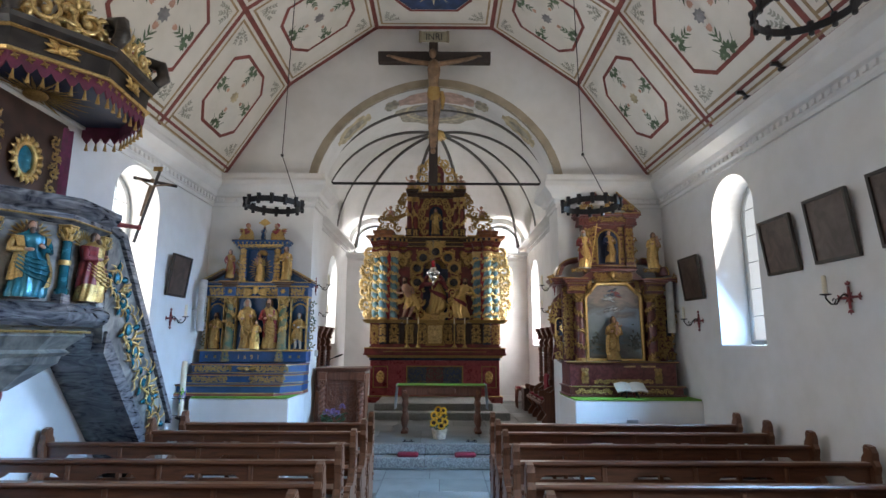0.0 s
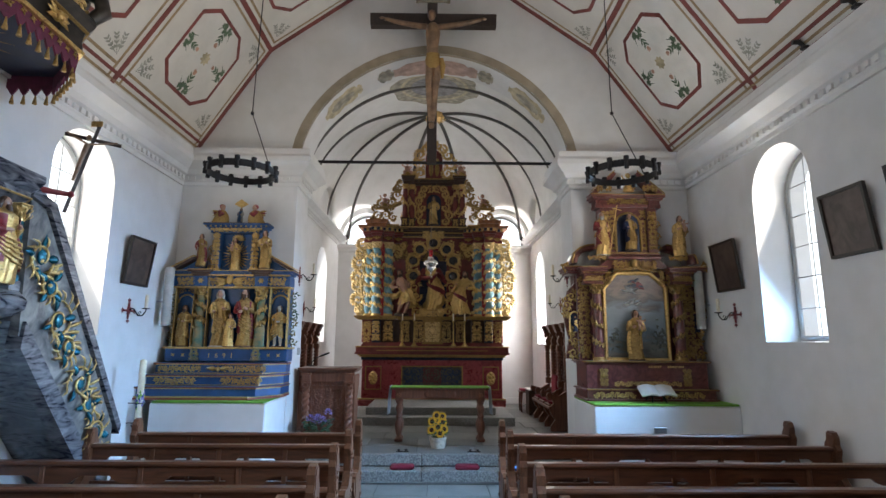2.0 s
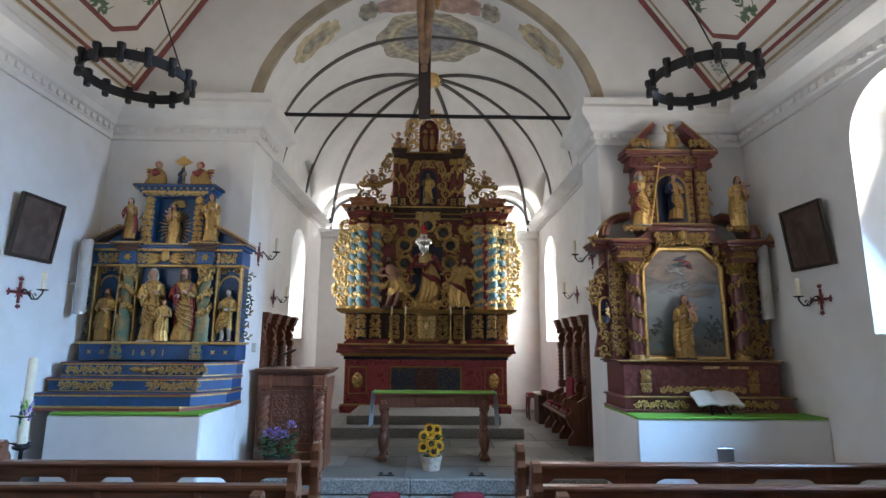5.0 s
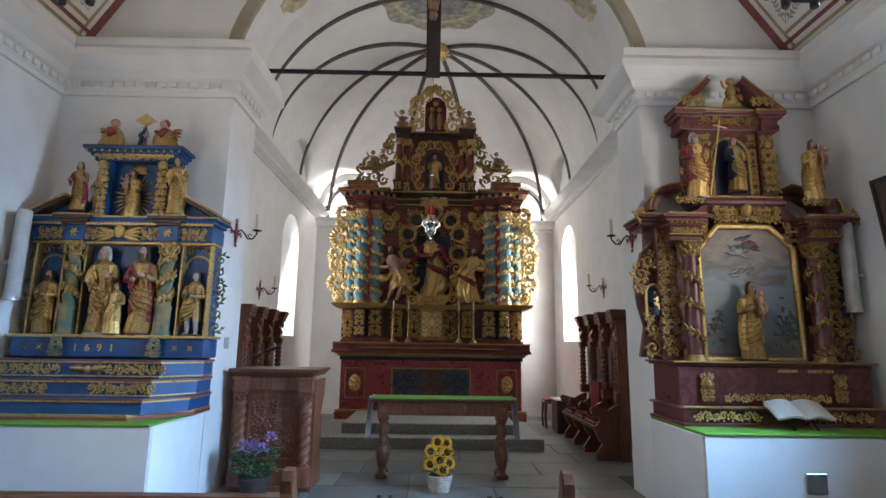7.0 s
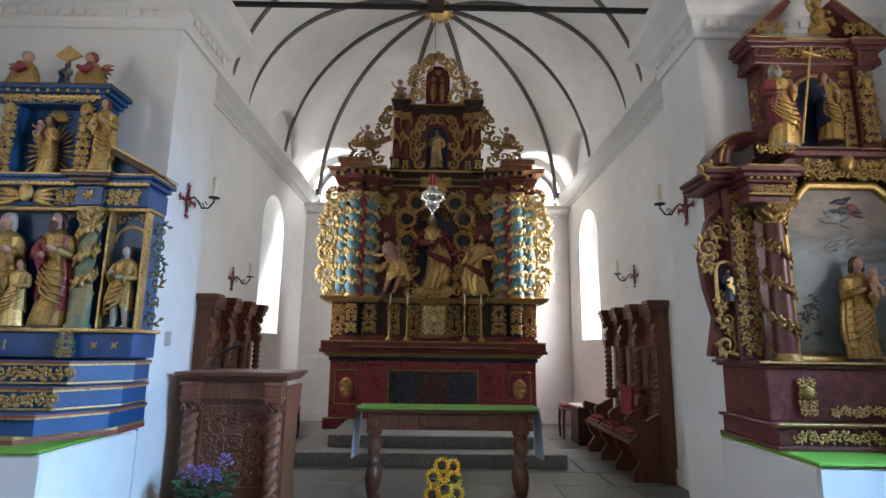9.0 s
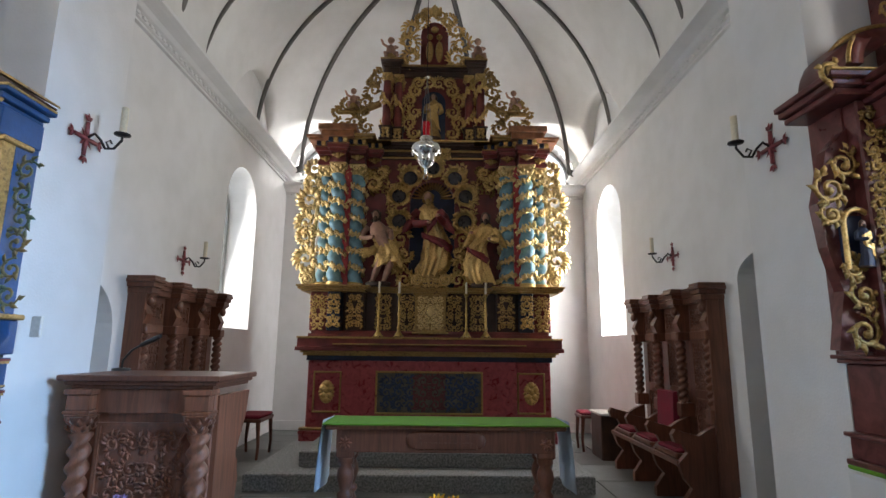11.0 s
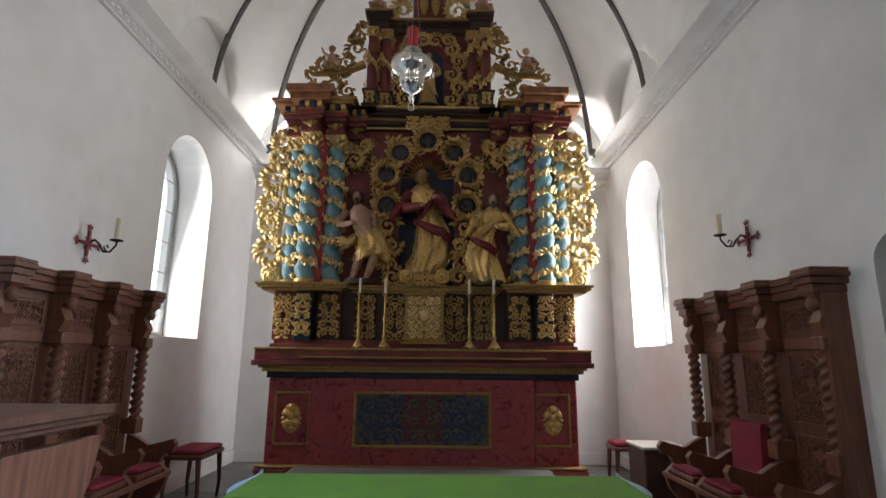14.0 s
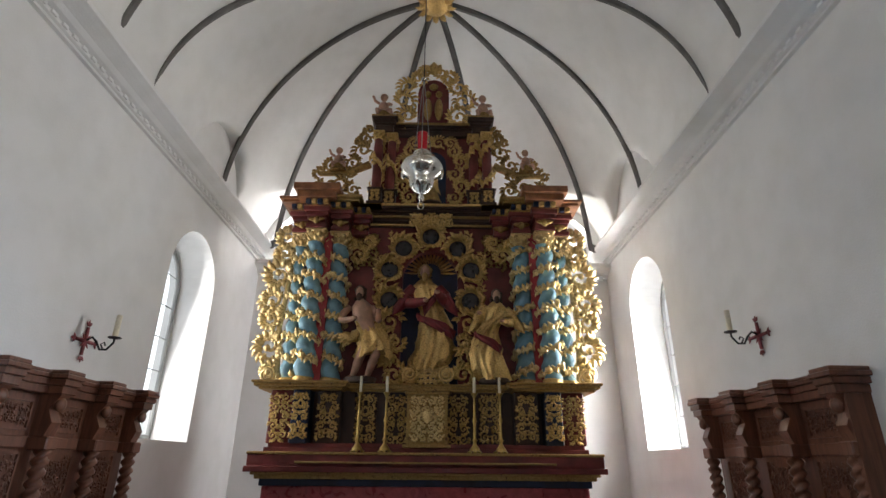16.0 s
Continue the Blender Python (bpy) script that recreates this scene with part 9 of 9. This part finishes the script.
for s in (-1, 1):
    g.tube([L3(-0.15 + s * 0.09, 6.46, 0.15), L3(-0.15 + s * 0.32, 6.50, 0.13), L3(-0.15 + s * 0.55, 6.55, 0.11), L3(-0.15 + s * 0.72, 6.60, 0.09)], [0.045, 0.04, 0.034, 0.024], 8)
    g.ball(L3(-0.15 + s * 0.76, 6.61, 0.09), (0.045, 0.02, 0.02), 6, 5)
    g.tube([L3(-0.15 + s * 0.045, 6.02, 0.14), L3(-0.15 + s * 0.055, 5.72, 0.20), L3(-0.16 + s * 0.045, 5.58, 0.19), L3(-0.16 + s * 0.03, 5.30, 0.14), L3(-0.165 + s * 0.015, 5.16, 0.15)], [0.062, 0.058, 0.05, 0.042, 0.035], 9)
    g.ball(L3(-0.165 + s * 0.015, 5.10, 0.16), (0.03, 0.04, 0.055), 7, 5)
g.slot = 1
g.tube([L3(-0.15, 5.90, 0.145), L3(-0.15, 6.0, 0.15), L3(-0.15, 6.10, 0.145)], [0.10, 0.115, 0.10], 12)
g.tube([L3(-0.03, 6.03, 0.16), L3(0.0, 5.92, 0.17), L3(-0.01, 5.76, 0.15)], [0.04, 0.045, 0.02], 7)
g.slot = 2
g.ball(L3(-0.17, 6.63, 0.155), (0.068, 0.055, 0.07), 9, 7)
part("corpus", g, [CORPUS, OLD_GOLD, HAIR], gc, "carved wooden figure with a gilded loincloth")

# ---------------------------------------------------------------- ring chandeliers
def chandelier(x, y, z, r, kink, up):
    ch = thing("ring_chandelier", (x, y, z), "black iron ring chandelier with candle sockets on a thin cable", "chandelier", "ring chandeliers")
    g = Shape()
    rows = []
    for k in range(49):
        a = 2 * pi * k / 48
        rows.append([(x + q * cos(a), y + q * sin(a), zz) for q, zz in ((r, z - 0.03), (r, z + 0.03), (r - 0.012, z + 0.03), (r - 0.012, z - 0.03), (r, z - 0.03))])
    g.grid(rows, smooth=False)
    part("ring", g, IRON, ch)
    for k in range(14):
        a = 2 * pi * k / 14
        px, py = x + (r + 0.005) * cos(a), y + (r + 0.005) * sin(a)
        part("socket", Shape().lathe([(0.016, z - 0.055), (0.02, z - 0.05), (0.02, z - 0.02), (0.014, z), (0.02, z + 0.025), (0.024, z + 0.03), (0.024, z + 0.055), (0.01, z + 0.056)], px, py, 8), IRON, ch)
    sx = x + r * 0.8
    part("cable", Shape().tube([(sx, y + 0.1, z + 0.02), (x + kink[0], y + kink[1], z + 0.58), (x + up[0], y + up[1], up[2])], 0.005, 5), IRON, ch)
    part("cable_knot", Shape().ball((x + kink[0], y + kink[1], z + 0.58), 0.018, 6, 5), IRON, ch)


chandelier(-1.84, 5.62, 3.36, 0.30, (0.05, 0.02), (0.12, 0.0, 7.0))
chandelier(1.60, 5.52, 3.35, 0.30, (-0.06, 0.02), (-0.11, 0.0, 7.0))
chandelier(2.60, 3.42, 4.27, 0.335, (-0.06, 0.02), (-0.11, 0.0, 6.3))

# ---------------------------------------------------------------- wall sconces
def sconce(x, y, z, d):
    """A cross-shaped iron wall plate with a curled arm and a candle; d is the way into the room."""
    s = thing("wall_sconce", (x, y, z), "iron cross wall sconce with a curled arm and a cream candle", "wall sconce", "cross sconces")
    g = Shape()
    o = x + d * 0.012
    for dy, dz in ((1, 0), (-1, 0), (0, 1), (0, -1)):
        g.tube([(o, y, z), (o, y + dy * 0.10, z + dz * 0.10)], [0.016, 0.012], 5)
        e = (o, y + dy * 0.11, z + dz * 0.11)
        for q in (-0.9, 0, 0.9):
            w = Vector((0, dy * cos(q) - dz * sin(q), dz * cos(q) + dy * sin(q)))
            g.blade(e, w, 0.045, 0.014, 0.05, (d, 0, 0))
    for a in (0.785, 2.356, 3.927, 5.498):
        g.blade((o, y, z), (0, cos(a), sin(a)), 0.07, 0.012, 0.05, (d, 0, 0))
    part("cross_plate", g, RED_IRON, s, "dark red iron cross")
    g = Shape().tube([(o, y, z), (x + d * 0.06, y, z + 0.03), (x + d * 0.10, y, z - 0.01), (x + d * 0.13, y, z - 0.06), (x + d * 0.18, y, z - 0.06), (x + d * 0.22, y, z - 0.01), (x + d * 0.22, y, z + 0.02)], 0.008, 6)
    g.tube([(x + d * 0.15, y, z - 0.055), (x + d * 0.13, y, z - 0.02), (x + d * 0.155, y, z - 0.01), (x + d * 0.165, y, z - 0.03)], 0.006, 5)
    g.lathe([(0.01, z + 0.015), (0.045, z + 0.022), (0.045, z + 0.03), (0.018, z + 0.03), (0.018, z + 0.05)], x + d * 0.22, y, 10)
    part("arm", g, IRON, s, "black iron arm")
    part("candle", Shape().lathe([(0.019, z + 0.03), (0.019, z + 0.19), (0.006, z + 0.195)], x + d * 0.22, y, 10), WAX, s, "cream candle")


for x, y, z, d in ((WR, 7.48, 2.20, -1), (WR, 4.68, 2.30, -1), (WL, 7.45, 2.20, 1), (AL, 8.83, 2.80, 1), (AR, 8.85, 2.81, -1), (CL, 11.16, 2.46, 1), (CR, 11.22, 2.57, -1)):
    sconce(x, y, z, d)

# ---------------------------------------------------------------- pictures on the nave walls
def picture(x, y0, y1, z0, z1, d, tilt=0.07):
    p = thing("wall_picture", (x, (y0 + y1) / 2, z0), "dark old painting in a thin dark frame, leaning from the wall", "picture", "pictures of the nave")
    def at(o, y, z):
        return (x + d * (o + 0.01 + tilt * (z - z0) / (z1 - z0)), y, z)
    def slab(ya, yb, za, zb, o0, o1):
        return [at(o, y, z) for z in (za, zb) for y in (ya, yb) for o in (o0, o1)]
    F = [(0, 2, 3, 1), (4, 5, 7, 6), (0, 1, 5, 4), (2, 6, 7, 3), (0, 4, 6, 2), (1, 3, 7, 5)]
    g = Shape()
    w = 0.028
    for ya, yb, za, zb in ((y0, y1, z0, z0 + w), (y0, y1, z1 - w, z1), (y0, y0 + w, z0 + w, z1 - w), (y1 - w, y1, z0 + w, z1 - w)):
        g.add(slab(ya, yb, za, zb, 0, 0.035), F)
    part("frame", g, FRAME_DARK, p)
    part("canvas", Shape().add(slab(y0 + w, y1 - w, z0 + w, z1 - w, 0, 0.018), F), CANVAS_DARK, p)


for y0, y1, z0, z1 in ((7.23, 7.80, 2.50, 3.11), (5.23, 5.76, 2.62, 3.21), (4.46, 5.01, 2.64, 3.26), (3.70, 4.22, 2.66, 3.28), (1.0, 1.5, 2.66, 3.28)):
    picture(WR, y0, y1, z0, z1, -1)
for y0, y1, z0, z1 in ((7.22, 7.76, 2.51, 3.09), (2.9, 3.4, 2.62, 3.2)):
    picture(WL, y0, y1, z0, z1, 1)

# ---------------------------------------------------------------- loudspeakers, candle, small fittings
for x, w in ((-3.66, WL), (3.49, WR)):
    sp = thing("column_loudspeaker", (x, 8.10, 2.05), "slim pale column loudspeaker on a wall bracket", "loudspeaker", "column loudspeakers")
    part("body", Shape().lathe([(0.05, 2.05), (0.058, 2.06), (0.058, 2.81), (0.05, 2.82)], x, 8.10, 16), TUBE_WHITE, sp)
    part("bracket", Shape().tube([(x, 8.10, 2.36), (w, 8.10, 2.36)], 0.012, 6), STEEL, sp)
    part("end_cap", Shape().lathe([(0.06, 2.04), (0.06, 2.065)], x, 8.10, 16), STEEL, sp)
st = thing("paschal_candle", (-3.45, 7.28, NAVE_Z), "tall white Easter candle with a coloured wreath on an iron stand", "candle stand")
part("stand", Shape().lathe([(0.14, NAVE_Z), (0.14, NAVE_Z + 0.02), (0.02, NAVE_Z + 0.04), (0.015, 0.86), (0.06, 0.88), (0.07, 0.90), (0.03, 0.91)], -3.45, 7.28, 12), IRON, st)
g = Shape()
for z in (0.92, 1.14):
    g.tube([(-3.45 + 0.06 * cos(k * pi / 8), 7.28 + 0.06 * sin(k * pi / 8), z) for k in range(17)], 0.006, 5)
    g.tube([(-3.51, 7.28, z), (-3.58, 7.28, z)], 0.006, 5)
part("ring", g, IRON, st)
part("candle", Shape().lathe([(0.035, 0.90), (0.035, 1.615), (0.012, 1.63)], -3.45, 7.28, 14), WAX, st, "white candle")
g = Shape()
rw = random.Random(6)
for k in range(60):
    a = rw.uniform(0, 2 * pi)
    g.slot = rw.randrange(3)
    g.blade((-3.45 + 0.036 * cos(a), 7.28 + 0.036 * sin(a), rw.uniform(1.10, 1.26)), (0.2 * cos(a), 0.2 * sin(a), rw.choice((-1, 1))), 0.04, 0.012, 0.1, (cos(a), sin(a), 0))
part("wreath", g, [surface("lime_leaf", (0.25, 0.5, 0.06), 0.6), BLUE, LILAC], st, "green and blue wreath")
for y in (5.55, 4.92):
    sp = thing("spotlight", (3.36, y, 4.66), "small black spotlight fixed at the ceiling edge", "spotlight", "ceiling spotlights")
    part("plate", Shape().box(3.38, 3.46, y - 0.03, y + 0.03, 4.60, 4.63, 0.006), BLACK, sp)
    part("head", Shape().tube([(3.42, y, 4.62), (3.37, y + 0.01, 4.68), (3.31, y + 0.02, 4.68)], [0.014, 0.026, 0.024], 10), BLACK, sp)
sw = thing("light_switch", (-1.98, 8.5, 1.72), "small white switch box on the arch pier", "switch")
part("box", Shape().box(-2.0, -1.95, 8.48, 8.5, 1.66, 1.76, 0.004), PAPER, sw)
